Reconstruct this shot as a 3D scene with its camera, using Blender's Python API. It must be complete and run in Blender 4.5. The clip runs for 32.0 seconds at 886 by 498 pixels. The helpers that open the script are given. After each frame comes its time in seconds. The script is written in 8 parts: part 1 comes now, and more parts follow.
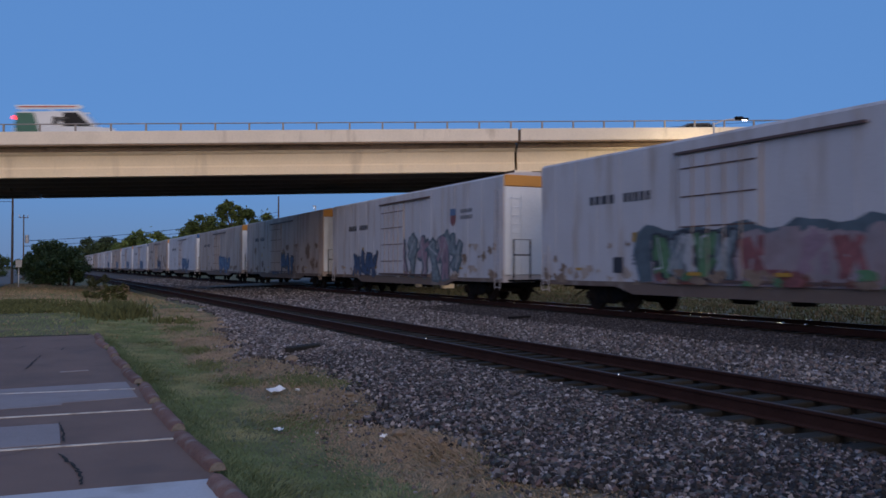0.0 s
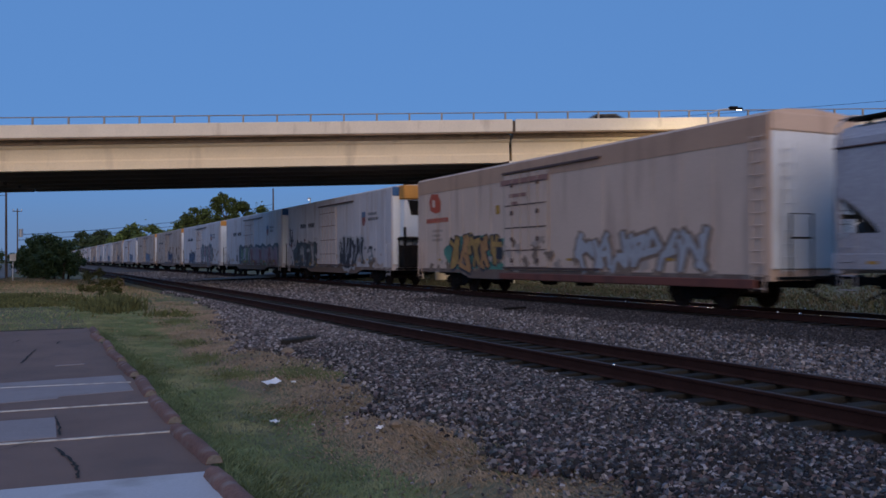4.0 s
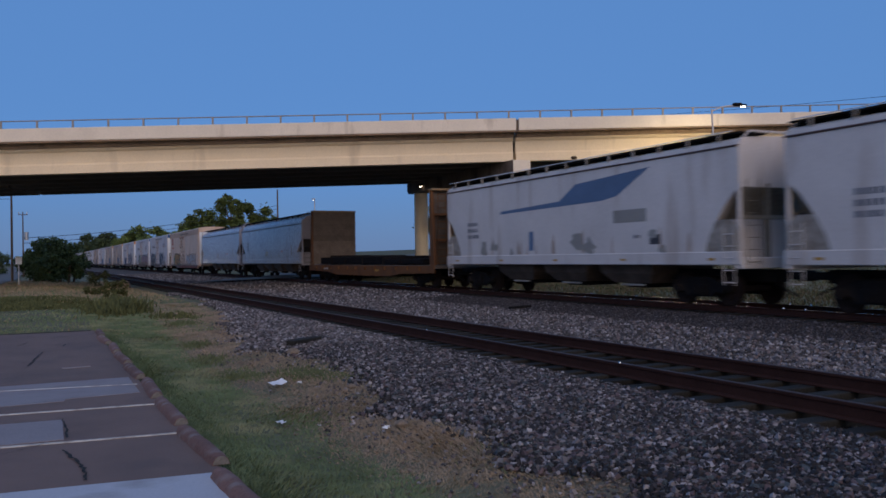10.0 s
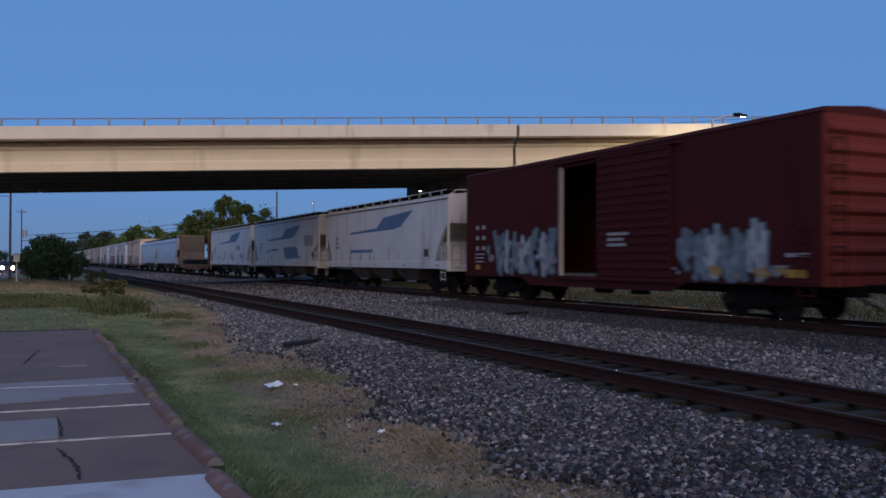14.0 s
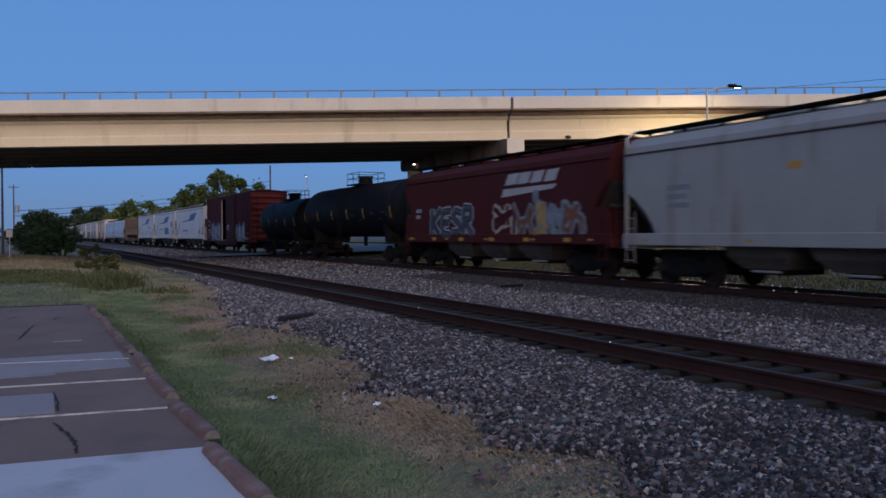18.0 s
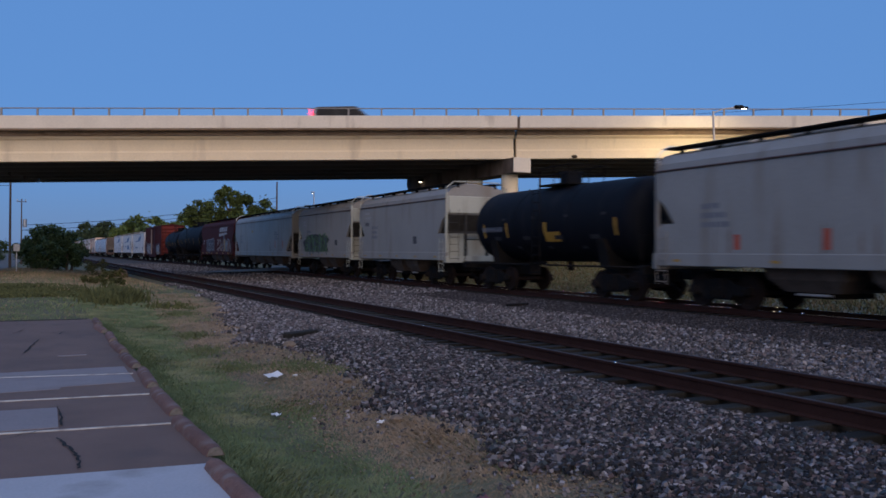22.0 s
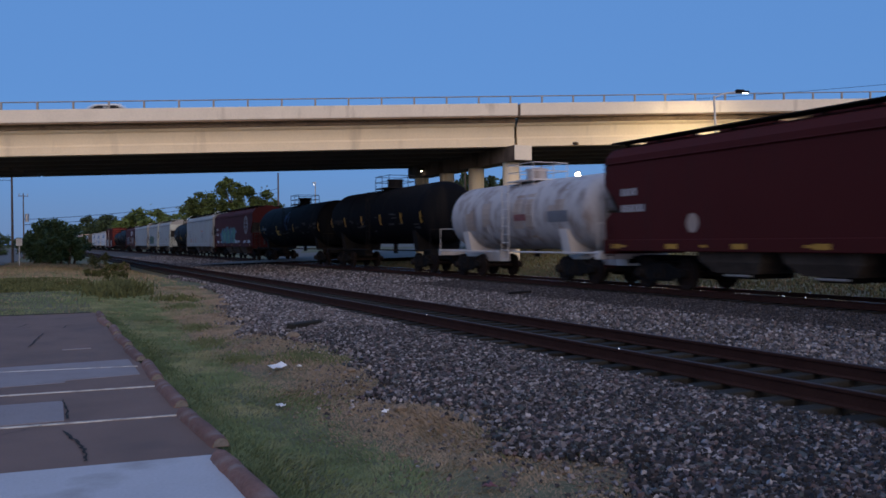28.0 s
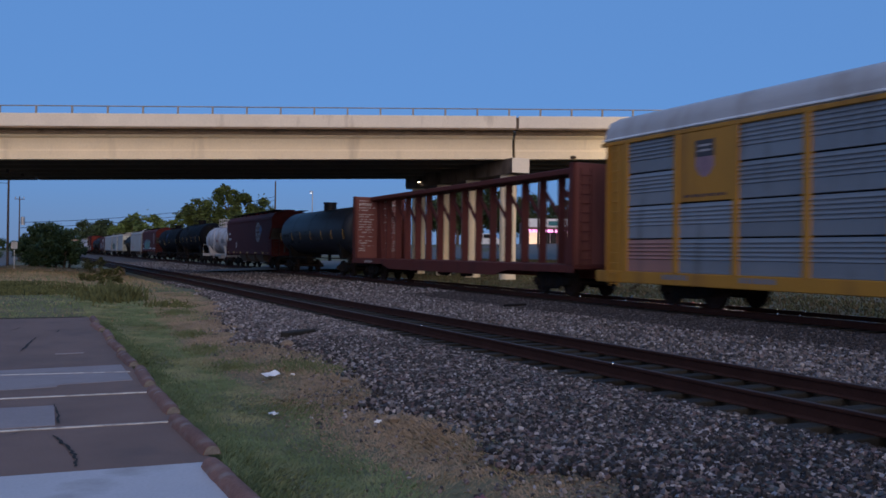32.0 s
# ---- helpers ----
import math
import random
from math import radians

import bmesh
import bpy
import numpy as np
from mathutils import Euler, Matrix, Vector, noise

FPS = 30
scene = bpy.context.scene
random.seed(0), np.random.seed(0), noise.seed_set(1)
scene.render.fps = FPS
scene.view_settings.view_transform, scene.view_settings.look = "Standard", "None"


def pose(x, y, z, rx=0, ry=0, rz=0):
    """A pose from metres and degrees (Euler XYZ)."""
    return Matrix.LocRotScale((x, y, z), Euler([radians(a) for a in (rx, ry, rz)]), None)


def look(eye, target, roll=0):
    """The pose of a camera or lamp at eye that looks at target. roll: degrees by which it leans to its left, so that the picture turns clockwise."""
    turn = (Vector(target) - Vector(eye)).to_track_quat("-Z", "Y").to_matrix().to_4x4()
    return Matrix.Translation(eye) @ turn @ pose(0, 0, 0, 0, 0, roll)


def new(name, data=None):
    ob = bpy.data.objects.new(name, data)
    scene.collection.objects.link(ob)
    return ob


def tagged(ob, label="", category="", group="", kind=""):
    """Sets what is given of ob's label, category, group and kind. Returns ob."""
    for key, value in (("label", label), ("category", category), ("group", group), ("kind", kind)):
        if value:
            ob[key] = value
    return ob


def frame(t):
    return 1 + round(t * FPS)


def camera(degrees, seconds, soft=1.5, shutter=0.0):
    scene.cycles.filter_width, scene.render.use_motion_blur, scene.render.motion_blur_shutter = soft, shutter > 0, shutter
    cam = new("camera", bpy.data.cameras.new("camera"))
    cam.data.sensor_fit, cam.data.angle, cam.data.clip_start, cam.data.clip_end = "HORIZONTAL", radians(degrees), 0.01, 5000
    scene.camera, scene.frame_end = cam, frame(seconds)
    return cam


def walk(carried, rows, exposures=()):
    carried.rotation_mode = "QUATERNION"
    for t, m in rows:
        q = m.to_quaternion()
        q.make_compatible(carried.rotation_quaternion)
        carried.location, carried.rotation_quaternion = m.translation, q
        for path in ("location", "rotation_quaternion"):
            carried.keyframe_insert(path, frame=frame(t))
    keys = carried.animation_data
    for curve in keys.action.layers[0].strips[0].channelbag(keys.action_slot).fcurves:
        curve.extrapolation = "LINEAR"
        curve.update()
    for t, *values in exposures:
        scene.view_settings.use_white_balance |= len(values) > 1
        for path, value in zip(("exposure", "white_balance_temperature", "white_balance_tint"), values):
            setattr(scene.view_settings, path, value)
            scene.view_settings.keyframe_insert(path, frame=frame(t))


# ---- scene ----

# ---- camera: held by hand at one spot, turning a little ----
EYE = (0.0, 0.0, 1.47)
cam = camera(55.0, 32.0, soft=1.6, shutter=0.5)
# seconds, heading from the track's direction, tilt, lean (degrees)
HELD = [
    (0, 25.764, 1.141, -0.000),
    (0.5, 25.750, 1.005, 0.531),
    (1, 25.929, 0.705, 0.887),
    (1.5, 26.065, 0.530, 0.707),
    (2, 26.067, 0.470, 0.525),
    (2.5, 26.058, 0.416, 0.327),
    (3, 26.140, 0.460, 0.241),
    (3.5, 26.075, 0.546, 0.417),
    (5.5, 26.079, 0.674, -0.162),
    (6, 26.055, 0.743, -0.188),
    (6.5, 26.087, 0.736, 0.047),
    (7, 25.893, 0.622, 0.656),
    (7.5, 25.956, 0.574, 0.609),
    (8, 26.137, 0.629, 0.252),
    (8.5, 26.304, 0.528, 0.022),
    (9, 26.378, 0.441, -0.020),
    (9.5, 26.114, 0.509, 0.457),
    (10, 25.770, 0.530, 0.851),
    (10.5, 25.796, 0.554, 0.608),
    (11, 25.907, 0.767, 0.096),
    (11.5, 25.914, 0.877, -0.207),
    (12, 25.950, 0.864, -0.391),
    (12.5, 25.962, 0.949, -0.430),
    (13, 25.949, 1.049, -0.400),
    (13.5, 25.938, 0.993, -0.271),
    (14, 25.879, 0.851, -0.145),
    (14.5, 25.884, 0.507, 0.237),
    (16.5, 25.922, -0.809, 0.804),
    (17, 26.083, -0.841, 0.434),
    (17.5, 26.252, -0.902, 0.271),
    (18, 26.265, -0.952, 0.160),
    (18.5, 26.193, -1.019, -0.181),
    (19, 26.223, -0.995, -0.463),
    (19.5, 26.124, -0.714, -0.618),
    (20, 26.046, -0.331, -0.722),
    (20.5, 26.153, -0.060, -0.588),
    (21, 26.022, 0.252, -0.506),
    (21.5, 25.845, 0.467, -0.413),
    (22, 25.885, 0.261, -0.378),
    (22.5, 25.938, -0.127, -0.109),
    (23, 25.862, -0.699, 0.508),
    (23.5, 25.808, -1.155, 0.376),
    (24, 25.905, -1.073, -0.058),
    (24.5, 25.985, -0.885, -0.341),
    (25, 25.896, -0.629, -0.617),
    (25.5, 25.988, -0.096, -0.750),
    (27.5, 25.961, -0.255, -0.376),
    (28, 25.743, -0.490, 0.393),
    (28.5, 25.852, -0.646, 0.556),
    (29, 26.092, -0.479, -0.090),
    (29.5, 26.154, -0.435, -0.564),
    (30, 26.172, -0.534, -0.628),
    (30.5, 25.969, -0.630, -0.032),
    (31, 25.855, -0.376, 0.060),
    (31.5, 25.985, -0.005, -0.414),
    (32, 26.007, 0.263, -0.711),
]
walk(cam, [(t, pose(*EYE, 90 + tilt, lean, -turn)) for t, turn, tilt, lean in HELD], exposures=[(0, 0.05), (9, 0.0), (14, 0.03), (20, 0.12), (32, 0.13)])

# ---- world: clear sky after sunset, with the glow of the west behind the camera ----
world = bpy.data.worlds.new("dusk_sky")
scene.world = world
world.use_nodes = True
wn = world.node_tree
sky = wn.nodes.new("ShaderNodeTexSky")
sky.sky_type = "NISHITA"
sky.sun_disc = False
sky.sun_elevation = radians(9.0)
sky.sun_rotation = radians(200)
sky.air_density = 1.0
sky.dust_density = 0.3
sky.ozone_density = 4.0
tint = wn.nodes.new("ShaderNodeMix")
tint.data_type, tint.blend_type = "RGBA", "MULTIPLY"
tint.inputs[0].default_value = 1.0
tint.inputs[7].default_value = (0.60, 0.66, 0.96, 1)
wn.links.new(sky.outputs[0], tint.inputs[6])
even = wn.nodes.new("ShaderNodeMix")
even.data_type = "RGBA"
even.inputs[0].default_value = 0.88
wn.links.new(tint.outputs[2], even.inputs[6])
# towards the horizon the blue fades to the grey-violet of the earth's shadow
way = wn.nodes.new("ShaderNodeTexCoord")
axes = wn.nodes.new("ShaderNodeSeparateXYZ")
wn.links.new(way.outputs["Generated"], axes.inputs[0])
rise = wn.nodes.new("ShaderNodeMapRange")
rise.interpolation_type = "SMOOTHSTEP"
rise.inputs[1].default_value, rise.inputs[2].default_value = -0.01, 0.13
wn.links.new(axes.outputs[2], rise.inputs[0])
blue = wn.nodes.new("ShaderNodeMix")
blue.data_type = "RGBA"
blue.inputs[6].default_value = (0.68, 1.27, 2.65, 1)
blue.inputs[7].default_value = (0.66, 1.60, 3.60, 1)
wn.links.new(rise.outputs[0], blue.inputs[0])
wn.links.new(blue.outputs[2], even.inputs[7])
wn.links.new(even.outputs[2], wn.nodes["Background"].inputs[0])
wn.nodes["Background"].inputs[1].default_value = 0.157

glow = new("sun", bpy.data.lights.new("sun", "SUN"))
glow.data.energy = 1.8
glow.data.angle = radians(70)
glow.data.color = (1.0, 0.75, 0.53)
glow.matrix_world = look((-9, -39, 14), (0, 0, 0))

# ---- meshes ----
class Geo:
    """Gathers faces for one mesh."""

    def __init__(self):
        self.v, self.f = [], []

    def add(self, verts, faces):
        n = len(self.v)
        self.v.extend(verts)
        self.f.extend([tuple(i + n for i in f) for f in faces])
        return self

    def box(self, x0, x1, y0, y1, z0, z1, b=0.0):
        x0, x1 = min(x0, x1), max(x0, x1)
        y0, y1 = min(y0, y1), max(y0, y1)
        z0, z1 = min(z0, z1), max(z0, z1)
        if b <= 0:
            v = [(x, y, z) for x in (x0, x1) for y in (y0, y1) for z in (z0, z1)]
            return self.add(v, [(0, 1, 3, 2), (4, 6, 7, 5), (0, 4, 5, 1), (2, 3, 7, 6), (0, 2, 6, 4), (1, 5, 7, 3)])
        b = min(b, (x1 - x0) * 0.49, (y1 - y0) * 0.49, (z1 - z0) * 0.49)
        v, idx = [], {}
        lim = ((x0, x1), (y0, y1), (z0, z1))
        for c in [(i, j, k) for i in (0, 1) for j in (0, 1) for k in (0, 1)]:
            for ax in range(3):
                p = [lim[a][c[a]] + (0 if a == ax else (b if c[a] == 0 else -b)) for a in range(3)]
                idx[c, ax] = len(v)
                v.append(tuple(p))
        f = []
        for ax in range(3):
            o = [a for a in range(3) if a != ax]
            for s in (0, 1):
                ring = []
                for q in ((0, 0), (1, 0), (1, 1), (0, 1)):
                    c = [0, 0, 0]
                    c[ax], c[o[0]], c[o[1]] = s, q[0], q[1]
                    ring.append(idx[tuple(c), ax])
                flip = (s == 0) != (ax == 1)
                f.append(tuple(reversed(ring)) if flip else tuple(ring))
        for ax in range(3):
            o = [a for a in range(3) if a != ax]
            for q in ((0, 0), (1, 0), (1, 1), (0, 1)):
                c0, c1 = [0, 0, 0], [0, 0, 0]
                c1[ax] = 1
                for k in (0, 1):
                    c0[o[k]] = c1[o[k]] = q[k]
                c0, c1 = tuple(c0), tuple(c1)
                f.append((idx[c0, o[0]], idx[c0, o[1]], idx[c1, o[1]], idx[c1, o[0]]))
        for c in [(i, j, k) for i in (0, 1) for j in (0, 1) for k in (0, 1)]:
            f.append((idx[c, 0], idx[c, 1], idx[c, 2]))
        return self.add(v, f)

    def tube(self, p0, p1, r, n=8, r1=None, caps=True):
        p0, p1 = Vector(p0), Vector(p1)
        q = (p1 - p0).to_track_quat("Z", "Y")
        r1 = r if r1 is None else r1
        v = []
        for p, rr in ((p0, r), (p1, r1)):
            for i in range(n):
                a = 2 * math.pi * i / n
                v.append(tuple(p + q @ Vector((math.cos(a) * rr, math.sin(a) * rr, 0))))
        f = [(i, (i + 1) % n, n + (i + 1) % n, n + i) for i in range(n)]
        if caps:
            f += [tuple(range(n - 1, -1, -1)), tuple(range(n, 2 * n))]
        return self.add(v, f)

    def pipe(self, pts, r, n=6):
        pts = [Vector(p) for p in pts]
        rings = []
        for i, p in enumerate(pts):
            a, b = pts[max(0, i - 1)], pts[min(len(pts) - 1, i + 1)]
            if (b - a).length < 1e-6:
                a = p
            q = (b - a).to_track_quat("Z", "Y")
            rings.append([tuple(p + q @ Vector((math.cos(2 * math.pi * k / n) * r, math.sin(2 * math.pi * k / n) * r, 0))) for k in range(n)])
        return self.loft(rings)

    def prism(self, ring, axis, a0, a1):
        """A closed outline, drawn in the two other axes, swept along an axis."""
        n = len(ring)
        o = [a for a in range(3) if a != axis]
        v = []
        for s in (a0, a1):
            for p in ring:
                c = [0, 0, 0]
                c[axis], c[o[0]], c[o[1]] = s, p[0], p[1]
                v.append(tuple(c))
        f = [(i, (i + 1) % n, n + (i + 1) % n, n + i) for i in range(n)]
        f += [tuple(range(n - 1, -1, -1)), tuple(range(n, 2 * n))]
        return self.add(v, f)

    def lathe(self, axis_pts, n=20, center=(0, 0, 0)):
        """(y, radius) pairs turned about the y axis."""
        v, f = [], []
        for y, r in axis_pts:
            for i in range(n):
                a = 2 * math.pi * i / n
                v.append((center[0] + math.cos(a) * r, center[1] + y, center[2] + math.sin(a) * r))
        for k in range(len(axis_pts) - 1):
            for i in range(n):
                j = (i + 1) % n
                f.append((k * n + i, k * n + j, (k + 1) * n + j, (k + 1) * n + i))
        f += [tuple(range(n)), tuple(range(len(v) - 1, len(v) - n - 1, -1))]
        return self.add(v, f)

    def loft(self, rings, closed=True, caps=True):
        n = len(rings[0])
        v = [tuple(p) for r in rings for p in r]
        f = []
        for k in range(len(rings) - 1):
            for i in range(n if closed else n - 1):
                j = (i + 1) % n
                f.append((k * n + i, k * n + j, (k + 1) * n + j, (k + 1) * n + i))
        if caps:
            f += [tuple(range(n - 1, -1, -1)), tuple(range((len(rings) - 1) * n, len(rings) * n))]
        return self.add(v, f)

    def mesh(self, name, material, smooth=0.0):
        me = bpy.data.meshes.new(name)
        me.from_pydata(self.v, [], self.f)
        b = bmesh.new()
        b.from_mesh(me)
        bmesh.ops.recalc_face_normals(b, faces=b.faces)
        b.to_mesh(me)
        b.free()
        me.materials.append(material)
        if smooth:
            me.shade_smooth()
            me.set_sharp_from_angle(angle=radians(smooth))
        return me


def part(name, geo, material, parent, label="", smooth=0.0):
    """One mesh object under a thing or a part."""
    me = geo if isinstance(geo, bpy.types.Mesh) else geo.mesh(name, material, smooth)
    ob = new(name, me)
    ob.parent = parent
    if label:
        ob["label"] = label
    return ob


def thing(name, geo, material, label, category, group="", kind="", smooth=0.0, at=None):
    ob = new(name, geo.mesh(name, material, smooth) if geo else None)
    if at is not None:
        ob.matrix_basis = at
    return tagged(ob, label, category, group, kind)


# ---- materials ----
def mat(name, color, rough=0.7, metal=0.0, fine=30.0, coarse=1.5, var=0.25, bump=0.15, stain=None, amount=0.4, streak=0.0,
        stain_scale=1.2, tint=0.0, island=0.0, spec=0.4, skew=0.0):
    """Principled paint or stone: two scales of variation, stains (streaked downwards where asked) and fine relief."""
    m = bpy.data.materials.new(name)
    m.use_nodes = True
    t, n = m.node_tree, m.node_tree.nodes
    b = n["Principled BSDF"]
    b.inputs["Roughness"].default_value = rough
    b.inputs["Metallic"].default_value = metal
    b.inputs["Specular IOR Level"].default_value = spec
    tc = n.new("ShaderNodeTexCoord")

    def noise_node(scale, detail, vec=None):
        k = n.new("ShaderNodeTexNoise")
        k.inputs["Scale"].default_value = scale
        k.inputs["Detail"].default_value = detail
        t.links.new(vec or tc.outputs["Object"], k.inputs["Vector"])
        return k.outputs["Fac"]

    def math_node(op, a, c):
        k = n.new("ShaderNodeMath")
        k.operation = op
        for i, s in enumerate((a, c)):
            if isinstance(s, (int, float)):
                k.inputs[i].default_value = s
            else:
                t.links.new(s, k.inputs[i])
        return k.outputs[0]

    def mix(fac, a, c):
        k = n.new("ShaderNodeMix")
        k.data_type = "RGBA"
        for sock, s in ((k.inputs[0], fac), (k.inputs[6], a), (k.inputs[7], c)):
            if isinstance(s, (int, float)):
                sock.default_value = s
            elif isinstance(s, tuple):
                sock.default_value = (*s[:3], 1)
            else:
                t.links.new(s, sock)
        return k.outputs[2]

    f, c = noise_node(fine, 4), noise_node(coarse, 5)
    fac = math_node("MULTIPLY_ADD", f, 0.5)
    k = fac.node
    t.links.new(math_node("MULTIPLY", c, 0.5), k.inputs[2])
    ramp = n.new("ShaderNodeMapRange")
    ramp.inputs[1].default_value, ramp.inputs[2].default_value = 0.3, 0.7
    t.links.new(fac, ramp.inputs[0])
    lo = tuple(max(0.0, x * (1 - var)) for x in color)
    hi = tuple(min(1.0, x * (1 + var)) for x in color)
    col = mix(ramp.outputs[0], lo, hi)
    if tint or island:
        src = n.new("ShaderNodeObjectInfo").outputs["Random"] if tint else n.new("ShaderNodeNewGeometry").outputs["Random Per Island"]
        amt = tint or island
        if skew:
            sh = math_node("MULTIPLY_ADD", math_node("POWER", src, skew), amt * (1 + skew))
            sh.node.inputs[2].default_value = 1 - amt
        else:
            sh = math_node("MULTIPLY_ADD", src, 2 * amt)
            sh.node.inputs[2].default_value = 1 - amt
        hsv = n.new("ShaderNodeHueSaturation")
        t.links.new(col, hsv.inputs["Color"])
        t.links.new(sh, hsv.inputs["Value"])
        col = hsv.outputs[0]
    if stain:
        vec = None
        if streak:
            mp = n.new("ShaderNodeMapping")
            mp.inputs["Scale"].default_value = (1, 1, streak)
            t.links.new(tc.outputs["Object"], mp.inputs[0])
            vec = mp.outputs[0]
        s = noise_node(stain_scale, 6, vec)
        r = n.new("ShaderNodeMapRange")
        r.inputs[1].default_value, r.inputs[2].default_value = 0.62 - 0.25 * amount, 0.80 - 0.15 * amount
        r.inputs[4].default_value = 0.85
        t.links.new(s, r.inputs[0])
        col = mix(r.outputs[0], col, stain)
    t.links.new(col, b.inputs["Base Color"])
    rr = n.new("ShaderNodeMapRange")
    rr.inputs[3].default_value, rr.inputs[4].default_value = max(0.02, rough - 0.12), min(1, rough + 0.12)
    t.links.new(f, rr.inputs[0])
    t.links.new(rr.outputs[0], b.inputs["Roughness"])
    if bump:
        bp = n.new("ShaderNodeBump")
        bp.inputs["Strength"].default_value = bump
        bp.inputs["Distance"].default_value = 0.02
        t.links.new(f, bp.inputs["Height"])
        t.links.new(bp.outputs[0], b.inputs["Normal"])
    return m


def glow_mat(name, color, strength):
    m = bpy.data.materials.new(name)
    m.use_nodes = True
    b = m.node_tree.nodes["Principled BSDF"]
    b.inputs["Base Color"].default_value = (*color, 1)
    b.inputs["Emission Color"].default_value = (*color, 1)
    b.inputs["Emission Strength"].default_value = strength
    return m


def glass_mat(name, color, rough=0.05):
    m = bpy.data.materials.new(name)
    m.use_nodes = True
    b = m.node_tree.nodes["Principled BSDF"]
    b.inputs["Base Color"].default_value = (*color, 1)
    b.inputs["Roughness"].default_value = rough
    b.inputs["Specular IOR Level"].default_value = 0.3
    return m


RUST = (0.16, 0.07, 0.035)
GRIME = (0.06, 0.05, 0.045)
M = {
    "grass_soil": mat("grass_soil", (0.130, 0.132, 0.085), 0.95, fine=9, coarse=0.35, var=0.35, bump=0.5, stain=(0.165, 0.132, 0.100), amount=0.5, stain_scale=0.8, spec=0.05),
    "ballast_bed": mat("ballast_bed", (0.088, 0.077, 0.072), 0.95, fine=26, coarse=2, var=0.6, bump=1.0, spec=0.1),
    "asphalt": mat("asphalt", (0.172, 0.111, 0.090), 0.9, fine=60, coarse=0.9, var=0.25, bump=0.25, stain=(0.125, 0.087, 0.075), amount=0.5, stain_scale=1.5),
    "street": mat("street", (0.115, 0.104, 0.092), 0.9, fine=20, coarse=0.3, var=0.2, bump=0.1),
    "concrete_patch": mat("concrete_patch", (0.43, 0.43, 0.46), 0.85, fine=40, coarse=1.2, var=0.12, bump=0.15, stain=(0.2, 0.18, 0.17), amount=0.3),
    "crack": mat("crack", (0.02, 0.018, 0.016), 0.95, var=0.2),
    "line_paint": mat("line_paint", (0.55, 0.52, 0.48), 0.8, fine=50, coarse=5, var=0.15, stain=(0.16, 0.12, 0.11), amount=0.6, stain_scale=6),
    "block": mat("block", (0.165, 0.088, 0.070), 0.9, fine=35, coarse=4, var=0.35, bump=0.4, stain=(0.22, 0.185, 0.17), amount=0.4, stain_scale=5, tint=0.2),
    "bridge": mat("bridge_concrete", (0.86, 0.71, 0.50), 0.85, fine=14, coarse=0.5, var=0.08, bump=0.1, stain=(0.58, 0.47, 0.33), amount=0.05, streak=0.2, stain_scale=0.8),
    "parapet": mat("parapet_concrete", (0.80, 0.70, 0.57), 0.88, fine=14, coarse=0.7, var=0.10, bump=0.12, stain=(0.40, 0.32, 0.24), amount=0.12, streak=0.25, stain_scale=1.1),
    "girder": mat("girder_shaded", (0.16, 0.13, 0.11), 0.9, fine=10, coarse=0.5, var=0.2),
    "rail_steel": mat("rail_steel", (0.042, 0.019, 0.015), 0.9, 0.0, spec=0.1, fine=40, coarse=3, var=0.3, bump=0.2),
    "rail_head": mat("rail_head", (0.055, 0.034, 0.030), 0.6, 0.3, fine=60, coarse=5, var=0.3, bump=0.02, spec=0.2),
    "tie": mat("tie_wood", (0.020, 0.019, 0.017), 0.95, spec=0.2, fine=25, coarse=3, var=0.45, bump=0.5, tint=0.35),
    "steel_grey": mat("steel_grey", (0.42, 0.43, 0.45), 0.5, 0.6, fine=20, var=0.15),
    "leaf_bush": mat("leaf_bush", (0.045, 0.075, 0.026), 0.7, fine=6, coarse=1, var=0.4, bump=0, island=0.35),
    "leaf_oak": mat("leaf_oak", (0.080, 0.105, 0.032), 0.75, fine=6, coarse=0.4, var=0.45, bump=0, island=0.35, spec=0.15),
    "leaf": mat("leaf", (0.038, 0.058, 0.02), 0.7, fine=6, coarse=1, var=0.4, bump=0, island=0.4),
    "leaf_light": mat("leaf_light", (0.10, 0.14, 0.035), 0.7, fine=6, coarse=1, var=0.4, bump=0, island=0.35),
    "bark": mat("bark", (0.10, 0.075, 0.055), 0.95, fine=18, coarse=3, var=0.4, bump=0.6),
    "blade": mat("blade", (0.138, 0.176, 0.088), 0.9, fine=3, coarse=0.7, var=0.34, bump=0, island=0.10, stain=(0.285, 0.275, 0.155), amount=0.6, stain_scale=1.1, spec=0.06),
    "blade_dry": mat("blade_dry", (0.295, 0.220, 0.152), 0.9, fine=3, coarse=0.5, var=0.28, bump=0, island=0.12, stain=(0.135, 0.140, 0.085), amount=0.55, stain_scale=1.3, spec=0.06),
    "weed": mat("weed", (0.085, 0.092, 0.038), 0.85, fine=3, coarse=0.5, var=0.3, bump=0, island=0.25, spec=0.1),
    "pole_wood": mat("pole_wood", (0.10, 0.075, 0.06), 0.9, fine=20, var=0.3, bump=0.3),
    "black": mat("black_iron", (0.012, 0.011, 0.011), 0.9, 0.0, spec=0.1, fine=20, coarse=2, var=0.4, bump=0.15, stain=(0.035, 0.023, 0.016), amount=0.4),
    "wheel": mat("wheel_steel", (0.022, 0.015, 0.013), 0.9, 0.0, spec=0.1, fine=20, coarse=3, var=0.4, bump=0.15),
    "paper": mat("paper", (0.75, 0.75, 0.76), 0.7, fine=20, var=0.1),
}


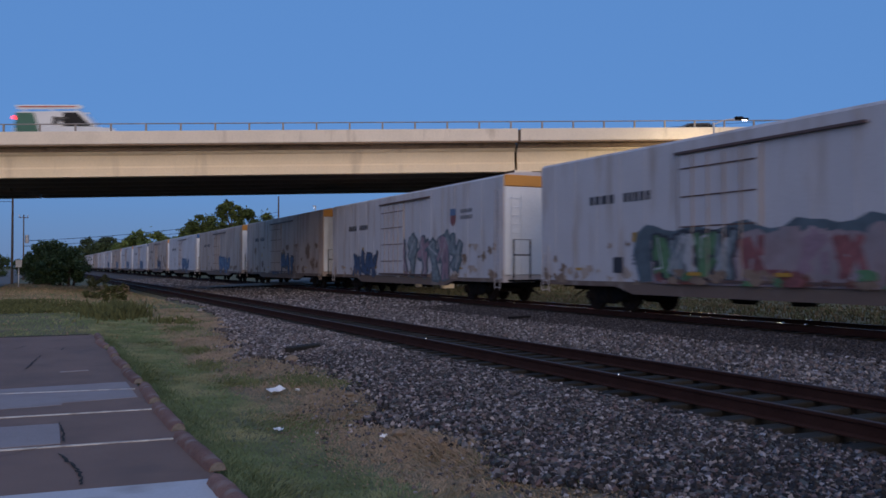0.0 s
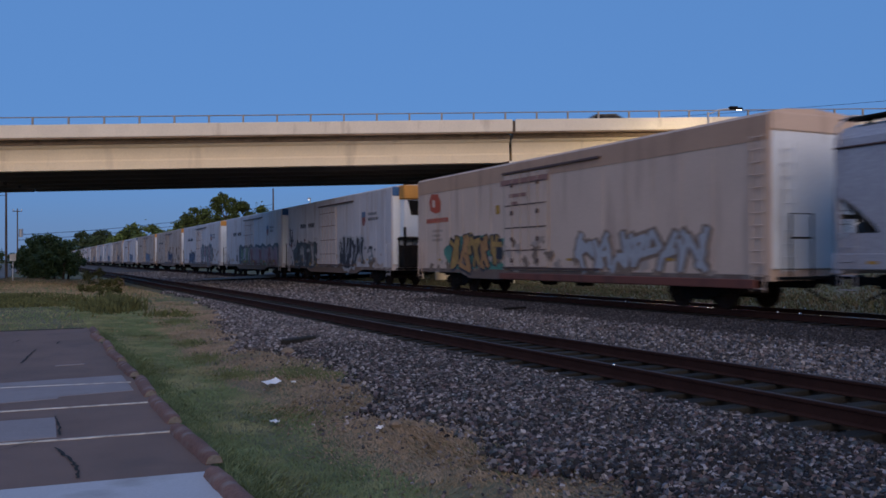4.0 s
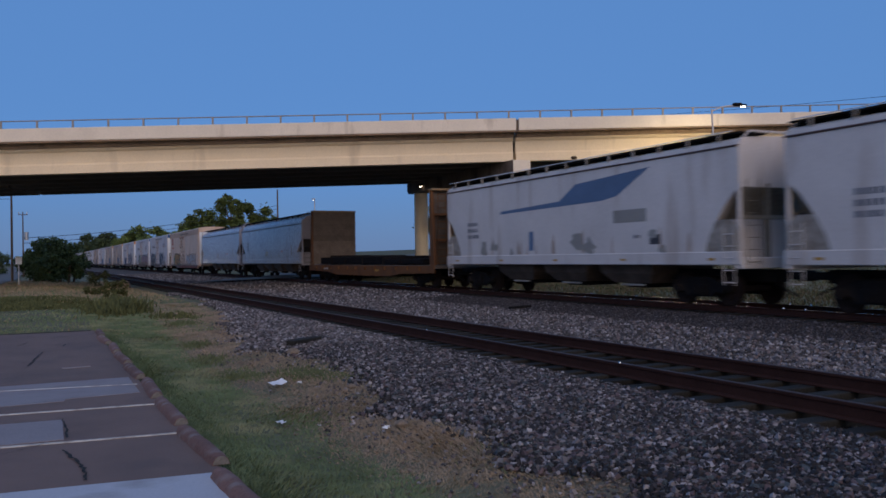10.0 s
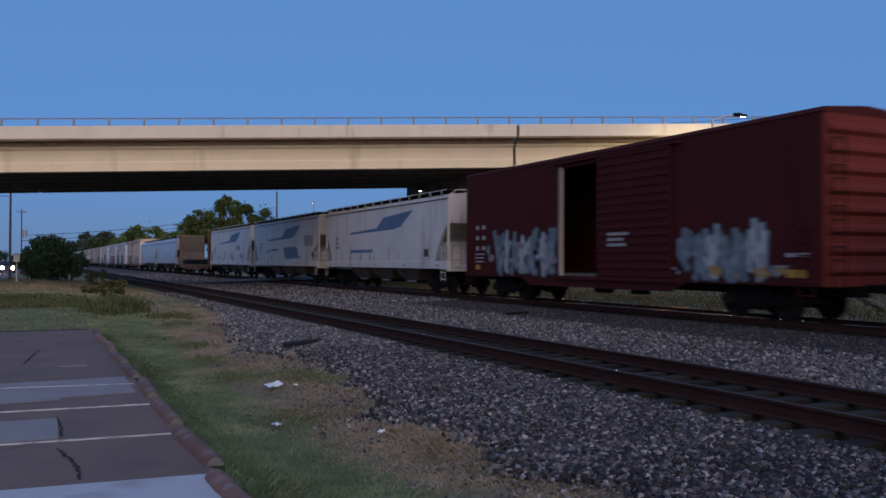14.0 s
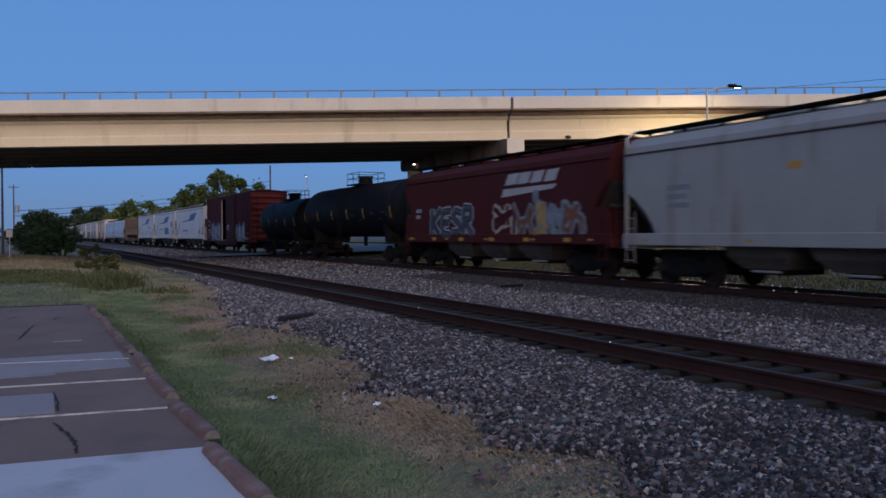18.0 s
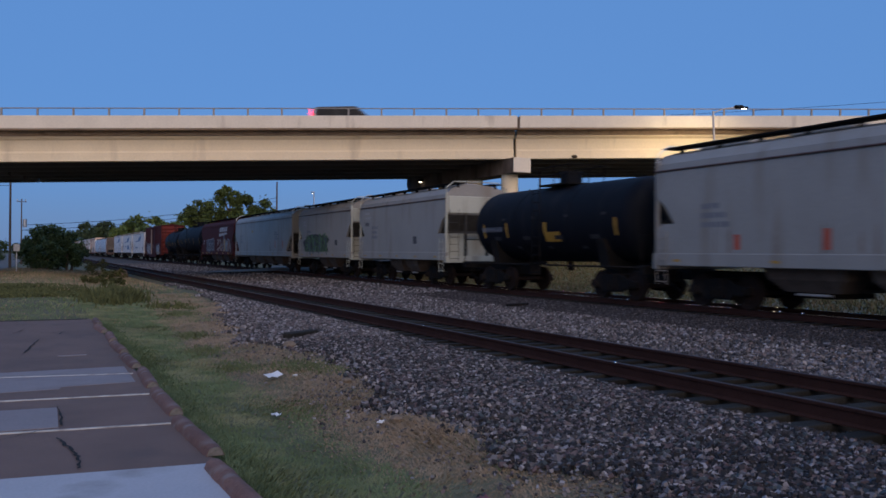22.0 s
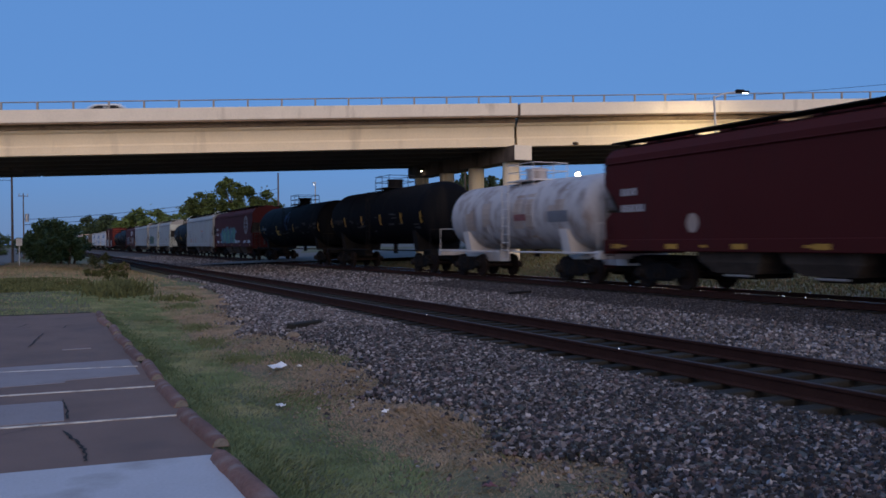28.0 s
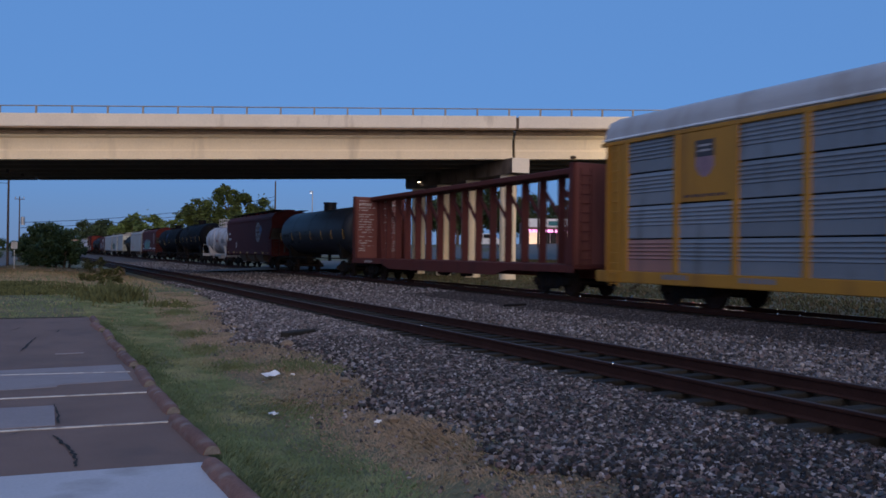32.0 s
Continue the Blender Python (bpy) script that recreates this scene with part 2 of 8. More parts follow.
def stone_mat(name, tones, rough=0.9):
    """Broken stone: every piece takes one of a few tones."""
    m = mat(name, (0.1, 0.1, 0.1), rough, fine=30, coarse=4, var=0.3, bump=0.3)
    t, n = m.node_tree, m.node_tree.nodes
    b = n["Principled BSDF"]
    grain = b.inputs["Base Color"].links[0].from_socket
    ramp = n.new("ShaderNodeValToRGB")
    ramp.color_ramp.interpolation = "CONSTANT"
    e = ramp.color_ramp.elements
    while len(e) < len(tones):
        e.new(0.5)
    x = 0.0
    for k, (w, c) in enumerate(tones):
        e[k].position = x
        e[k].color = (*c, 1)
        x += w
    t.links.new(n.new("ShaderNodeNewGeometry").outputs["Random Per Island"], ramp.inputs[0])
    mul = n.new("ShaderNodeMix")
    mul.data_type, mul.blend_type = "RGBA", "MULTIPLY"
    mul.inputs[0].default_value = 1.0
    t.links.new(ramp.outputs[0], mul.inputs[6])
    up = n.new("ShaderNodeMix")
    up.data_type, up.blend_type = "RGBA", "MULTIPLY"
    up.inputs[0].default_value = 1.0
    up.inputs[7].default_value = (10, 10, 10, 1)
    t.links.new(grain, up.inputs[6])
    t.links.new(up.outputs[2], mul.inputs[7])
    t.links.new(mul.outputs[2], b.inputs["Base Color"])
    return m


M["ballast"] = stone_mat("ballast", [(0.36, (0.016, 0.015, 0.017)), (0.22, (0.040, 0.036, 0.039)), (0.13, (0.098, 0.072, 0.077)), (0.10, (0.058, 0.070, 0.077)), (0.09, (0.14, 0.128, 0.135)),
                                     (0.06, (0.19, 0.175, 0.184)), (0.04, (0.30, 0.28, 0.29))])
M["ballast_dusty"] = stone_mat("ballast_dusty", [(0.28, (0.045, 0.041, 0.043)), (0.26, (0.085, 0.077, 0.079)), (0.16, (0.145, 0.115, 0.117)), (0.14, (0.16, 0.15, 0.154)), (0.10, (0.23, 0.21, 0.215)), (0.06, (0.32, 0.30, 0.305))])
M["oily_stone"] = stone_mat("oily_stone", [(0.5, (0.022, 0.018, 0.017)), (0.3, (0.04, 0.033, 0.030)), (0.14, (0.06, 0.052, 0.048)), (0.06, (0.10, 0.09, 0.085))])
M["fouled_stone"] = stone_mat("fouled_stone", [(0.4, (0.022, 0.020, 0.022)), (0.35, (0.045, 0.040, 0.043)), (0.18, (0.075, 0.062, 0.066)), (0.07, (0.12, 0.11, 0.115))])

# ---- ground ----
TRACK_X, TRAIN_X = 7.93, 18.2
LOT_Z = -0.25


def smooth_step(a, b, x):
    k = min(1.0, max(0.0, (x - a) / (b - a)))
    return k * k * (3 - 2 * k)


EDGE = [(0, 3.6), (4.8, 3.68), (5.3, 3.92), (5.7, 3.70), (6.05, 3.50), (6.5, 3.75), (7.1, 3.98), (7.6, 3.75), (8.7, 3.40), (9.6, 3.60), (11.4, 4.10), (12.9, 4.55), (14.0, 4.42), (15.2, 4.12), (16.4, 3.80), (19.4, 4.20), (22.7, 4.75),
        (29, 5.7), (37, 6.3)]


def ballast_edge(y):
    """Where the ballast meets the dry grass."""
    if y <= 0:
        return EDGE[0][1]
    for (ya, xa), (yb, xb) in zip(EDGE, EDGE[1:]):
        if y < yb:
            return xa + (xb - xa) * smooth_step(ya, yb, y)
    return EDGE[-1][1]


def ground_z(x, y):
    """Height of the land: the lot, a shallow swale, the ballast shoulders, and the rise to the street behind the tracks."""
    if x < 1.0:
        z = -0.30 - 0.1 * smooth_step(-30, -60, x)
        if y > 23:
            z += 0.25 * smooth_step(23, 45, y) - 0.10 * smooth_step(60, 110, y)
        return z
    e = ballast_edge(y)
    if x < e:
        k = (x - 1.0) / (e - 1.0)
        z = -0.30 - 0.10 * math.sin(math.pi * k)
        if y > 23:
            z += (0.25 * smooth_step(23, 45, y) - 0.10 * smooth_step(60, 110, y)) * (1 - k)
        return z + 0.03 * noise.noise((x * 0.9, y * 0.9, 0))
    if x < 21.5:
        up = smooth_step(e, 6.4, x)
        z = -0.30 + 0.055 * up
        if 9.6 < x < 16.2:
            z -= 0.10 * math.sin(math.pi * (x - 9.6) / 6.6)
        if x > 20.0:
            z -= 0.25 * smooth_step(20.0, 21.5, x)
        # the cribs between the ties lie low
        for c in (TRACK_X, TRAIN_X):
            z -= 0.085 * (1 - smooth_step(0.98, 1.24, abs(x - c)))
        return z
    return -0.39 + 0.25 * smooth_step(21.5, 25, x) + 1.1 * smooth_step(26, 34, x) + 1.2 * smooth_step(36, 52, x) + 0.9 * smooth_step(52, 72, x) + 0.6 * smooth_step(72, 110, x)


def axis_steps(marks):
    out = []
    for (a, step), (b, _) in zip(marks, marks[1:]):
        k = max(1, round((b - a) / step))
        out += [a + (b - a) * i / k for i in range(k)]
    return out + [marks[-1][0]]


def sheet(xs, ys, height):
    g = Geo()
    g.v = [(x, y, height(x, y)) for y in ys for x in xs]
    n = len(xs)
    g.f = [(j * n + i, j * n + i + 1, (j + 1) * n + i + 1, (j + 1) * n + i) for j in range(len(ys) - 1) for i in range(n - 1)]
    return g


GX = axis_steps([(-2500, 600), (-100, 20), (-20, 4), (0.9, 0.25), (6.6, 0.4), (22, 1.0), (56, 3), (80, 8), (160, 60), (2500, 60)])
GY = axis_steps([(-2500, 600), (-100, 20), (-20, 3), (0, 0.3), (30, 0.75), (60, 4), (140, 20), (400, 100), (2600, 100)])
ground = thing("ground", sheet(GX, GY, lambda x, y: ground_z(x, y) - (0.14 if ballast_edge(y) + 0.7 < x < 20.0 else 0.0)), M["grass_soil"], "mown grass and dry soil beside the tracks", "ground", kind="structure", smooth=60)

# the ballast beds of both tracks lie as one sheet over the land
bx = axis_steps([(0.0, 0.05), (1.0, 0.05)])
by = axis_steps([(-480, 20), (-20, 2), (0, 0.3), (30, 1), (60, 4), (100, 10), (900, 10)])
bed = Geo()
nx = 130
for y in by:
    e = ballast_edge(y)
    for i in range(nx + 1):
        x = e + 0.5 + (20.1 - e) * i / nx
        bed.v.append((x, y, ground_z(x, y) + (0.02 if 0 < i < nx else -0.05)))
bed.f = [(j * (nx + 1) + i, j * (nx + 1) + i + 1, (j + 1) * (nx + 1) + i + 1, (j + 1) * (nx + 1) + i) for j in range(len(by) - 1) for i in range(nx)]
thing("ballast_bed", bed, M["ballast_bed"], "grey crushed-stone ballast bed under two tracks", "ballast", kind="structure", smooth=60)

# the oily strips between and beside the rails
M["oily"] = mat("oily_ballast", (0.026, 0.022, 0.021), 0.9, fine=26, coarse=2, var=0.6, bump=1.0)
for cx in (TRACK_X, TRAIN_X):
    strip = Geo()
    for y in by:
        strip.v += [(cx + q, y, -0.300 + h) for q, h in ((-1.25, -0.06), (-1.0, 0.0), (1.0, 0.0), (1.25, -0.06))]
    strip.f = [(4 * j + i, 4 * j + i + 1, 4 * j + i + 5, 4 * j + i + 4) for j in range(len(by) - 1) for i in range(3)]
    thing("track_bed", strip, M["oily"], "dark oil-stained ballast between the rails", "ballast", kind="structure", smooth=60)

# the parking lot
lot = Geo().box(-30, 1.38, -8, 23.1, LOT_Z - 0.25, LOT_Z)
parking_lot = thing("parking_lot", lot, M["asphalt"], "worn reddish asphalt parking lot with patches", "parking lot", kind="structure")

# ---- tracks ----
RAIL_H = 0.18
M["rail_bright"] = mat("rail_bright", (0.5, 0.49, 0.5), 0.12, 1.0, fine=60, coarse=5, var=0.2, bump=0.02, spec=0.5)


def rail_mesh(name, y0, y1):
    """The foot and web of a rail; the worn head lies on it."""
    prof = [(-0.075, -RAIL_H), (0.075, -RAIL_H), (0.075, -RAIL_H + 0.014), (0.012, -RAIL_H + 0.03), (0.012, -0.045), (0.036, -0.035), (0.036, -0.006), (-0.036, -0.006),
            (-0.036, -0.035), (-0.012, -0.045), (-0.012, -RAIL_H + 0.03), (-0.075, -RAIL_H + 0.014)]
    return Geo().prism(prof, 1, y0, y1).mesh(name, M["rail_steel"])


def track(name, cx, label):
    root = tagged(new(name), label, "railway track", kind="structure")
    root.location = (cx, 0, 0)
    for side in (-0.755, 0.755):
        r = part("rail", rail_mesh("rail", -480, 900), None, root, "rusty steel rail")
        r.location.x = side
        h = part("rail_head", Geo().prism([(-0.036, -0.006), (0.036, -0.006), (0.03, 0.0), (-0.03, 0.0)], 1, -480, 900), M["rail_head"] if cx < 12 else M["rail_bright"], r, "worn rail head")
    return root


near_track = track("siding_track", TRACK_X, "rusty rails on dark timber ties in grey ballast")
main_track = track("main_track", TRAIN_X, "rails of the line that carries the freight train")

# small polished domes beside the rail heads, added to make the rails' glints
M["polished"] = mat("polished_dome", (0.9, 0.88, 0.85), 0.1, 1.0, var=0.05, bump=0)
GLINT_DOME = Geo().lathe([(-0.03, 0.01), (-0.02, 0.03), (0.0, 0.038), (0.02, 0.03), (0.03, 0.01)], 12).mesh("bond_bolt", M["polished"], 60)
for rail, ys in zip([o for o in main_track.children if o.name.startswith("rail")], ((24.67, 22.14, 15.93, 15.23), (26.4, 23.75, 17.1, 16.4))):
    for yy in ys:
        o = part("bond_bolt", GLINT_DOME, None, rail, "polished dome added to make a glint on the rail")
        o.location = (-0.045, yy, 0.005)
for yy in (15.6, 9.35):
    o = part("bond_bolt", GLINT_DOME, None, near_track.children[0], "polished dome added to make a glint on the rail")
    o.location = (-0.03, yy, 0.0)
    o.scale = (0.5, 0.5, 0.5)

# ---- overpass ----
BRIDGE = Matrix.Translation((25.6, 43.05, 0)) @ Matrix.Rotation(radians(-18.8), 4, "Z")
GRADE = 0.026
WIDE = 14.2


def leaned(g):
    """Bends a level piece of the bridge to its grade."""
    g.v = [(x, y, z + GRADE * x) for x, y, z in g.v]
    return g


bridge = tagged(new("overpass_bridge"), "cream concrete highway overpass with a thin pipe railing", "bridge")
bridge.matrix_basis = BRIDGE
# stained slab; the shadow line under the parapet is put into its brown
M["slab_edge_shade"] = mat("slab_edge_shade", (0.30, 0.21, 0.14), 0.9, fine=10, coarse=0.8, var=0.25, bump=0.15, stain=(0.14, 0.09, 0.06), amount=0.4)
SPANS = [(-62, -31.2), (-31, -0.08), (0.08, 31), (31.2, 62), (62.2, 120), (-120, -62.2)]
for a, b in SPANS:
    part("girder", leaned(Geo().prism([(0.25, 7.05), (0.85, 7.05), (0.85, 7.25), (0.66, 7.42), (0.66, 8.20), (0.95, 8.34), (0.95, 8.44), (0.15, 8.44), (0.15, 8.34), (0.32, 8.22), (0.32, 7.62), (0.25, 7.5)], 0, a, b)), M["bridge"], bridge, "cream prestressed edge girder")
    # inner girders: the shade under the deck is put into their colour
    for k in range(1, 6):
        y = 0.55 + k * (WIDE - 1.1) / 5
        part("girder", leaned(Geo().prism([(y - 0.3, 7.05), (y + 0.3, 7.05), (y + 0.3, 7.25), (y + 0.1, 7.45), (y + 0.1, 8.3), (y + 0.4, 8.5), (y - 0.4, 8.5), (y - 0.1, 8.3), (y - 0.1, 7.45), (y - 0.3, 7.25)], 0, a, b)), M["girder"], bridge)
    part("deck", leaned(Geo().box(a, b, -0.05, WIDE + 0.05, 8.44, 8.735)), M["slab_edge_shade"], bridge, "weather-stained deck slab with shade in its brown colour")
    part("overhang", leaned(Geo().box(a, b, -0.70, 0.0, 8.66, 8.736)), M["slab_edge_shade"], bridge)
    part("overhang", leaned(Geo().box(a, b, WIDE, WIDE + 0.70, 8.66, 8.736)), M["slab_edge_shade"], bridge)
    for y0, y1 in ((-0.74, -0.42), (WIDE + 0.42, WIDE + 0.74)):
        part("parapet", leaned(Geo().box(a, b, y0, y1, 8.735, 9.44, 0.02)), M["parapet"], bridge, "stained concrete parapet")
M["railing"] = mat("railing_paint", (0.30, 0.27, 0.25), 0.6, 0.2, fine=12, var=0.3)
x = -60.0
post_mesh = Geo().box(-0.05, 0.05, -0.04, 0.04, 0, 0.42).mesh("railing_post", M["railing"])
while x < 62:
    ob = part("railing_post", post_mesh, None, bridge)
    ob.location = (x, -0.58, 9.43 + GRADE * x)
    ob = part("railing_post", post_mesh, None, bridge)
    ob.location = (x, WIDE + 0.58, 9.43 + GRADE * x)
    x += 1.86
for y in (-0.58, WIDE + 0.58):
    part("railing_pipe", leaned(Geo().tube((-62, y, 9.86), (62, y, 9.86), 0.032, 8)), M["railing"], bridge)

# cap's long sides: the deck's shade is put into the dark streaked colour
M["cap_shaded"] = mat("cap_shaded", (0.16, 0.12, 0.095), 0.92, fine=12, coarse=0.7, var=0.35, bump=0.15, stain=(0.06, 0.045, 0.036), amount=0.6, streak=0.3, spec=0.1)
for s0 in (0.0, 31.1, -31.1):
    part("joint_seal", leaned(Geo().box(s0 - 0.14, s0 + 0.14, -0.66, -0.02, 8.68, 9.36)), M["cap_shaded"], bridge, "dark filler in the deck joint")
M["lamp_small"] = glow_mat("lamp_small", (1.0, 0.85, 0.65), 6.0)
# bents: caps and columns, parallel to the tracks
for s, low in ((0.0, 6.15), (32.8, 6.62), (-62, 6.15)):
    base = BRIDGE @ Vector((s, 0, 0))
    bent = tagged(new("bridge_bent"), "concrete bridge bent with round columns and a deep cap", "bridge pier")
    bent.location = (base.x + 0.15, base.y - 0.35, GRADE * s)
    cap = part("cap", Geo().prism([(0.0, low), (15.2, low), (15.4, low + 0.25), (15.4, 7.04), (-0.1, 7.04), (-0.1, low + 0.05)], 0, -0.58, 0.58), M["cap_shaded"], bent, "streaked cap with the deck's shade in its dark colour")
    part("cap_end", Geo().box(-0.583, 0.583, -0.13, -0.10, low + 0.04, 7.045, 0.01), M["parapet"], cap, "pale concrete end face")
    for y in (1.3, 5.7, 10.0, 14.2):
        zb = ground_z(bent.location.x, bent.location.y + y) - 0.3 - bent.location.z
        part("column", Geo().tube((0, y, zb), (0, y, low + 0.05), 0.5, 24), M["bridge"], bent, smooth=40)

under = tagged(new("wall_lamp"), "small lit lamp fixed under the overpass", "lamp")
under.location = (25.02, 55.3, 6.55)
part("lamp_box", Geo().box(-0.12, 0.16, -0.14, 0.14, -0.02, 0.16, 0.03), M["black"], under)
part("lens", Geo().box(-0.10, 0.06, -0.09, 0.09, -0.07, -0.02, 0.02), M["lamp_small"], under, "glowing lens")

# a nest and the stain above it on the edge girder
nest = Geo().lathe([(-0.18, 0.04), (-0.11, 0.11), (0.0, 0.13), (0.12, 0.1), (0.18, 0.03)], 9)
nest.v = [(y, x, z * 0.8) for x, y, z in nest.v]
ob = thing("bird_nest", nest, mat("nest_mud", (0.07, 0.05, 0.035), 0.95, fine=20, coarse=5, var=0.5, bump=0.6), "dark mud nest stuck on the girder", "nest")
ob.matrix_basis = BRIDGE @ pose(3.6, 0.22, 7.16 + GRADE * 3.6)

# ---- train ----
def run(t):
    """Metres the train has gone at t seconds: it gathers speed slowly."""
    return 13.25 * t + 0.0185 * t * t


CARS = []

# ---- freight train ----
def paint(name, c, **k):
    a = dict(rough=0.55, fine=18, coarse=0.6, var=0.10, bump=0.06, stain=tuple(0.45 * x + 0.03 for x in c), amount=0.35, streak=0.18, stain_scale=1.4)
    a.update(k)
    return mat(name, c, **a)


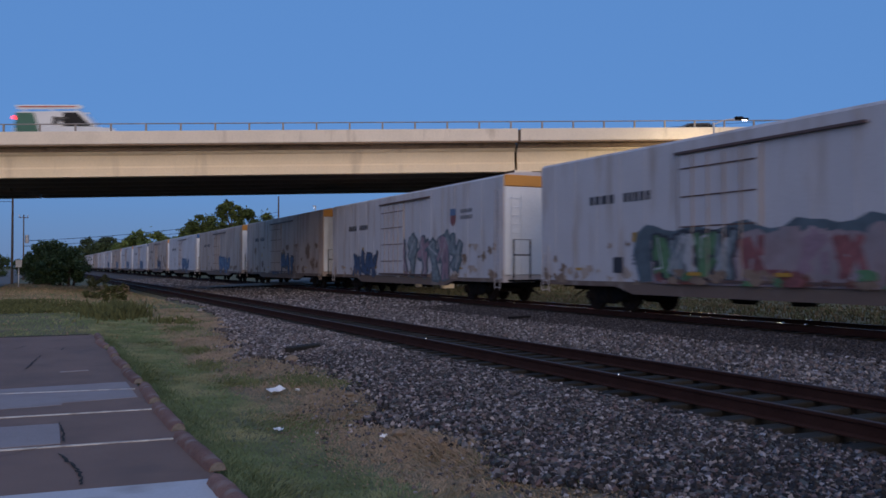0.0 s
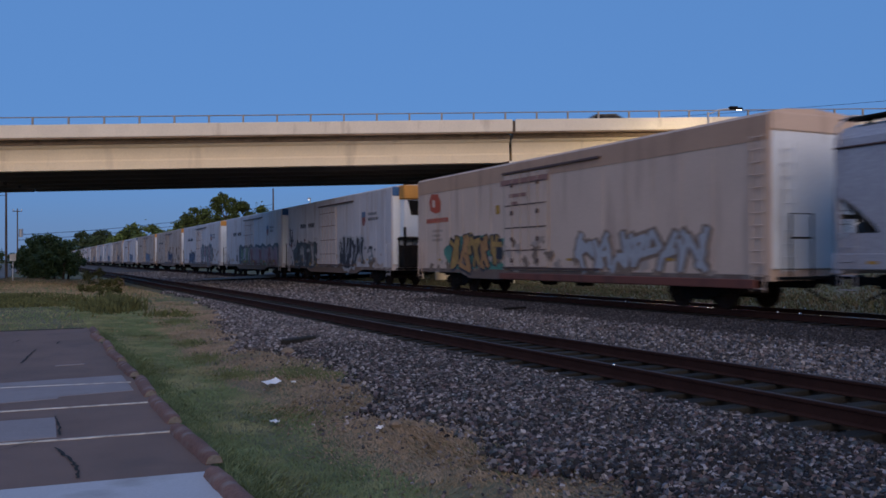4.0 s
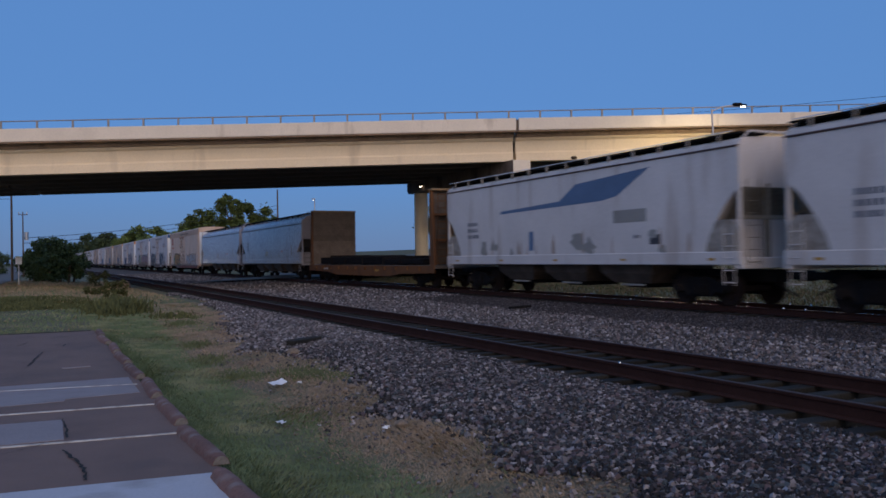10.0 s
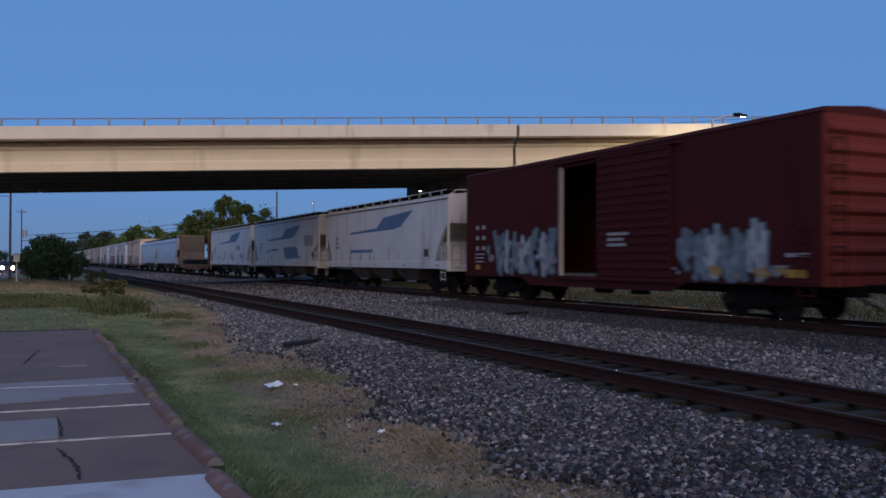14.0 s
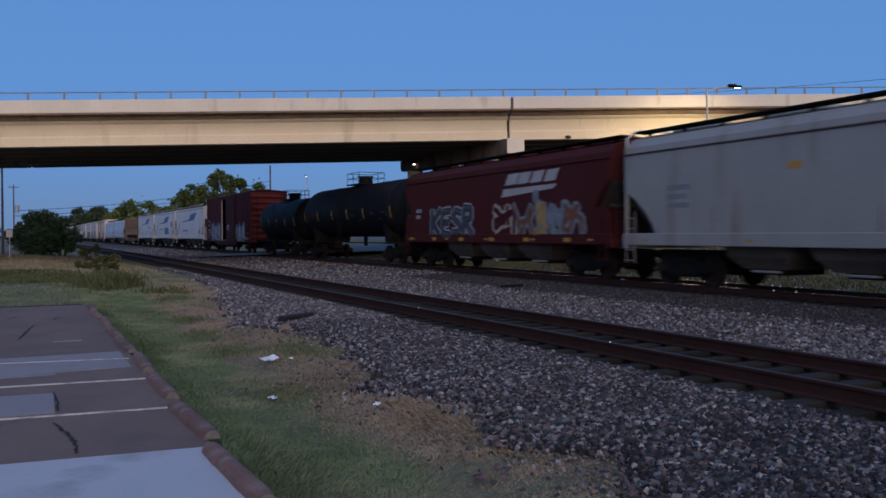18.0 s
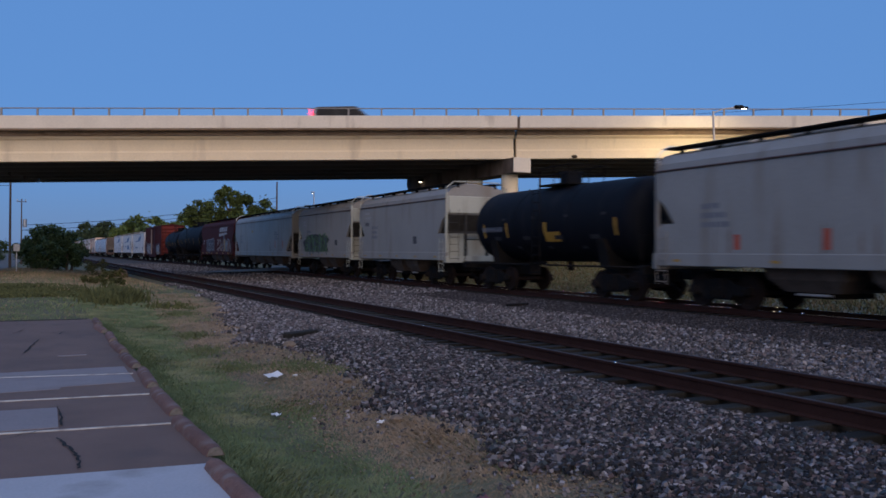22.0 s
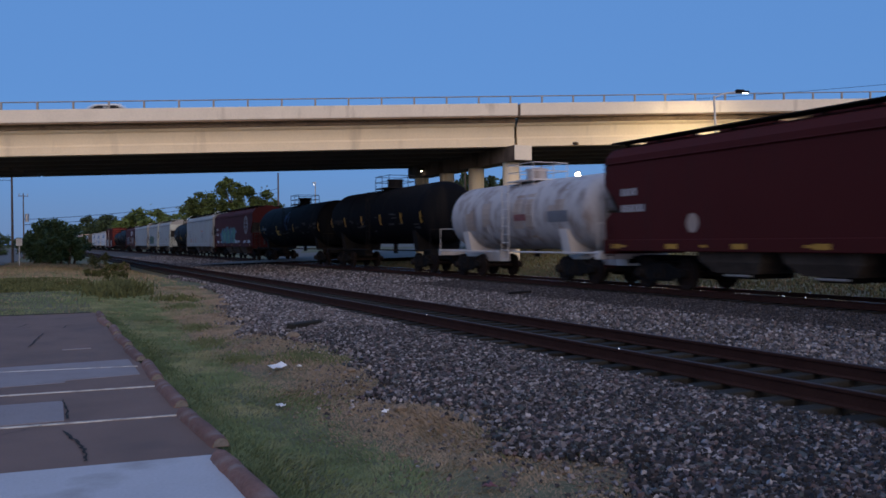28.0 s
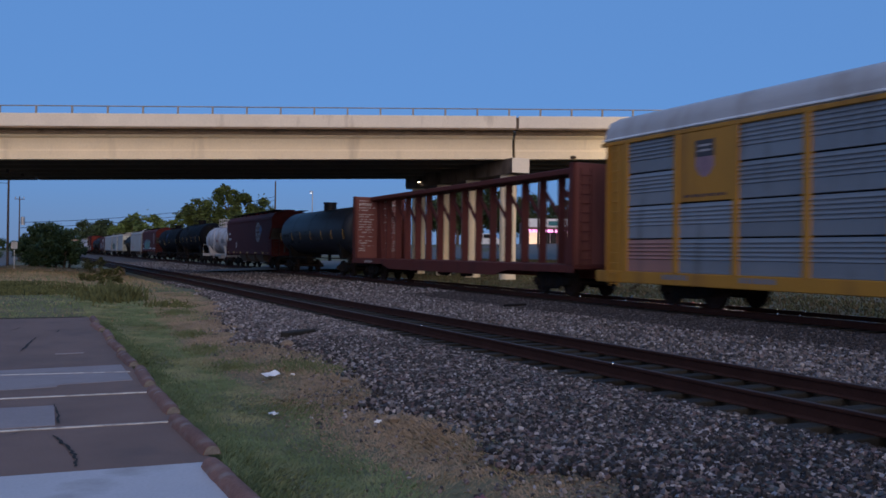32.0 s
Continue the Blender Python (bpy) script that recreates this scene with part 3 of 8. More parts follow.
T = {
    "white": paint("reefer_white", (0.50, 0.47, 0.485), stain=(0.33, 0.24, 0.18), amount=0.36),
    "dirty": paint("reefer_dirty", (0.41, 0.32, 0.265), stain=(0.2, 0.12, 0.08), amount=0.55),
    "tan": paint("reefer_tan", (0.60, 0.44, 0.34), stain=(0.36, 0.24, 0.18), amount=0.35),
    "end_white": paint("end_white", (0.72, 0.74, 0.76), stain=(0.35, 0.3, 0.26), amount=0.3),
    "blue_band": paint("blue_band", (0.03, 0.10, 0.25)),
    "orange": paint("orange_unit", (0.55, 0.25, 0.05)),
    "brown_rail": paint("door_rail_brown", (0.10, 0.055, 0.045)),
    "hop_grey": paint("hopper_grey", (0.345, 0.325, 0.35), stain=(0.30, 0.25, 0.24), amount=0.25, rough=0.27, spec=0.5, coarse=0.8, var=0.14),
    "hop_white": paint("hopper_pale", (0.59, 0.545, 0.52), stain=(0.36, 0.28, 0.23), amount=0.3, var=0.13),
    "hop_cement": paint("hopper_cement", (0.285, 0.268, 0.246), stain=(0.21, 0.172, 0.135), amount=0.4, var=0.14),
    "hop_cream": paint("hopper_end_cream", (0.46, 0.46, 0.39), stain=(0.24, 0.21, 0.16), amount=0.45),
    "oxide": paint("oxide_red", (0.062, 0.0105, 0.0095), rough=0.75, spec=0.15, stain=(0.05, 0.012, 0.011), amount=0.35),
    "oxide_end": paint("oxide_end", (0.155, 0.030, 0.024), rough=0.75, spec=0.15, stain=(0.08, 0.02, 0.018), amount=0.4),
    "tank_black": paint("tank_black", (0.008, 0.009, 0.013), rough=0.62, spec=0.07, stain=(0.022, 0.021, 0.022), amount=0.35),
    "tank_jet": paint("tank_jet", (0.0055, 0.006, 0.008), rough=0.7, spec=0.04, stain=(0.016, 0.014, 0.013), amount=0.4),
    "tank_blue": paint("tank_blue_black", (0.014, 0.018, 0.027), rough=0.5, spec=0.22, stain=(0.03, 0.027, 0.028), amount=0.35),
    "run_rust": mat("rust_run", (0.40, 0.30, 0.245), 0.9, fine=6, var=0.3, spec=0.1),
    "run_dim": mat("dirt_run", (0.245, 0.205, 0.18), 0.9, fine=6, var=0.3, spec=0.1),
    "rod_pale": mat("pale_gate_rod", (0.30, 0.285, 0.27), 0.6, fine=12, var=0.25),
    "peach": paint("reefer_peach", (0.47, 0.29, 0.19), stain=(0.33, 0.2, 0.13), amount=0.3),
    "sill_grime": paint("sill_grime", (0.15, 0.105, 0.085), rough=0.9, stain=(0.30, 0.25, 0.22), amount=0.35, streak=0.5),
    "rust_sill": paint("rust_sill", (0.16, 0.055, 0.04), rough=0.85, stain=(0.08, 0.035, 0.03), amount=0.5),
    "spray_rose": mat("spray_rose", (0.29, 0.215, 0.225), 0.7, fine=4, coarse=1.2, var=0.3, stain=(0.22, 0.20, 0.21), amount=0.5, stain_scale=1.0),
    "spray_slate": mat("spray_slate", (0.085, 0.11, 0.13), 0.7, fine=4, coarse=1.5, var=0.35),
    "tank_white": paint("tank_white", (0.46, 0.42, 0.41), stain=(0.17, 0.11, 0.085), amount=0.6, streak=0.45, stain_scale=2.2),
    "yellow": paint("autorack_yellow", (0.40, 0.185, 0.018), stain=(0.19, 0.085, 0.018), amount=0.4),
    "roof_pale": paint("autorack_roof", (0.37, 0.36, 0.365), rough=0.5, stain=(0.28, 0.25, 0.23), amount=0.4),
    "galv": paint("galvanized_panel", (0.205, 0.215, 0.232), rough=0.4, metal=0.25, stain=(0.11, 0.10, 0.10), amount=0.25, tint=0.15),
    "rust_panel": paint("rust_panel", (0.30, 0.15, 0.12)),
    "flat_brown": paint("flatcar_brown", (0.15, 0.065, 0.026), rough=0.8, spec=0.2, stain=(0.08, 0.04, 0.025), amount=0.5),
    "plank": mat("bulkhead_plank", (0.105, 0.083, 0.068), 0.9, fine=16, coarse=2, var=0.35, bump=0.3, tint=0.2),
    "tan_cap": mat("tan_cap", (0.24, 0.15, 0.075), 0.9, fine=10, var=0.25),
    "load": mat("dark_load", (0.011, 0.010, 0.011), 0.9, spec=0.08, fine=10, coarse=1.5, var=0.4, bump=0.2),
    "beam_red": paint("centerbeam_red", (0.095, 0.025, 0.020), rough=0.75, spec=0.2, stain=(0.06, 0.02, 0.018), amount=0.4),
    "bulkhead": paint("bulkhead_faded_red", (0.165, 0.062, 0.055), rough=0.8, spec=0.2, stain=(0.09, 0.035, 0.03), amount=0.45),
    "ink": mat("stencil_dark", (0.05, 0.05, 0.06), 0.7, var=0.2),
    "ink_grey": mat("stencil_grey", (0.17, 0.17, 0.19), 0.7, var=0.2),
    "emblem": mat("emblem_faded", (0.18, 0.145, 0.13), 0.7, fine=8, var=0.35),
    "bay": mat("hopper_bay_brown", (0.085, 0.062, 0.048), 0.9, fine=10, coarse=1.2, var=0.5, stain=(0.12, 0.09, 0.07), amount=0.4),
    "scrawl_blue": mat("scrawl_blue", (0.035, 0.06, 0.12), 0.8, fine=4, var=0.4, spec=0.1),
    "ink_dim": mat("stencil_worn", (0.045, 0.043, 0.044), 0.8, fine=6, var=0.4, spec=0.1),
    "spray_lime": mat("spray_lime", (0.12, 0.25, 0.10), 0.7, fine=5, var=0.35),
    "spray_orange": mat("spray_orange", (0.40, 0.20, 0.075), 0.7, fine=5, var=0.3),
    "spray_mint": mat("spray_mint", (0.075, 0.21, 0.155), 0.7, fine=4, coarse=1.5, var=0.35),
    "spray_rust": mat("spray_rust", (0.17, 0.06, 0.03), 0.7, fine=5, var=0.4),
    "spray_dull": mat("spray_dull", (0.19, 0.215, 0.23), 0.7, fine=5, coarse=2.5, var=0.4, stain=(0.10, 0.13, 0.15), amount=0.5, stain_scale=2),
    "ink_white": mat("stencil_white", (0.38, 0.355, 0.35), 0.7, var=0.15),
    "blue_mark": mat("blue_mark", (0.10, 0.16, 0.27), 0.6, fine=15, var=0.15),
    "mark_yellow": mat("mark_yellow", (0.42, 0.22, 0.03), 0.6, var=0.2),
    "mark_red": mat("mark_red", (0.45, 0.075, 0.035), 0.6, var=0.2),
    "spray_black": mat("spray_black", (0.03, 0.03, 0.04), 0.6, var=0.3),
    "spray_pink": mat("spray_pink", (0.26, 0.165, 0.20), 0.6, fine=6, var=0.25),
    "spray_teal": mat("spray_teal", (0.022, 0.145, 0.148), 0.6, fine=5, coarse=2.5, var=0.5, stain=(0.05, 0.10, 0.16), amount=0.5, stain_scale=1.5),
    "spray_green": mat("spray_green", (0.085, 0.17, 0.08), 0.6, fine=5, var=0.35),
    "spray_white": mat("spray_white", (0.38, 0.37, 0.38), 0.6, fine=5, var=0.2),
    "spray_blue": mat("spray_blue", (0.11, 0.16, 0.24), 0.6, fine=5, coarse=2.5, var=0.4),
    "spray_navy": mat("spray_navy", (0.05, 0.08, 0.16), 0.6, fine=5, var=0.3),
    "spray_red": mat("spray_red", (0.22, 0.075, 0.075), 0.6, fine=5, coarse=2, var=0.45),
    "spray_ochre": mat("spray_ochre", (0.36, 0.21, 0.06), 0.6, fine=5, coarse=2, var=0.4),
    # dark slope sheets: grime, and the end cavity's shade put into the colour
    "grime": mat("slope_grime_shade", (0.045, 0.04, 0.036), 0.9, fine=12, coarse=1.5, var=0.4),
    "grime_pale": mat("slope_grime_pale", (0.33, 0.29, 0.25), 0.9, fine=9, coarse=1.5, var=0.35, stain=(0.16, 0.12, 0.09), amount=0.6, stain_scale=3),
    "grime_tan": mat("slope_grime_tan", (0.17, 0.15, 0.12), 0.9, fine=12, coarse=1.5, var=0.4),
    "mud": mat("dust_mud", (0.22, 0.15, 0.11), 0.9, fine=8, var=0.35),
}

# wheels and trucks share their meshes
WHEEL = Geo().lathe([(-0.07, 0.12), (-0.07, 0.30), (-0.05, 0.33), (-0.06, 0.457), (0.04, 0.452), (0.06, 0.485), (0.075, 0.48), (0.07, 0.33), (0.04, 0.28), (0.06, 0.12)], 24)
WHEEL.v = [(y, x, z) for x, y, z in WHEEL.v]
WHEEL = WHEEL.mesh("wheel", M["wheel"], 35)
AXLE = Geo().tube((-1.0, 0, 0), (1.0, 0, 0), 0.085, 10).mesh("axle", M["wheel"], 40)
side_ring = [(-1.15, 0.42), (-1.12, 0.60), (-0.70, 0.66), (-0.42, 0.80), (0.42, 0.80), (0.70, 0.66), (1.12, 0.60), (1.15, 0.42), (0.98, 0.36), (0.70, 0.42), (0.45, 0.24), (-0.45, 0.24), (-0.70, 0.42), (-0.98, 0.36)]
SIDE_FRAME = Geo().prism(side_ring, 0, -0.07, 0.07)
for yy in (-0.89, 0.89):
    SIDE_FRAME.tube((-0.14, yy, 0.46), (0.10, yy, 0.46), 0.13, 10)
for yy in (-0.2, 0.0, 0.2):
    SIDE_FRAME.tube((-0.09, yy, 0.30), (-0.09, yy, 0.58), 0.075, 8)
SIDE_FRAME = SIDE_FRAME.mesh("side_frame", M["black"], 30)
BOLSTER = Geo().box(-1.15, 1.15, -0.2, 0.2, 0.48, 0.82, 0.03).tube((0, 0, 0.8), (0, 0, 0.95), 0.2, 12).mesh("truck", M["black"])
COUPLER = Geo().box(-0.1, 0.1, -0.05, 0.55, 0.74, 0.94, 0.02).box(-0.16, 0.16, 0.45, 0.72, 0.70, 0.98, 0.05).tube((0.35, 0.0, 0.62), (0.30, 0.62, 0.32), 0.03, 6).mesh("coupler", M["black"])
CENTER = {}


def car_root(name, label, category, y, group="freight train cars"):
    root = tagged(new(name), label, category, group)
    root.matrix_basis = pose(TRAIN_X, y, 0)
    return root


def running_gear(root, length, inset):
    for yc in (-inset, -(length - inset)):
        truck = part("truck", BOLSTER, None, root, "dark cast-steel truck with grimy wheels")
        truck.location.y = yc
        for sx in (-1.02, 1.02):
            o = part("side_frame", SIDE_FRAME, None, truck)
            o.location.x = sx
            if sx > 0:
                o.rotation_euler.z = math.pi
        for dy in (-0.89, 0.89):
            o = part("axle", AXLE, None, truck)
            o.location = (0, dy, 0.457)
            for sx in (-0.78, 0.78):
                o = part("wheel", WHEEL, None, truck)
                o.location = (sx, dy, 0.457)
                if sx > 0:
                    o.rotation_euler.z = math.pi
    for yy, turn in ((0, 0), (-length, math.pi)):
        o = part("coupler", COUPLER, None, root)
        o.location.y = yy
        o.rotation_euler.z = turn


def ladder(x, y0, y1, z0, z1, step=0.32, r=0.016):
    g = Geo()
    g.tube((x, y0, z0), (x, y0, z1), r, 6).tube((x, y1, z0), (x, y1, z1), r, 6)
    z = z0 + 0.08
    while z < z1:
        g.tube((x, y0, z), (x, y1, z), r, 5)
        z += step
    return g


def cross_ladder(y, x0, x1, z0, z1, step=0.32, r=0.016):
    g = ladder(y, x0, x1, z0, z1, step, r)
    g.v = [(b, a, c) for a, b, c in g.v]
    return g


def flat(outline, x, bump=0.0):
    """A flat shape of paint on the side that faces -x; outline in (y, z)."""
    return Geo().add([(x - bump, y, z) for y, z in outline], [tuple(range(len(outline)))])


def rect(y0, y1, z0, z1):
    return [(y0, z0), (y1, z0), (y1, z1), (y0, z1)]


def stencils(root, x, rows, material, name="stencil_bar"):
    g = Geo()
    for y0, y1, z0, z1 in rows:
        g.add([(x, a, c) for a, c in rect(y0, y1, z0, z1)], [(0, 1, 2, 3)])
    ob = part(name, g, material, root)
    ob["kind"] = "stuff"
    return ob


def stencil_block(root, x, y, z, rnd, material, lines=3, w=1.1, h=0.13):
    """Unreadable lettering: short bars of its size."""
    rows = []
    for i in range(lines):
        zz, yy = z - i * h * 1.7, y
        while yy > y - w * rnd.uniform(0.6, 1.0):
            d = rnd.uniform(0.09, 0.2)
            rows.append((yy - d, yy, zz, zz + h))
            yy -= d + 0.05
    return stencils(root, x, rows, material)


STROKES = [
    [[(0.5, 1), (0.1, 0.75), (0.1, 0.25), (0.5, 0), (0.9, 0.25), (0.9, 0.75), (0.5, 1)]],
    [[(0.9, 0.9), (0.4, 1), (0.1, 0.75), (0.85, 0.4), (0.75, 0.08), (0.1, 0.1)]],
    [[(0.9, 1), (0.15, 0.95), (0.2, 0.05), (0.95, 0)], [(0.2, 0.5), (0.75, 0.52)]],
    [[(0.1, 1), (0.15, 0)], [(0.95, 1), (0.2, 0.5), (0.9, 0)]],
    [[(0.1, 0), (0.15, 1), (0.75, 0.95), (0.8, 0.6), (0.2, 0.5), (0.95, 0)]],
    [[(0.0, 1), (0.25, 0), (0.5, 0.7), (0.75, 0), (1.0, 1)]],
    [[(0.05, 0), (0.5, 1), (0.95, 0)], [(0.25, 0.4), (0.8, 0.38)]],
    [[(0.1, 1), (0.15, 0.15), (0.5, 0), (0.85, 0.2), (0.9, 1)]],
]


def stroke_faces(g, lines, w, x, seed):
    k = 0
    for pts in lines:
        for a, b in zip(pts, pts[1:]):
            d = Vector((b[0] - a[0], b[1] - a[1]))
            if d.length < 1e-4:
                continue
            u = d.normalized() * w * 0.45
            nn = Vector((-d.y, d.x)).normalized() * w
            xx = x - 0.0004 * k
            k += 1
            quad = [(a[0] - u.x * 0.5 - nn.x, a[1] - u.y * 0.5 - nn.y), (a[0] - u.x - nn.x * 0.3, a[1] - u.y - nn.y * 0.3), (a[0] - u.x + nn.x * 0.3, a[1] - u.y + nn.y * 0.3),
                    (a[0] - u.x * 0.5 + nn.x, a[1] - u.y * 0.5 + nn.y), (b[0] + u.x * 0.5 + nn.x, b[1] + u.y * 0.5 + nn.y), (b[0] + u.x + nn.x * 0.3, b[1] + u.y + nn.y * 0.3),
                    (b[0] + u.x - nn.x * 0.3, b[1] + u.y - nn.y * 0.3), (b[0] + u.x * 0.5 - nn.x, b[1] + u.y * 0.5 - nn.y)]
            g.add([(xx, p[0], p[1]) for p in quad], [tuple(range(8))])
    return g


def graffiti(root, x, y0, y1, z0, z1, rnd, fill, outline, letters=4, cloud=None, fat=0.10, shapes=None, shine=None):
    """Spray-painted letter-like shapes along a side, from y0 (towards the front) back to y1."""
    wide = (y0 - y1) / letters
    if cloud:
        n = 40
        ring = []
        for i in range(n):
            a = 2 * math.pi * i / n
            k = 1.0 + 0.10 * math.sin(5 * a + 1) + rnd.uniform(-0.07, 0.07)
            c, s = math.cos(a), math.sin(a)
            ring.append(((y0 + y1) / 2 + (y0 - y1) * 0.56 * k * math.copysign(abs(c) ** 0.6, c), (z0 + z1) / 2 + (z1 - z0) * 0.56 * k * math.copysign(abs(s) ** 0.6, s)))
        part("graffiti_cloud", flat(ring, x - 0.003), cloud, root)
    fills = fill if isinstance(fill, list) else [fill]
    for i in range(letters):
        go, gf = Geo(), Geo()
        lean = rnd.uniform(-0.12, 0.12)
        top, low = z1 - rnd.uniform(0, 0.15) * (z1 - z0), z0 + rnd.uniform(0, 0.12) * (z1 - z0)
        if shapes:
            shape = STROKES[shapes[i] % len(STROKES)]
        else:
            # wild style: spiky crossing strokes that spell nothing
            knots = [(u + rnd.uniform(-0.2, 0.2), v + rnd.uniform(-0.12, 0.12)) for u in (0.1, 0.5, 0.9) for v in (0.05, 0.5, 0.95)]
            shape = []
            for q in range(3):
                shape.append([(a, min(1.1, max(-0.05, b))) for a, b in rnd.sample(knots, 3)])
            for q in range(2):
                u, v = rnd.uniform(0.1, 0.9), rnd.uniform(0.3, 0.7)
                shape.append([(u, v), (u + rnd.uniform(-0.5, 0.5), rnd.choice((1.15, 1.08, -0.06)))])
        lines = [[(y0 - (i + 0.02 + 0.96 * (px + lean * (py - 0.5))) * wide, low + (top - low) * py) for px, py in pts] for pts in shape]
        stroke_faces(go, lines, fat * (1.4 if shapes else 1.75), x - 0.006 - 0.004 * (i % 2), i)
        stroke_faces(gf, lines, fat * (1.0 if shapes else 0.8), x - 0.016 - 0.004 * (i % 2), i)
        letter = part("graffiti_letter", go, outline, root)
        part("letter_fill", gf, fills[i % len(fills)], letter)
        if shine:
            gs = Geo()
            stroke_faces(gs, [[(a + fat * 0.3, b + fat * 0.25) for a, b in pts] for pts in lines[:1]], fat * 0.2, x - 0.027 - 0.004 * (i % 2), i)
            part("letter_shine", gs, shine, letter)


def splats(root, x, y0, y1, z0, z1, rnd, mats, n=14, size=0.22):
    """Loose touches of paint and grime with ragged edges."""
    for k, m in enumerate(mats):
        for i in range(n):
            cy, cz, s = rnd.uniform(y1, y0), rnd.uniform(z0, z1), size * rnd.uniform(0.5, 1.6)
            ring = [(cy + s * rnd.uniform(0.3, 1.2) * math.cos(a), cz + s * 0.8 * rnd.uniform(0.3, 1.3) * math.sin(a)) for a in [2 * math.pi * j / 15 for j in range(15)]]
            part("graffiti_dab", flat([(max(min(p[0], y0), y1), max(min(p[1], z1), z0)) for p in ring], x - 0.014 - 0.0006 * (i + n * k)), m, root)


def under_frame(root, length, z=0.85, material=None):
    g = Geo().box(-0.22, 0.22, -length + 0.1, -0.1, 0.62, z)
    for yy in (-length * 0.36, -length * 0.5, -length * 0.64):
        g.box(-1.3, 1.3, yy - 0.08, yy + 0.08, 0.68, z)
    part("center_sill", g, material or M["black"], root)
    part("brake_cylinder", Geo().tube((-0.7, -length * 0.45, 0.62), (-0.7, -length * 0.45 - 0.7, 0.62), 0.2, 12).box(-0.9, -0.5, -length * 0.56, -length * 0.56 - 0.5, 0.45, 0.78), M["black"], root)


def reefer(y, length, body, band, rnd, label, unit=False, art=None, logo=None, name="refrigerator_car", marks=True):
    root = car_root(name, label, "railway car", y)
    hw, zb, zt = 1.57, 0.82, 5.02
    ring = [(-hw, zb), (-hw, zt - 0.02), (-hw + 0.06, zt + 0.06), (-hw + 0.5, zt + 0.15), (0, zt + 0.22), (hw - 0.5, zt + 0.15), (hw - 0.06, zt + 0.06), (hw, zt - 0.02), (hw, zb)]
    part("body", Geo().prism(ring, 1, -0.03, -length + 0.03), body, root, smooth=20)
    yy = -0.9
    while yy > -length + 0.8:
        if not (-length * 0.62 < yy < -length * 0.36):
            part("panel_seam", Geo().box(-hw - 0.012, -hw, yy - 0.035, yy + 0.035, zb + 0.1, zt - 0.05), body, root)
        yy -= 1.22
    part("side_sill", Geo().prism([(-length + 0.1, zb), (-length + 0.1, zb + 0.16), (-0.1, zb + 0.16), (-0.1, zb), (-4.4, zb), (-5.2, zb - 0.22), (-length + 5.2, zb - 0.22), (-length + 4.4, zb)], 0, -hw - 0.02, -hw + 0.1), T["sill_grime"], root, "dirt-brown side sill")
    # plug door with its rods and rails
    d0, d1 = -length * 0.385, -length * 0.385 - 3.0
    door = part("door", Geo().box(-hw - 0.045, -hw - 0.012, d1, d0, zb + 0.28, zt - 0.42, 0.015), body, root)
    for q in (0.2, 0.4, 0.6, 0.8):
        part("lock_rod", Geo().tube((-hw - 0.075, d0 + (d1 - d0) * q, zb + 0.3), (-hw - 0.075, d0 + (d1 - d0) * q, zt - 0.45), 0.018, 6), T["dirty"], door)
    for zz in (1.7, 2.55, 3.4, 4.2):
        part("door_rib", Geo().box(-hw - 0.065, -hw - 0.045, d1 + 0.1, d0 - 0.1, zz, zz + 0.04), T["brown_rail"], door)
    for a, b in ((d0 + 0.02, d0 + 0.08), (d1 - 0.08, d1 - 0.02)):
        part("door_jamb", Geo().box(-hw - 0.03, -hw, a, b, zb + 0.2, zt - 0.3), T["dirty"], root)
    for za, zc in ((zt - 0.38, zt - 0.31), (zb + 0.2, zb + 0.27)):
        part("door_rail", Geo().box(-hw - 0.11, -hw, d1 - 3.1, d0 + 0.1, za, zc), T["brown_rail"], root, "rusty brown door rail")
    # the ends
    part("end_panel", Geo().box(-hw + 0.06, hw - 0.06, -length - 0.035, -length + 0.03, zb + 0.3, zt - 0.42, 0.02), T["end_white"], root, "white end wall")
    part("end_band", Geo().box(-hw + 0.04, hw - 0.04, -length - 0.05, -length + 0.03, zt - 0.40, zt + 0.05, 0.02), band, root)
    for sx in (-hw + 0.28, hw - 0.75):
        part("end_ladder", cross_ladder(-length - 0.12, sx, sx + 0.45, 1.0, zt - 0.7, 0.34, 0.012), T["end_white"], root)
    part("side_ladder", ladder(-hw - 0.07, -length + 0.15, -length + 0.58, 0.55, zt - 0.5 if not unit else 2.2), body, root)
    part("side_ladder", ladder(-hw - 0.07, -0.15, -0.58, 0.55, 2.2), body, root)
    if unit:
        u = part("cooling_unit", Geo().box(-1.2, 1.2, -length - 0.72, -length - 0.05, 4.42, zt + 0.10, 0.05), T["orange"], root, "orange cooling unit with black slots")
        for i in range(4):
            part("slot", Geo().box(-0.35, 0.95, -length - 0.745, -length - 0.72, 4.52 + i * 0.14, 4.58 + i * 0.14), M["black"], u)
        part("unit_cabinet", Geo().box(-1.15, 1.15, -length - 0.6, -length - 0.05, 2.5, 4.40, 0.04), T["end_white"], root, "white machinery cabinet")
        part("grille", Geo().prism([(-0.75, 3.62), (0.75, 3.62), (0.95, 4.36), (-0.95, 4.36)], 1, -length - 0.63, -length - 0.60), M["black"], root, "dark intake grille")
        part("cabinet_shelf", Geo().box(-1.3, 1.3, -length - 0.85, -length - 0.05, 2.36, 2.48, 0.02), M["black"], root)
        for sx in (-1.2, 1.2):
            part("platform_post", Geo().box(sx - 0.06, sx + 0.06, -length - 0.85, -length - 0.75, 0.9, 3.0, 0.01), M["black"], root)
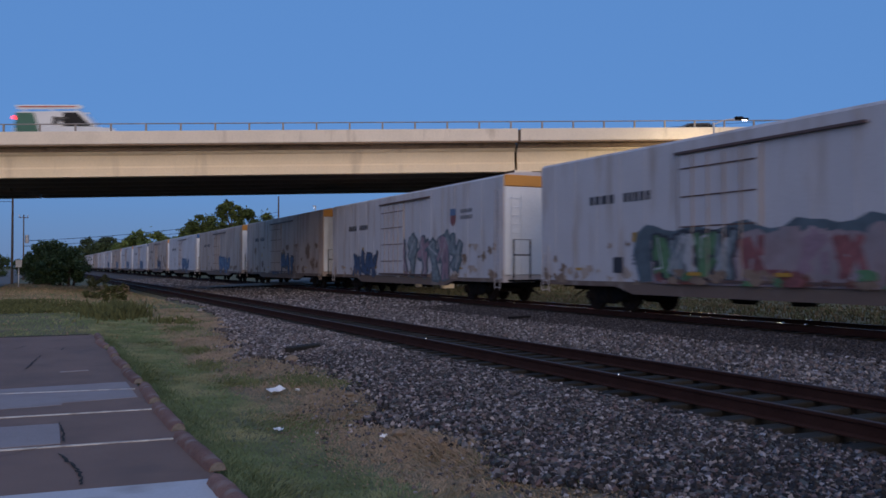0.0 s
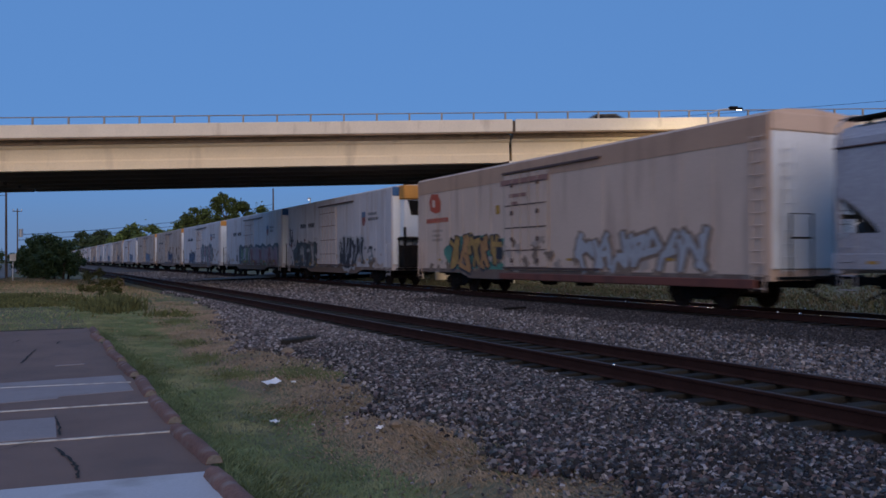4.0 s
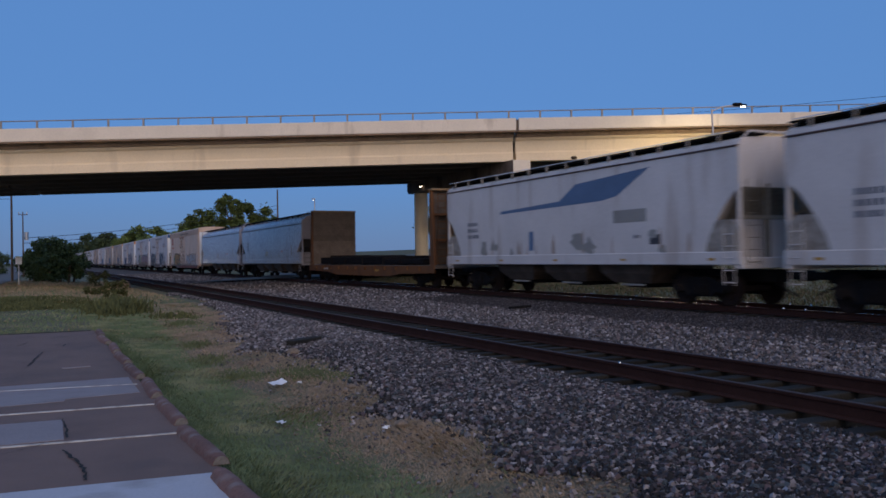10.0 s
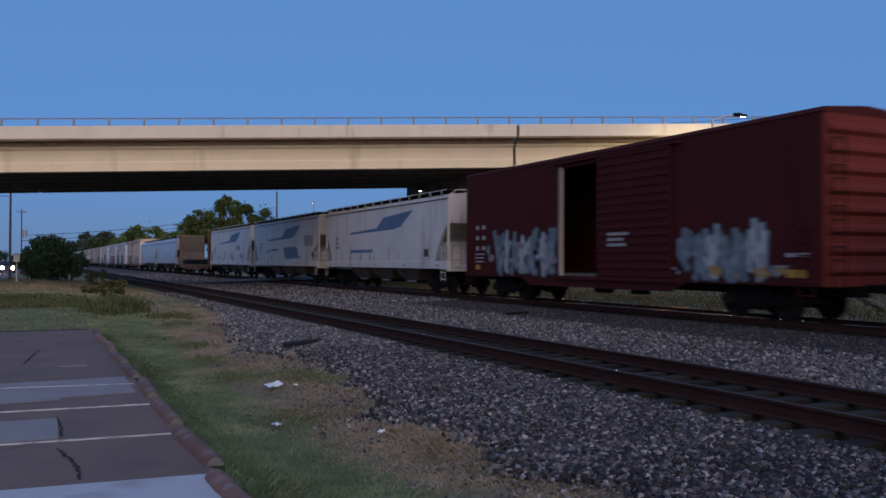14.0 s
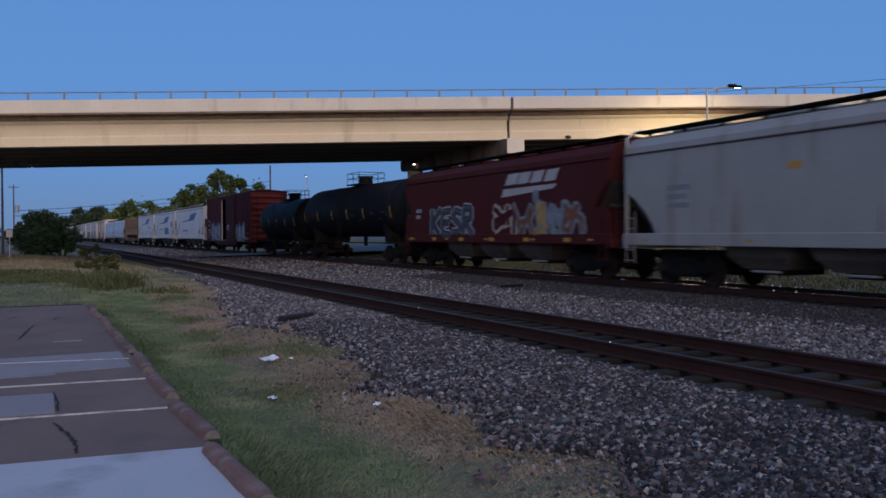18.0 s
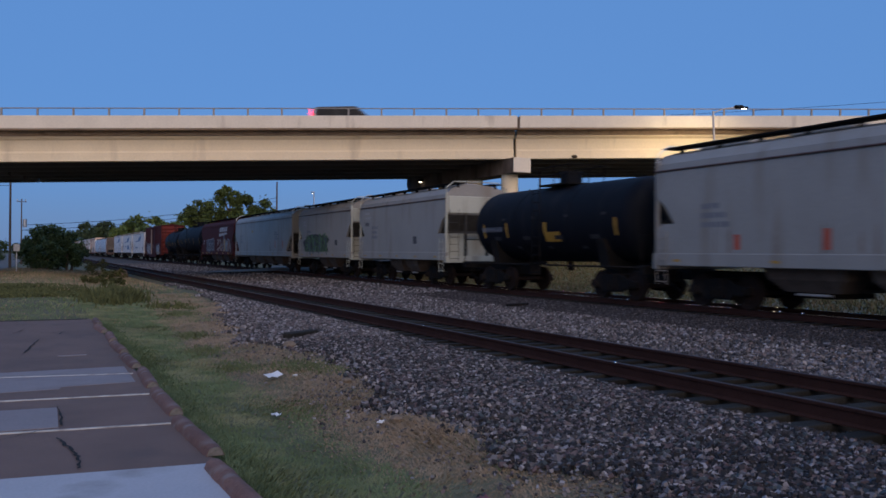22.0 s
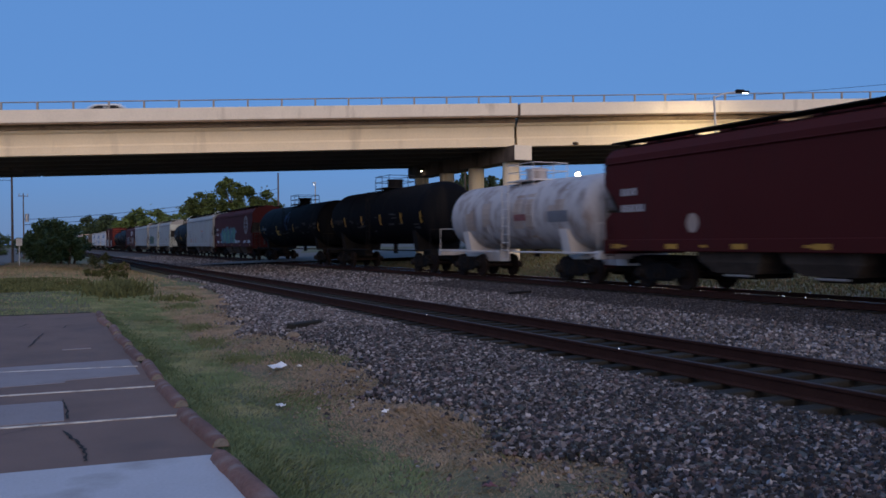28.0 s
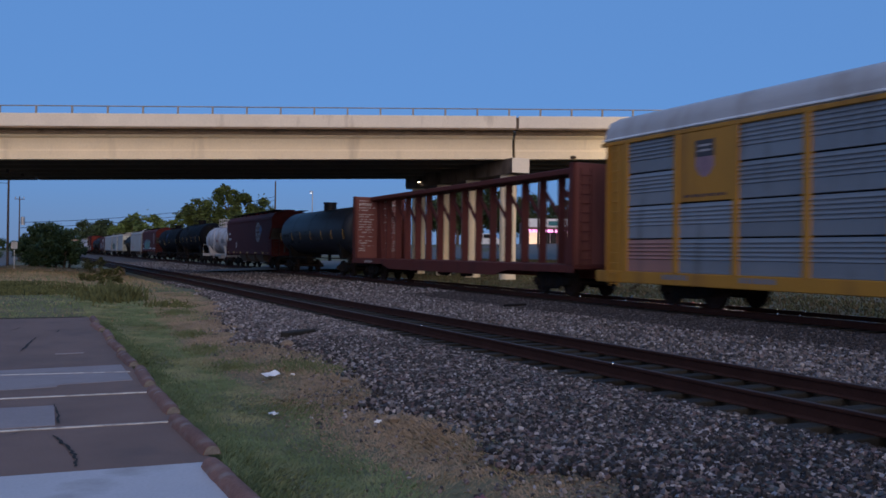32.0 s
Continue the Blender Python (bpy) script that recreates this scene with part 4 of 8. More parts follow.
        part("fuel_box", Geo().box(-1.25, 1.25, -length - 0.8, -length - 0.05, 1.0, 2.1, 0.05), M["black"], root)
    part("end_platform", Geo().box(-1.35, 1.35, -length - 0.45, -length, 0.86, 0.93).box(-1.35, 1.35, 0, 0.35, 0.86, 0.93), M["black"], root)
    part("gate", Geo().pipe([(-1.35, -length - 0.42, 0.9), (-1.35, -length - 0.42, 2.5), (-0.6, -length - 0.42, 2.5), (-0.6, -length - 0.42, 0.9)], 0.03).tube((-1.35, -length - 0.42, 1.9), (-0.6, -length - 0.42, 1.9), 0.025), M["black"], root)
    x = -hw - 0.004
    # reporting marks as bars
    rows = []
    yy = -3.0
    for w in (0.30, 0.34, 0.40, 0.34, 0, 0.26, 0.26, 0.28, 0.28, 0.26):
        if w:
            rows.append((yy - w * 0.72, yy, 3.46, 3.74))
        yy -= w or 0.4
    if marks:
        stencils(root, x - 0.01, rows, T["ink"])
    if logo:
        s0 = -length * 0.79
        part("emblem", flat([(s0 - 0.26, 3.90), (s0 + 0.26, 3.90), (s0 + 0.28, 3.50), (s0 + 0.18, 3.3), (s0, 3.2), (s0 - 0.18, 3.3), (s0 - 0.28, 3.50)], x - 0.012), T["spray_red"], root)
        part("emblem_bar", flat(rect(s0 - 0.28, s0 + 0.28, 3.68, 3.98), x - 0.016), T["blue_mark"], root)
        stencil_block(root, x - 0.012, s0 - 0.7, 3.75, rnd, T["ink_grey"], 2, 1.6, 0.16)
    part("placard", flat(rect(-3.55 - 1.9, -3.3 - 1.9, 2.2, 2.5), x - 0.013), T["spray_ochre"], root)
    stencil_block(root, x - 0.013, -5.2, 1.75, rnd, T["ink_grey"], 3, 0.9, 0.07)
    for i in range(4):
        yy = -2.2 - i * (length - 4) / 3.4
        part("reflector", flat(rect(yy - 0.3, yy, 1.33, 1.41), x - 0.020), T["mark_yellow"], root)
    if y < 100:
        splats(root, x + 0.002, -0.2, -length + 0.2, 0.9, 1.5, rnd, [T["dirty"], T["mud"]], 12, 0.3)
    if art:
        art(root, x, length)
    under_frame(root, length)
    running_gear(root, length, 3.2)
    return root


def hopper(y, length, body, rnd, label, bays=3, end=None, art=None, top=4.52, sill=1.14, hw=1.58, cut=1.35, cut_z=3.2, low=2.35, ribs=0, name="covered_hopper_car", posts=True, slope=None):
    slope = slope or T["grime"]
    root = car_root(name, label, "railway car", y)
    zs = sill + 0.36

    def ring(yy, zb, zi):
        k = [(-hw + zi, zb), (-hw, max(zb, zs) + 0.02 if zb < 2 else zb + 0.02), (-hw, top - 0.75), (-hw + 0.06, top - 0.42), (-hw + 0.30, top - 0.16), (-hw + 0.75, top - 0.03), (0, top + 0.05)]
        if ribs:
            k[2:] = [(-hw, top - 0.30), (-hw + 0.05, top - 0.10), (-hw + 0.20, top - 0.02), (-hw + 0.75, top + 0.02), (0, top + 0.05)]
        return [(a, yy, c) for a, c in k] + [(-a, yy, c) for a, c in reversed(k[:-1])]

    # the side is cut away in a round-shouldered corner over each slope sheet
    steps = [(0.06, cut_z), (cut * 0.35, cut_z - 0.20 * (cut_z - zs)), (cut * 0.7, cut_z - 0.54 * (cut_z - zs)), (cut * 0.9, cut_z - 0.80 * (cut_z - zs)), (cut, zs - 0.05)]
    part("body", Geo().loft([ring(-a, z, 0.0) for a, z in steps] + [ring(-length + a, z, 0.0) for a, z in reversed(steps)]), body, root, smooth=28)
    for d, y0 in ((1, 0.0), (-1, -length)):
        part("slope_sheet", Geo().add([(-hw + 0.05, y0 - d * 0.05, cut_z - 0.02), (hw - 0.05, y0 - d * 0.05, cut_z - 0.02), (hw - 0.05, y0 - d * (cut + 0.02), zs - 0.08), (-hw + 0.05, y0 - d * (cut + 0.02), zs - 0.08)], [(0, 1, 2, 3)]), slope, root, "grimy slope sheet with shade in its colour")
    edge_z = top - 0.24 if ribs else top - 0.62
    part("roof_edge", Geo().tube((-hw - 0.01, -0.06, edge_z), (-hw - 0.01, -length + 0.06, edge_z), 0.028, 6), body if body is T["oxide"] else T["brown_rail"], root)
    for sx in (-1, 1):
        part("side_sill", Geo().box(sx * (hw - 0.12), sx * (hw + 0.03), -length, 0, sill, zs, 0.02), body, root)
    em = end or body
    for yy in (-0.10, -length + 0.10):
        for sx in (-hw + 0.06, hw - 0.06):
            if posts:
                part("corner_post", Geo().box(sx - 0.05, sx + 0.05, yy - 0.05, yy + 0.05, sill, top - 0.35, 0.015), em, root)
        if end and end is not T["oxide"]:
            part("end_plate", Geo().box(-hw + 0.12, hw - 0.12, yy - 0.12, yy + 0.12, cut_z + 0.05, top - 0.5, 0.02), em, root, "cream end plate")
        part("end_sill", Geo().box(-hw, hw, yy - 0.14, yy + 0.14, sill - 0.1, sill + 0.2, 0.02), em, root)
    for yy, d in ((-0.1, 1), (-length + 0.1, -1)):
        for sx in (-0.55, 0.55):
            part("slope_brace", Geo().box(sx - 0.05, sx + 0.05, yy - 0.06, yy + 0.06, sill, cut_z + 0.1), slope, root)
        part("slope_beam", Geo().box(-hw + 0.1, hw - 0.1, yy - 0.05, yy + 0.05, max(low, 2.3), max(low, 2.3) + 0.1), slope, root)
        if low:
            for sx in (-1, 1):
                part("corner_plate", Geo().prism([(yy + d * 0.02, sill + 0.2), (yy + d * 0.02, low - 0.25), (yy - d * 0.25, low), (yy - d * (cut * 0.82), low), (yy - d * (cut + 0.05), sill + 0.2)], 0, sx * (hw - 0.035), sx * (hw - 0.005)), body if slope is T["grime"] else T["grime_pale"], root)
            part("shear_plate", Geo().box(-hw + 0.1, hw - 0.1, yy - d * 0.32, yy - d * 0.28, sill + 0.1, low, 0.01), em, root, "plain end plate over the sill")
        if posts:
            part("end_handrail", Geo().pipe([(-hw + 0.06, yy, cut_z), (-hw + 0.06, yy, top - 0.12), (-hw + 0.45, yy, top + 0.16), (hw - 0.45, yy, top + 0.16), (hw - 0.06, yy, top - 0.12), (hw - 0.06, yy, cut_z)], 0.028), em if em is not T["hop_cement"] else T["end_white"], root, "pale bent handrail")
        part("end_ladder", cross_ladder(yy + d * 0.17, -hw + 0.15, -hw + 0.6, sill, cut_z + 0.2, 0.32, 0.011), slope, root)
        part("side_ladder", ladder(-hw - 0.05, yy - d * 0.1, yy - d * 0.50, 0.6, 2.15, 0.32, 0.013), em, root)
    part("air_reservoir", Geo().tube((-1.1, -length + 0.75, 1.75), (0.2, -length + 0.75, 1.75), 0.24, 12), M["black"], root)
    # the running boards and hatches on the roof
    rb = Geo()
    for sx in (-0.95, 0.95):
        rb.box(sx - 0.28, sx + 0.28, -length - 0.05, 0.05, top + 0.06, top + 0.10)
        yy = -0.5
        while yy > -length:
            rb.box(sx - 0.05, sx + 0.05, yy - 0.05, yy + 0.05, top - 0.12, top + 0.06)
            yy -= 1.5
    part("running_board", rb, M["black"], root, "dark grated running board")
    n = max(3, int(length / 3.2))
    for i in range(n):
        yy = -length * (i + 0.5) / n
        part("hatch", Geo().box(-0.42, 0.42, yy - 1.0, yy + 1.0, top + 0.02, top + 0.16, 0.04), body, root)
    if ribs:
        for i in range(ribs):
            yy = -0.8 - (length - 1.6) * i / (ribs - 1)
            part("walk_post", Geo().box(-hw + 0.02, -hw + 0.08, yy - 0.018, yy + 0.018, top - 0.10, top + 0.16), T["hop_cement"], root)
        part("walk_rail", Geo().tube((-hw + 0.03, -0.3, top + 0.16), (-hw + 0.03, -length + 0.3, top + 0.16), 0.016, 6), T["end_white"], root, "pale roof walk rail")
        part("roof_walk", Geo().box(-hw + 0.10, -hw + 0.75, -length + 0.1, -0.1, top + 0.10, top + 0.14), M["black"], root, "dark grated roof walk")
    # hopper bays and their gates
    span = (length - 2 * 3.6) / bays
    for i in range(bays):
        yc = -3.6 - span * (i + 0.5)
        lo = [(-0.95, yc - span * 0.26, 0.55), (0.95, yc - span * 0.26, 0.55), (0.95, yc + span * 0.26, 0.55), (-0.95, yc + span * 0.26, 0.55)]
        mid = [(-1.2, yc - span * 0.37, 0.86), (1.2, yc - span * 0.37, 0.86), (1.2, yc + span * 0.37, 0.86), (-1.2, yc + span * 0.37, 0.86)]
        hi = [(-1.35, yc - span * 0.45, zs), (1.35, yc - span * 0.45, zs), (1.35, yc + span * 0.45, zs), (-1.35, yc + span * 0.45, zs)]
        bay = part("hopper_bay", Geo().loft([lo, mid, hi]), T["bay"], root)
        part("gate", Geo().box(-0.75, 0.75, yc - 0.5, yc + 0.5, 0.40, 0.55, 0.02), M["black"], bay)
        part("gate_rod", Geo().box(-1.12, -1.05, yc - span * 0.22, yc + span * 0.10, 0.47, 0.53, 0.015), T["rod_pale"], bay, "pale gate rod")
    part("center_sill", Geo().box(-0.22, 0.22, -length + 0.1, -0.1, 0.66, 1.0), M["black"], root)
    x = -hw - 0.006
    rows = []
    if body is not T["oxide"]:
        stencil_block(root, x, -2.0, 2.72, rnd, T["ink_grey"] if body not in (T["oxide"],) else T["ink_white"], 3, 0.95, 0.15)
    for i in range(5):
        yy = -0.9 - i * (length - 2.1) / 4
        part("reflector", flat(rect(yy - 0.26, yy, sill + 0.12, sill + 0.19), -hw - 0.034), T["mark_yellow"], root)
    if art:
        art(root, x, length)
    running_gear(root, length, 2.1)
    return root


def tank(y, length, shell, rnd, label, r=1.5, zc=2.88, strips=(), sill_mat=None, platform=True, art=None, name="tank_car"):
    """The tank's own length; end sills reach past it."""
    root = car_root(name, label, "railway car", y)
    prof = [(0.0, 0.25), (-0.06, 0.7 * r), (-0.22, 0.90 * r), (-0.45, 0.985 * r), (-0.62, r), (-length + 0.62, r), (-length + 0.45, 0.985 * r), (-length + 0.22, 0.90 * r), (-length + 0.06, 0.7 * r), (-length, 0.25)]
    part("shell", Geo().lathe(prof, 40, (0, 0, zc)), shell, root, smooth=40)
    k = max(2, int(length / 3.5))
    for i in range(1, k):
        yy = -length * i / k
        part("weld_band", Geo().lathe([(yy - 0.03, r + 0.002), (yy - 0.03, r + 0.012), (yy + 0.03, r + 0.012), (yy + 0.03, r + 0.002)], 40, (0, 0, zc)), shell, root, smooth=40)
    sm = sill_mat or M["black"]
    yc = -length / 2
    part("manway", Geo().tube((0, yc, zc + r - 0.1), (0, yc, zc + r + 0.42), 0.42, 16).tube((0, yc, zc + r + 0.42), (0, yc, zc + r + 0.5), 0.46, 16), shell, root, smooth=40)
    if platform:
        g = Geo().box(-0.8, 0.8, yc - 1.0, yc + 1.0, zc + r - 0.02, zc + r + 0.04)
        part("platform", g, sm, root, "steel platform on top")
        g = Geo()
        for a, b in ((-0.78, -0.98), (0.78, -0.98), (-0.78, 0.98), (0.78, 0.98), (-0.78, 0), (0.78, 0)):
            g.tube((a, yc + b, zc + r - 0.22), (a, yc + b, zc + r + 0.68), 0.02, 6)
        for zz in (0.68, 0.36):
            g.pipe([(-0.78, yc - 0.98, zc + r + zz), (0.78, yc - 0.98, zc + r + zz), (0.78, yc + 0.98, zc + r + zz), (-0.78, yc + 0.98, zc + r + zz), (-0.78, yc - 0.98, zc + r + zz)], 0.018)
        part("platform_railing", g, sm, root, "pipe railing round the platform")
        part("tank_ladder", ladder(-r - 0.12, yc - 0.25, yc + 0.25, 0.7, zc + r * 0.85), sm, root)
    for yy, d in ((0.55, -1), (-length - 0.55, 1)):
        part("end_sill", Geo().box(-1.45, 1.45, yy - 0.15, yy + 0.15, 0.85, 1.12, 0.02).box(-0.25, 0.25, yy, yy + d * 3.4, 0.62, 1.05), sm, root)
        part("saddle", Geo().prism([(-1.1, 1.0), (1.1, 1.0), (1.3, zc - 0.6), (-1.3, zc - 0.6)], 1, yy + d * 2.0, yy + d * 2.5), sm, root)
        part("handrail", Geo().pipe([(-1.42, yy, 1.1), (-1.42, yy, 2.05), (1.42, yy, 2.05), (1.42, yy, 1.1)], 0.025), sm, root)
        part("side_rail", Geo().pipe([(-1.45, yy, 1.06), (-1.45, yy + d * (length * 0.5), 1.06)], 0.035), sm, root)
    part("bottom_valve", Geo().tube((0, yc, 0.85), (0, yc, zc - r + 0.1), 0.12, 10), M["black"], root)
    for u in strips:
        gy = Geo()
        zz = zc - 0.38
        dx = math.sqrt(max(0.0, 1 - (0.12 / r) ** 2))
        for a, b in ((0.0, 0.28), (0.28, 0.56)):
            z0, z1 = zc - 0.52 + a, zc - 0.52 + b
            x0, x1 = [-(r + 0.012) * math.sqrt(1 - ((q - zc) / r) ** 2) for q in (z0, z1)]
            gy.add([(x0, u * -length, z0), (x0, u * -length - 0.16, z0), (x1, u * -length - 0.12, z1), (x1, u * -length, z1)], [(0, 1, 2, 3)])
        part("reflector", gy, T["mark_yellow"], root, "amber reflective strips")

    def on_shell(y0, y1, a0, a1, m, nm, lift=0.02):
        """A patch that follows the shell between two heights."""
        g = Geo()
        n = 4
        for i in range(n + 1):
            z = zc + a0 + (a1 - a0) * i / n
            xx = -(r + lift) * math.sqrt(max(0.01, 1 - ((z - zc) / r) ** 2))
            g.v += [(xx, y0, z), (xx, y1, z)]
        g.f = [(2 * i, 2 * i + 1, 2 * i + 3, 2 * i + 2) for i in range(n)]
        part(nm, g, m, root)

    if art:
        art(root, on_shell, length)
    else:
        yy = -1.0
        for i in range(7):
            on_shell(yy, yy - 0.16, -0.28, -0.10, T["ink_dim"], "stencil_bar")
            yy -= 0.24
        for k in range(18):
            a, b = rnd.uniform(0.8, length - 1), rnd.uniform(-0.9, 0.0)
            on_shell(-a, -a - rnd.uniform(0.2, 0.8), b, b + rnd.uniform(0.04, 0.12), T["ink_dim"], "stencil_bar", 0.03)
    running_gear(root, length, 1.35)
    for o in root.children:
        if o.name.startswith("coupler"):
            o.location.y += 0.5 if o.location.y > -1 else -0.5
    return root


def bulkhead_flat(y, length, rnd):
    root = car_root("bulkhead_flatcar", "rusty brown bulkhead flatcar with a low black load", "railway car", y)
    hw = 1.5
    part("deck", Geo().box(-hw, hw, -length, 0, 0.92, 1.08, 0.02), T["plank"], root)
    for sx in (-1, 1):
        part("side_sill", Geo().prism([(-length, 0.72), (-length, 1.06), (0, 1.06), (0, 0.72), (-4, 0.66), (-5.5, 0.5), (-length + 5.5, 0.5), (-length + 4, 0.66)], 0, sx * hw, sx * (hw + 0.06)), T["flat_brown"], root)
        for i in range(12):
            yy = -1.6 - (length - 3.2) * i / 11
            part("stake_pocket", Geo().box(sx * (hw + 0.06), sx * (hw + 0.14), yy - 0.07, yy + 0.07, 0.82, 1.0), T["flat_brown"], root)
    for y0, d in ((-0.05, -1), (-length + 0.05, 1)):
        for i in range(9):
            part("plank", Geo().box(-hw + 0.05, hw - 0.05, y0 + d * 0.52, y0 + d * 0.60, 1.1 + i * 0.385, 1.1 + i * 0.385 + 0.383, 0.006), T["plank"], root)
        for sx in (-hw + 0.06, -0.5, 0.5, hw - 0.06):
            part("bulkhead_post", Geo().prism([(y0, 1.0), (y0 + d * 0.5, 1.0), (y0 + d * 0.5, 4.56), (y0 + d * 0.3, 4.56)], 0, sx - 0.07, sx + 0.07), T["flat_brown"], root)
        part("bulkhead_cap", Geo().box(-hw, hw, y0 + d * 0.2, y0 + d * 0.62, 4.56, 4.66, 0.02), T["tan_cap"], root, "tan timber cap")
        for za, zc in ((2.2, 2.32), (3.4, 3.5)):
            part("bulkhead_beam", Geo().box(-hw, hw, y0 + d * 0.2, y0 + d * 0.5, za, zc), T["flat_brown"], root)
        part("end_ladder", cross_ladder(y0 - d * 0.02, -hw + 0.2, -hw + 0.62, 1.1, 4.4), T["flat_brown"], root)
    for i, (a, b, h) in enumerate(((-1.6, -6.2, 0.46), (-6.5, -12.4, 0.42), (-12.7, -17.6, 0.30))):
        g = Geo()
        for j in range(4):
            o = rnd.uniform(-0.12, 0.12)
            g.box(-1.32 + j * 0.66, -0.70 + j * 0.66, b + o, a + o, 1.12, 1.12 + h * rnd.uniform(0.9, 1.05), 0.03)
        part("steel_load", g, T["load"], root, "black bundled load")
    for yy, zz in ((-4.0, 1.66), (-9.5, 1.62), (-15.0, 1.56)):
        part("tie_strap", Geo().box(-1.4, 1.35, yy - 0.05, yy + 0.05, 1.1, zz, 0.02), T["load"], root)
    stencil_block(root, -hw - 0.064, -3.0, 0.80, rnd, T["ink_white"], 1, 1.4, 0.12)
    stencil_block(root, -hw - 0.064, -12.0, 0.74, rnd, T["mark_yellow"], 1, 0.6, 0.12)
    under_frame(root, length, 0.92)
    running_gear(root, length, 2.3)
    return root


def boxcar(y, length, rnd):
    root = car_root("boxcar", "dark oxide-red boxcar with an open door and graffiti", "railway car", y)
    hw, zb, zt = 1.57, 0.90, 5.02
    o0, o1, leaf = -7.2, -9.25, -12.9
    for sx in (-1, 1):
        runs = [(-0.03, o0), (o1, -length + 0.03)] if sx < 0 else [(-0.03, -length + 0.03)]
        for a, b in runs:
            part("side_wall", Geo().box(sx * (hw - 0.06), sx * hw, b, a, zb, zt), T["oxide"], root)
            yy = a - 0.5
            while yy > b + 0.3:
                part("wall_rib", Geo().box(sx * hw, sx * (hw + 0.03), yy - 0.05, yy + 0.05, zb + 0.05, zt - 0.1), T["oxide"], root)
                yy -= 0.95
    part("door_header", Geo().box(-hw, -hw + 0.06, o1, o0, zt - 0.30, zt), T["oxide"], root)
    part("floor", Geo().box(-hw + 0.06, hw - 0.06, -length + 0.1, -0.1, zb, zb + 0.18), T["plank"], root)
    ring = [(-hw - 0.03, zt), (-hw + 0.05, zt + 0.12), (0, zt + 0.24), (hw - 0.05, zt + 0.12), (hw + 0.03, zt)]
    part("roof", Geo().prism(ring, 1, 0, -length), T["oxide"], root)
    for i in range(16):
        yy = -0.6 - (length - 1.2) * i / 15
        part("roof_rib", Geo().prism([(-hw, zt + 0.10), (0, zt + 0.29), (hw, zt + 0.10), (hw, zt + 0.06), (0, zt + 0.22), (-hw, zt + 0.06)], 1, yy - 0.04, yy + 0.04), T["oxide"], root)
    for yy, d in ((-0.06, 1), (-length + 0.06, -1)):
        part("end_wall", Geo().box(-hw + 0.06, hw - 0.06, yy - 0.04, yy + 0.04, zb, zt), T["oxide_end"], root, "faded red corrugated end")
        for i in range(8):
            part("end_rib", Geo().prism([(yy + d * 0.04, 1.15 + i * 0.48), (yy + d * 0.14, 1.25 + i * 0.48), (yy + d * 0.14, 1.33 + i * 0.48), (yy + d * 0.04, 1.45 + i * 0.48)], 0, -hw + 0.15, hw - 0.15), T["oxide_end"], root)
        part("end_ladder", cross_ladder(yy + d * 0.2, -hw + 0.15, -hw + 0.6, 0.8, zt - 0.4), M["black"], root)
        part("side_ladder", ladder(-hw - 0.08, yy - d * 0.15, yy - d * 0.58, 0.6, 2.6), T["oxide"], root)
    dr = part("door", Geo().box(-hw - 0.10, -hw - 0.05, leaf, o1 - 0.1, zb + 0.12, zt - 0.2, 0.01), T["oxide"], root, "sliding door pushed open")
    for i in range(15):
        part("door_rib", Geo().box(-hw - 0.13, -hw - 0.10, leaf + 0.05, o1 - 0.15, 1.25 + i * 0.25, 1.36 + i * 0.25, 0.02), T["oxide"], dr)
    part("door_post", Geo().box(-hw - 0.04, -hw + 0.08, o0 - 0.02, o0 + 0.16, zb, zt - 0.25, 0.02), T["dirty"], root, "pale worn door post")
    for za, zc in ((zb - 0.02, zb + 0.10), (zt - 0.16, zt - 0.08)):
        part("door_track", Geo().box(-hw - 0.14, -hw, leaf - 0.3, o0 + 0.3, za, zc), T["oxide"], root)
    part("side_sill", Geo().prism([(-length, zb), (-length, zb + 0.1), (0, zb + 0.1), (0, zb), (-4.6, zb), (-5.2, zb - 0.28), (-length + 5.2, zb - 0.28), (-length + 4.6, zb)], 0, -hw - 0.035, -hw), T["oxide"], root)
    x = -hw - 0.04
    for k in range(3):
        stencils(root, x, [(-1.2, -0.98, 2.78 - k * 0.42, 2.94 - k * 0.42), (-1.75, -1.5, 2.78 - k * 0.42, 2.94 - k * 0.42)], T["ink_white"])
    stencils(root, x, [(-1.7, -0.9, 1.75, 1.8), (-1.6, -0.9, 1.6, 1.65), (-1.6, -0.9, 1.45, 1.5)], T["ink_white"])
    part("reflector", flat(rect(-1.3, -0.95, 1.15, 1.35), x), T["mark_yellow"], root)
    graffiti(root, x - 0.01, -2.7, -6.9, 1.0, 2.5, rnd, [T["spray_dull"], T["spray_white"]], T["spray_slate"], 7, None, 0.085, None, T["spray_white"])
    graffiti(root, x - 0.01, -13.2, -16.4, 1.05, 2.4, rnd, [T["spray_dull"], T["spray_dull"], T["spray_white"]], T["spray_slate"], 6, None, 0.08)
    splats(root, x - 0.02, -1.9, -7, 1.0, 2.3, rnd, [T["spray_pink"], T["spray_dull"]], 9, 0.16)
    splats(root, x - 0.02, -12.9, -17.4, 0.95, 1.4, rnd, [T["spray_dull"], T["spray_ochre"]], 7, 0.14)
    stencil_block(root, x - 0.10, -10.0, 2.3, rnd, T["ink_white"], 3, 1.2, 0.1)
    stencil_block(root, x, -17.0, 1.6, rnd, T["ink_white"], 1, 0.9, 0.1)
    part("reflector", flat(rect(-17.6, -17.0, 1.1, 1.3), x), T["mark_yellow"], root)
    under_frame(root, length, 0.9)
    running_gear(root, length, 2.6)
    return root


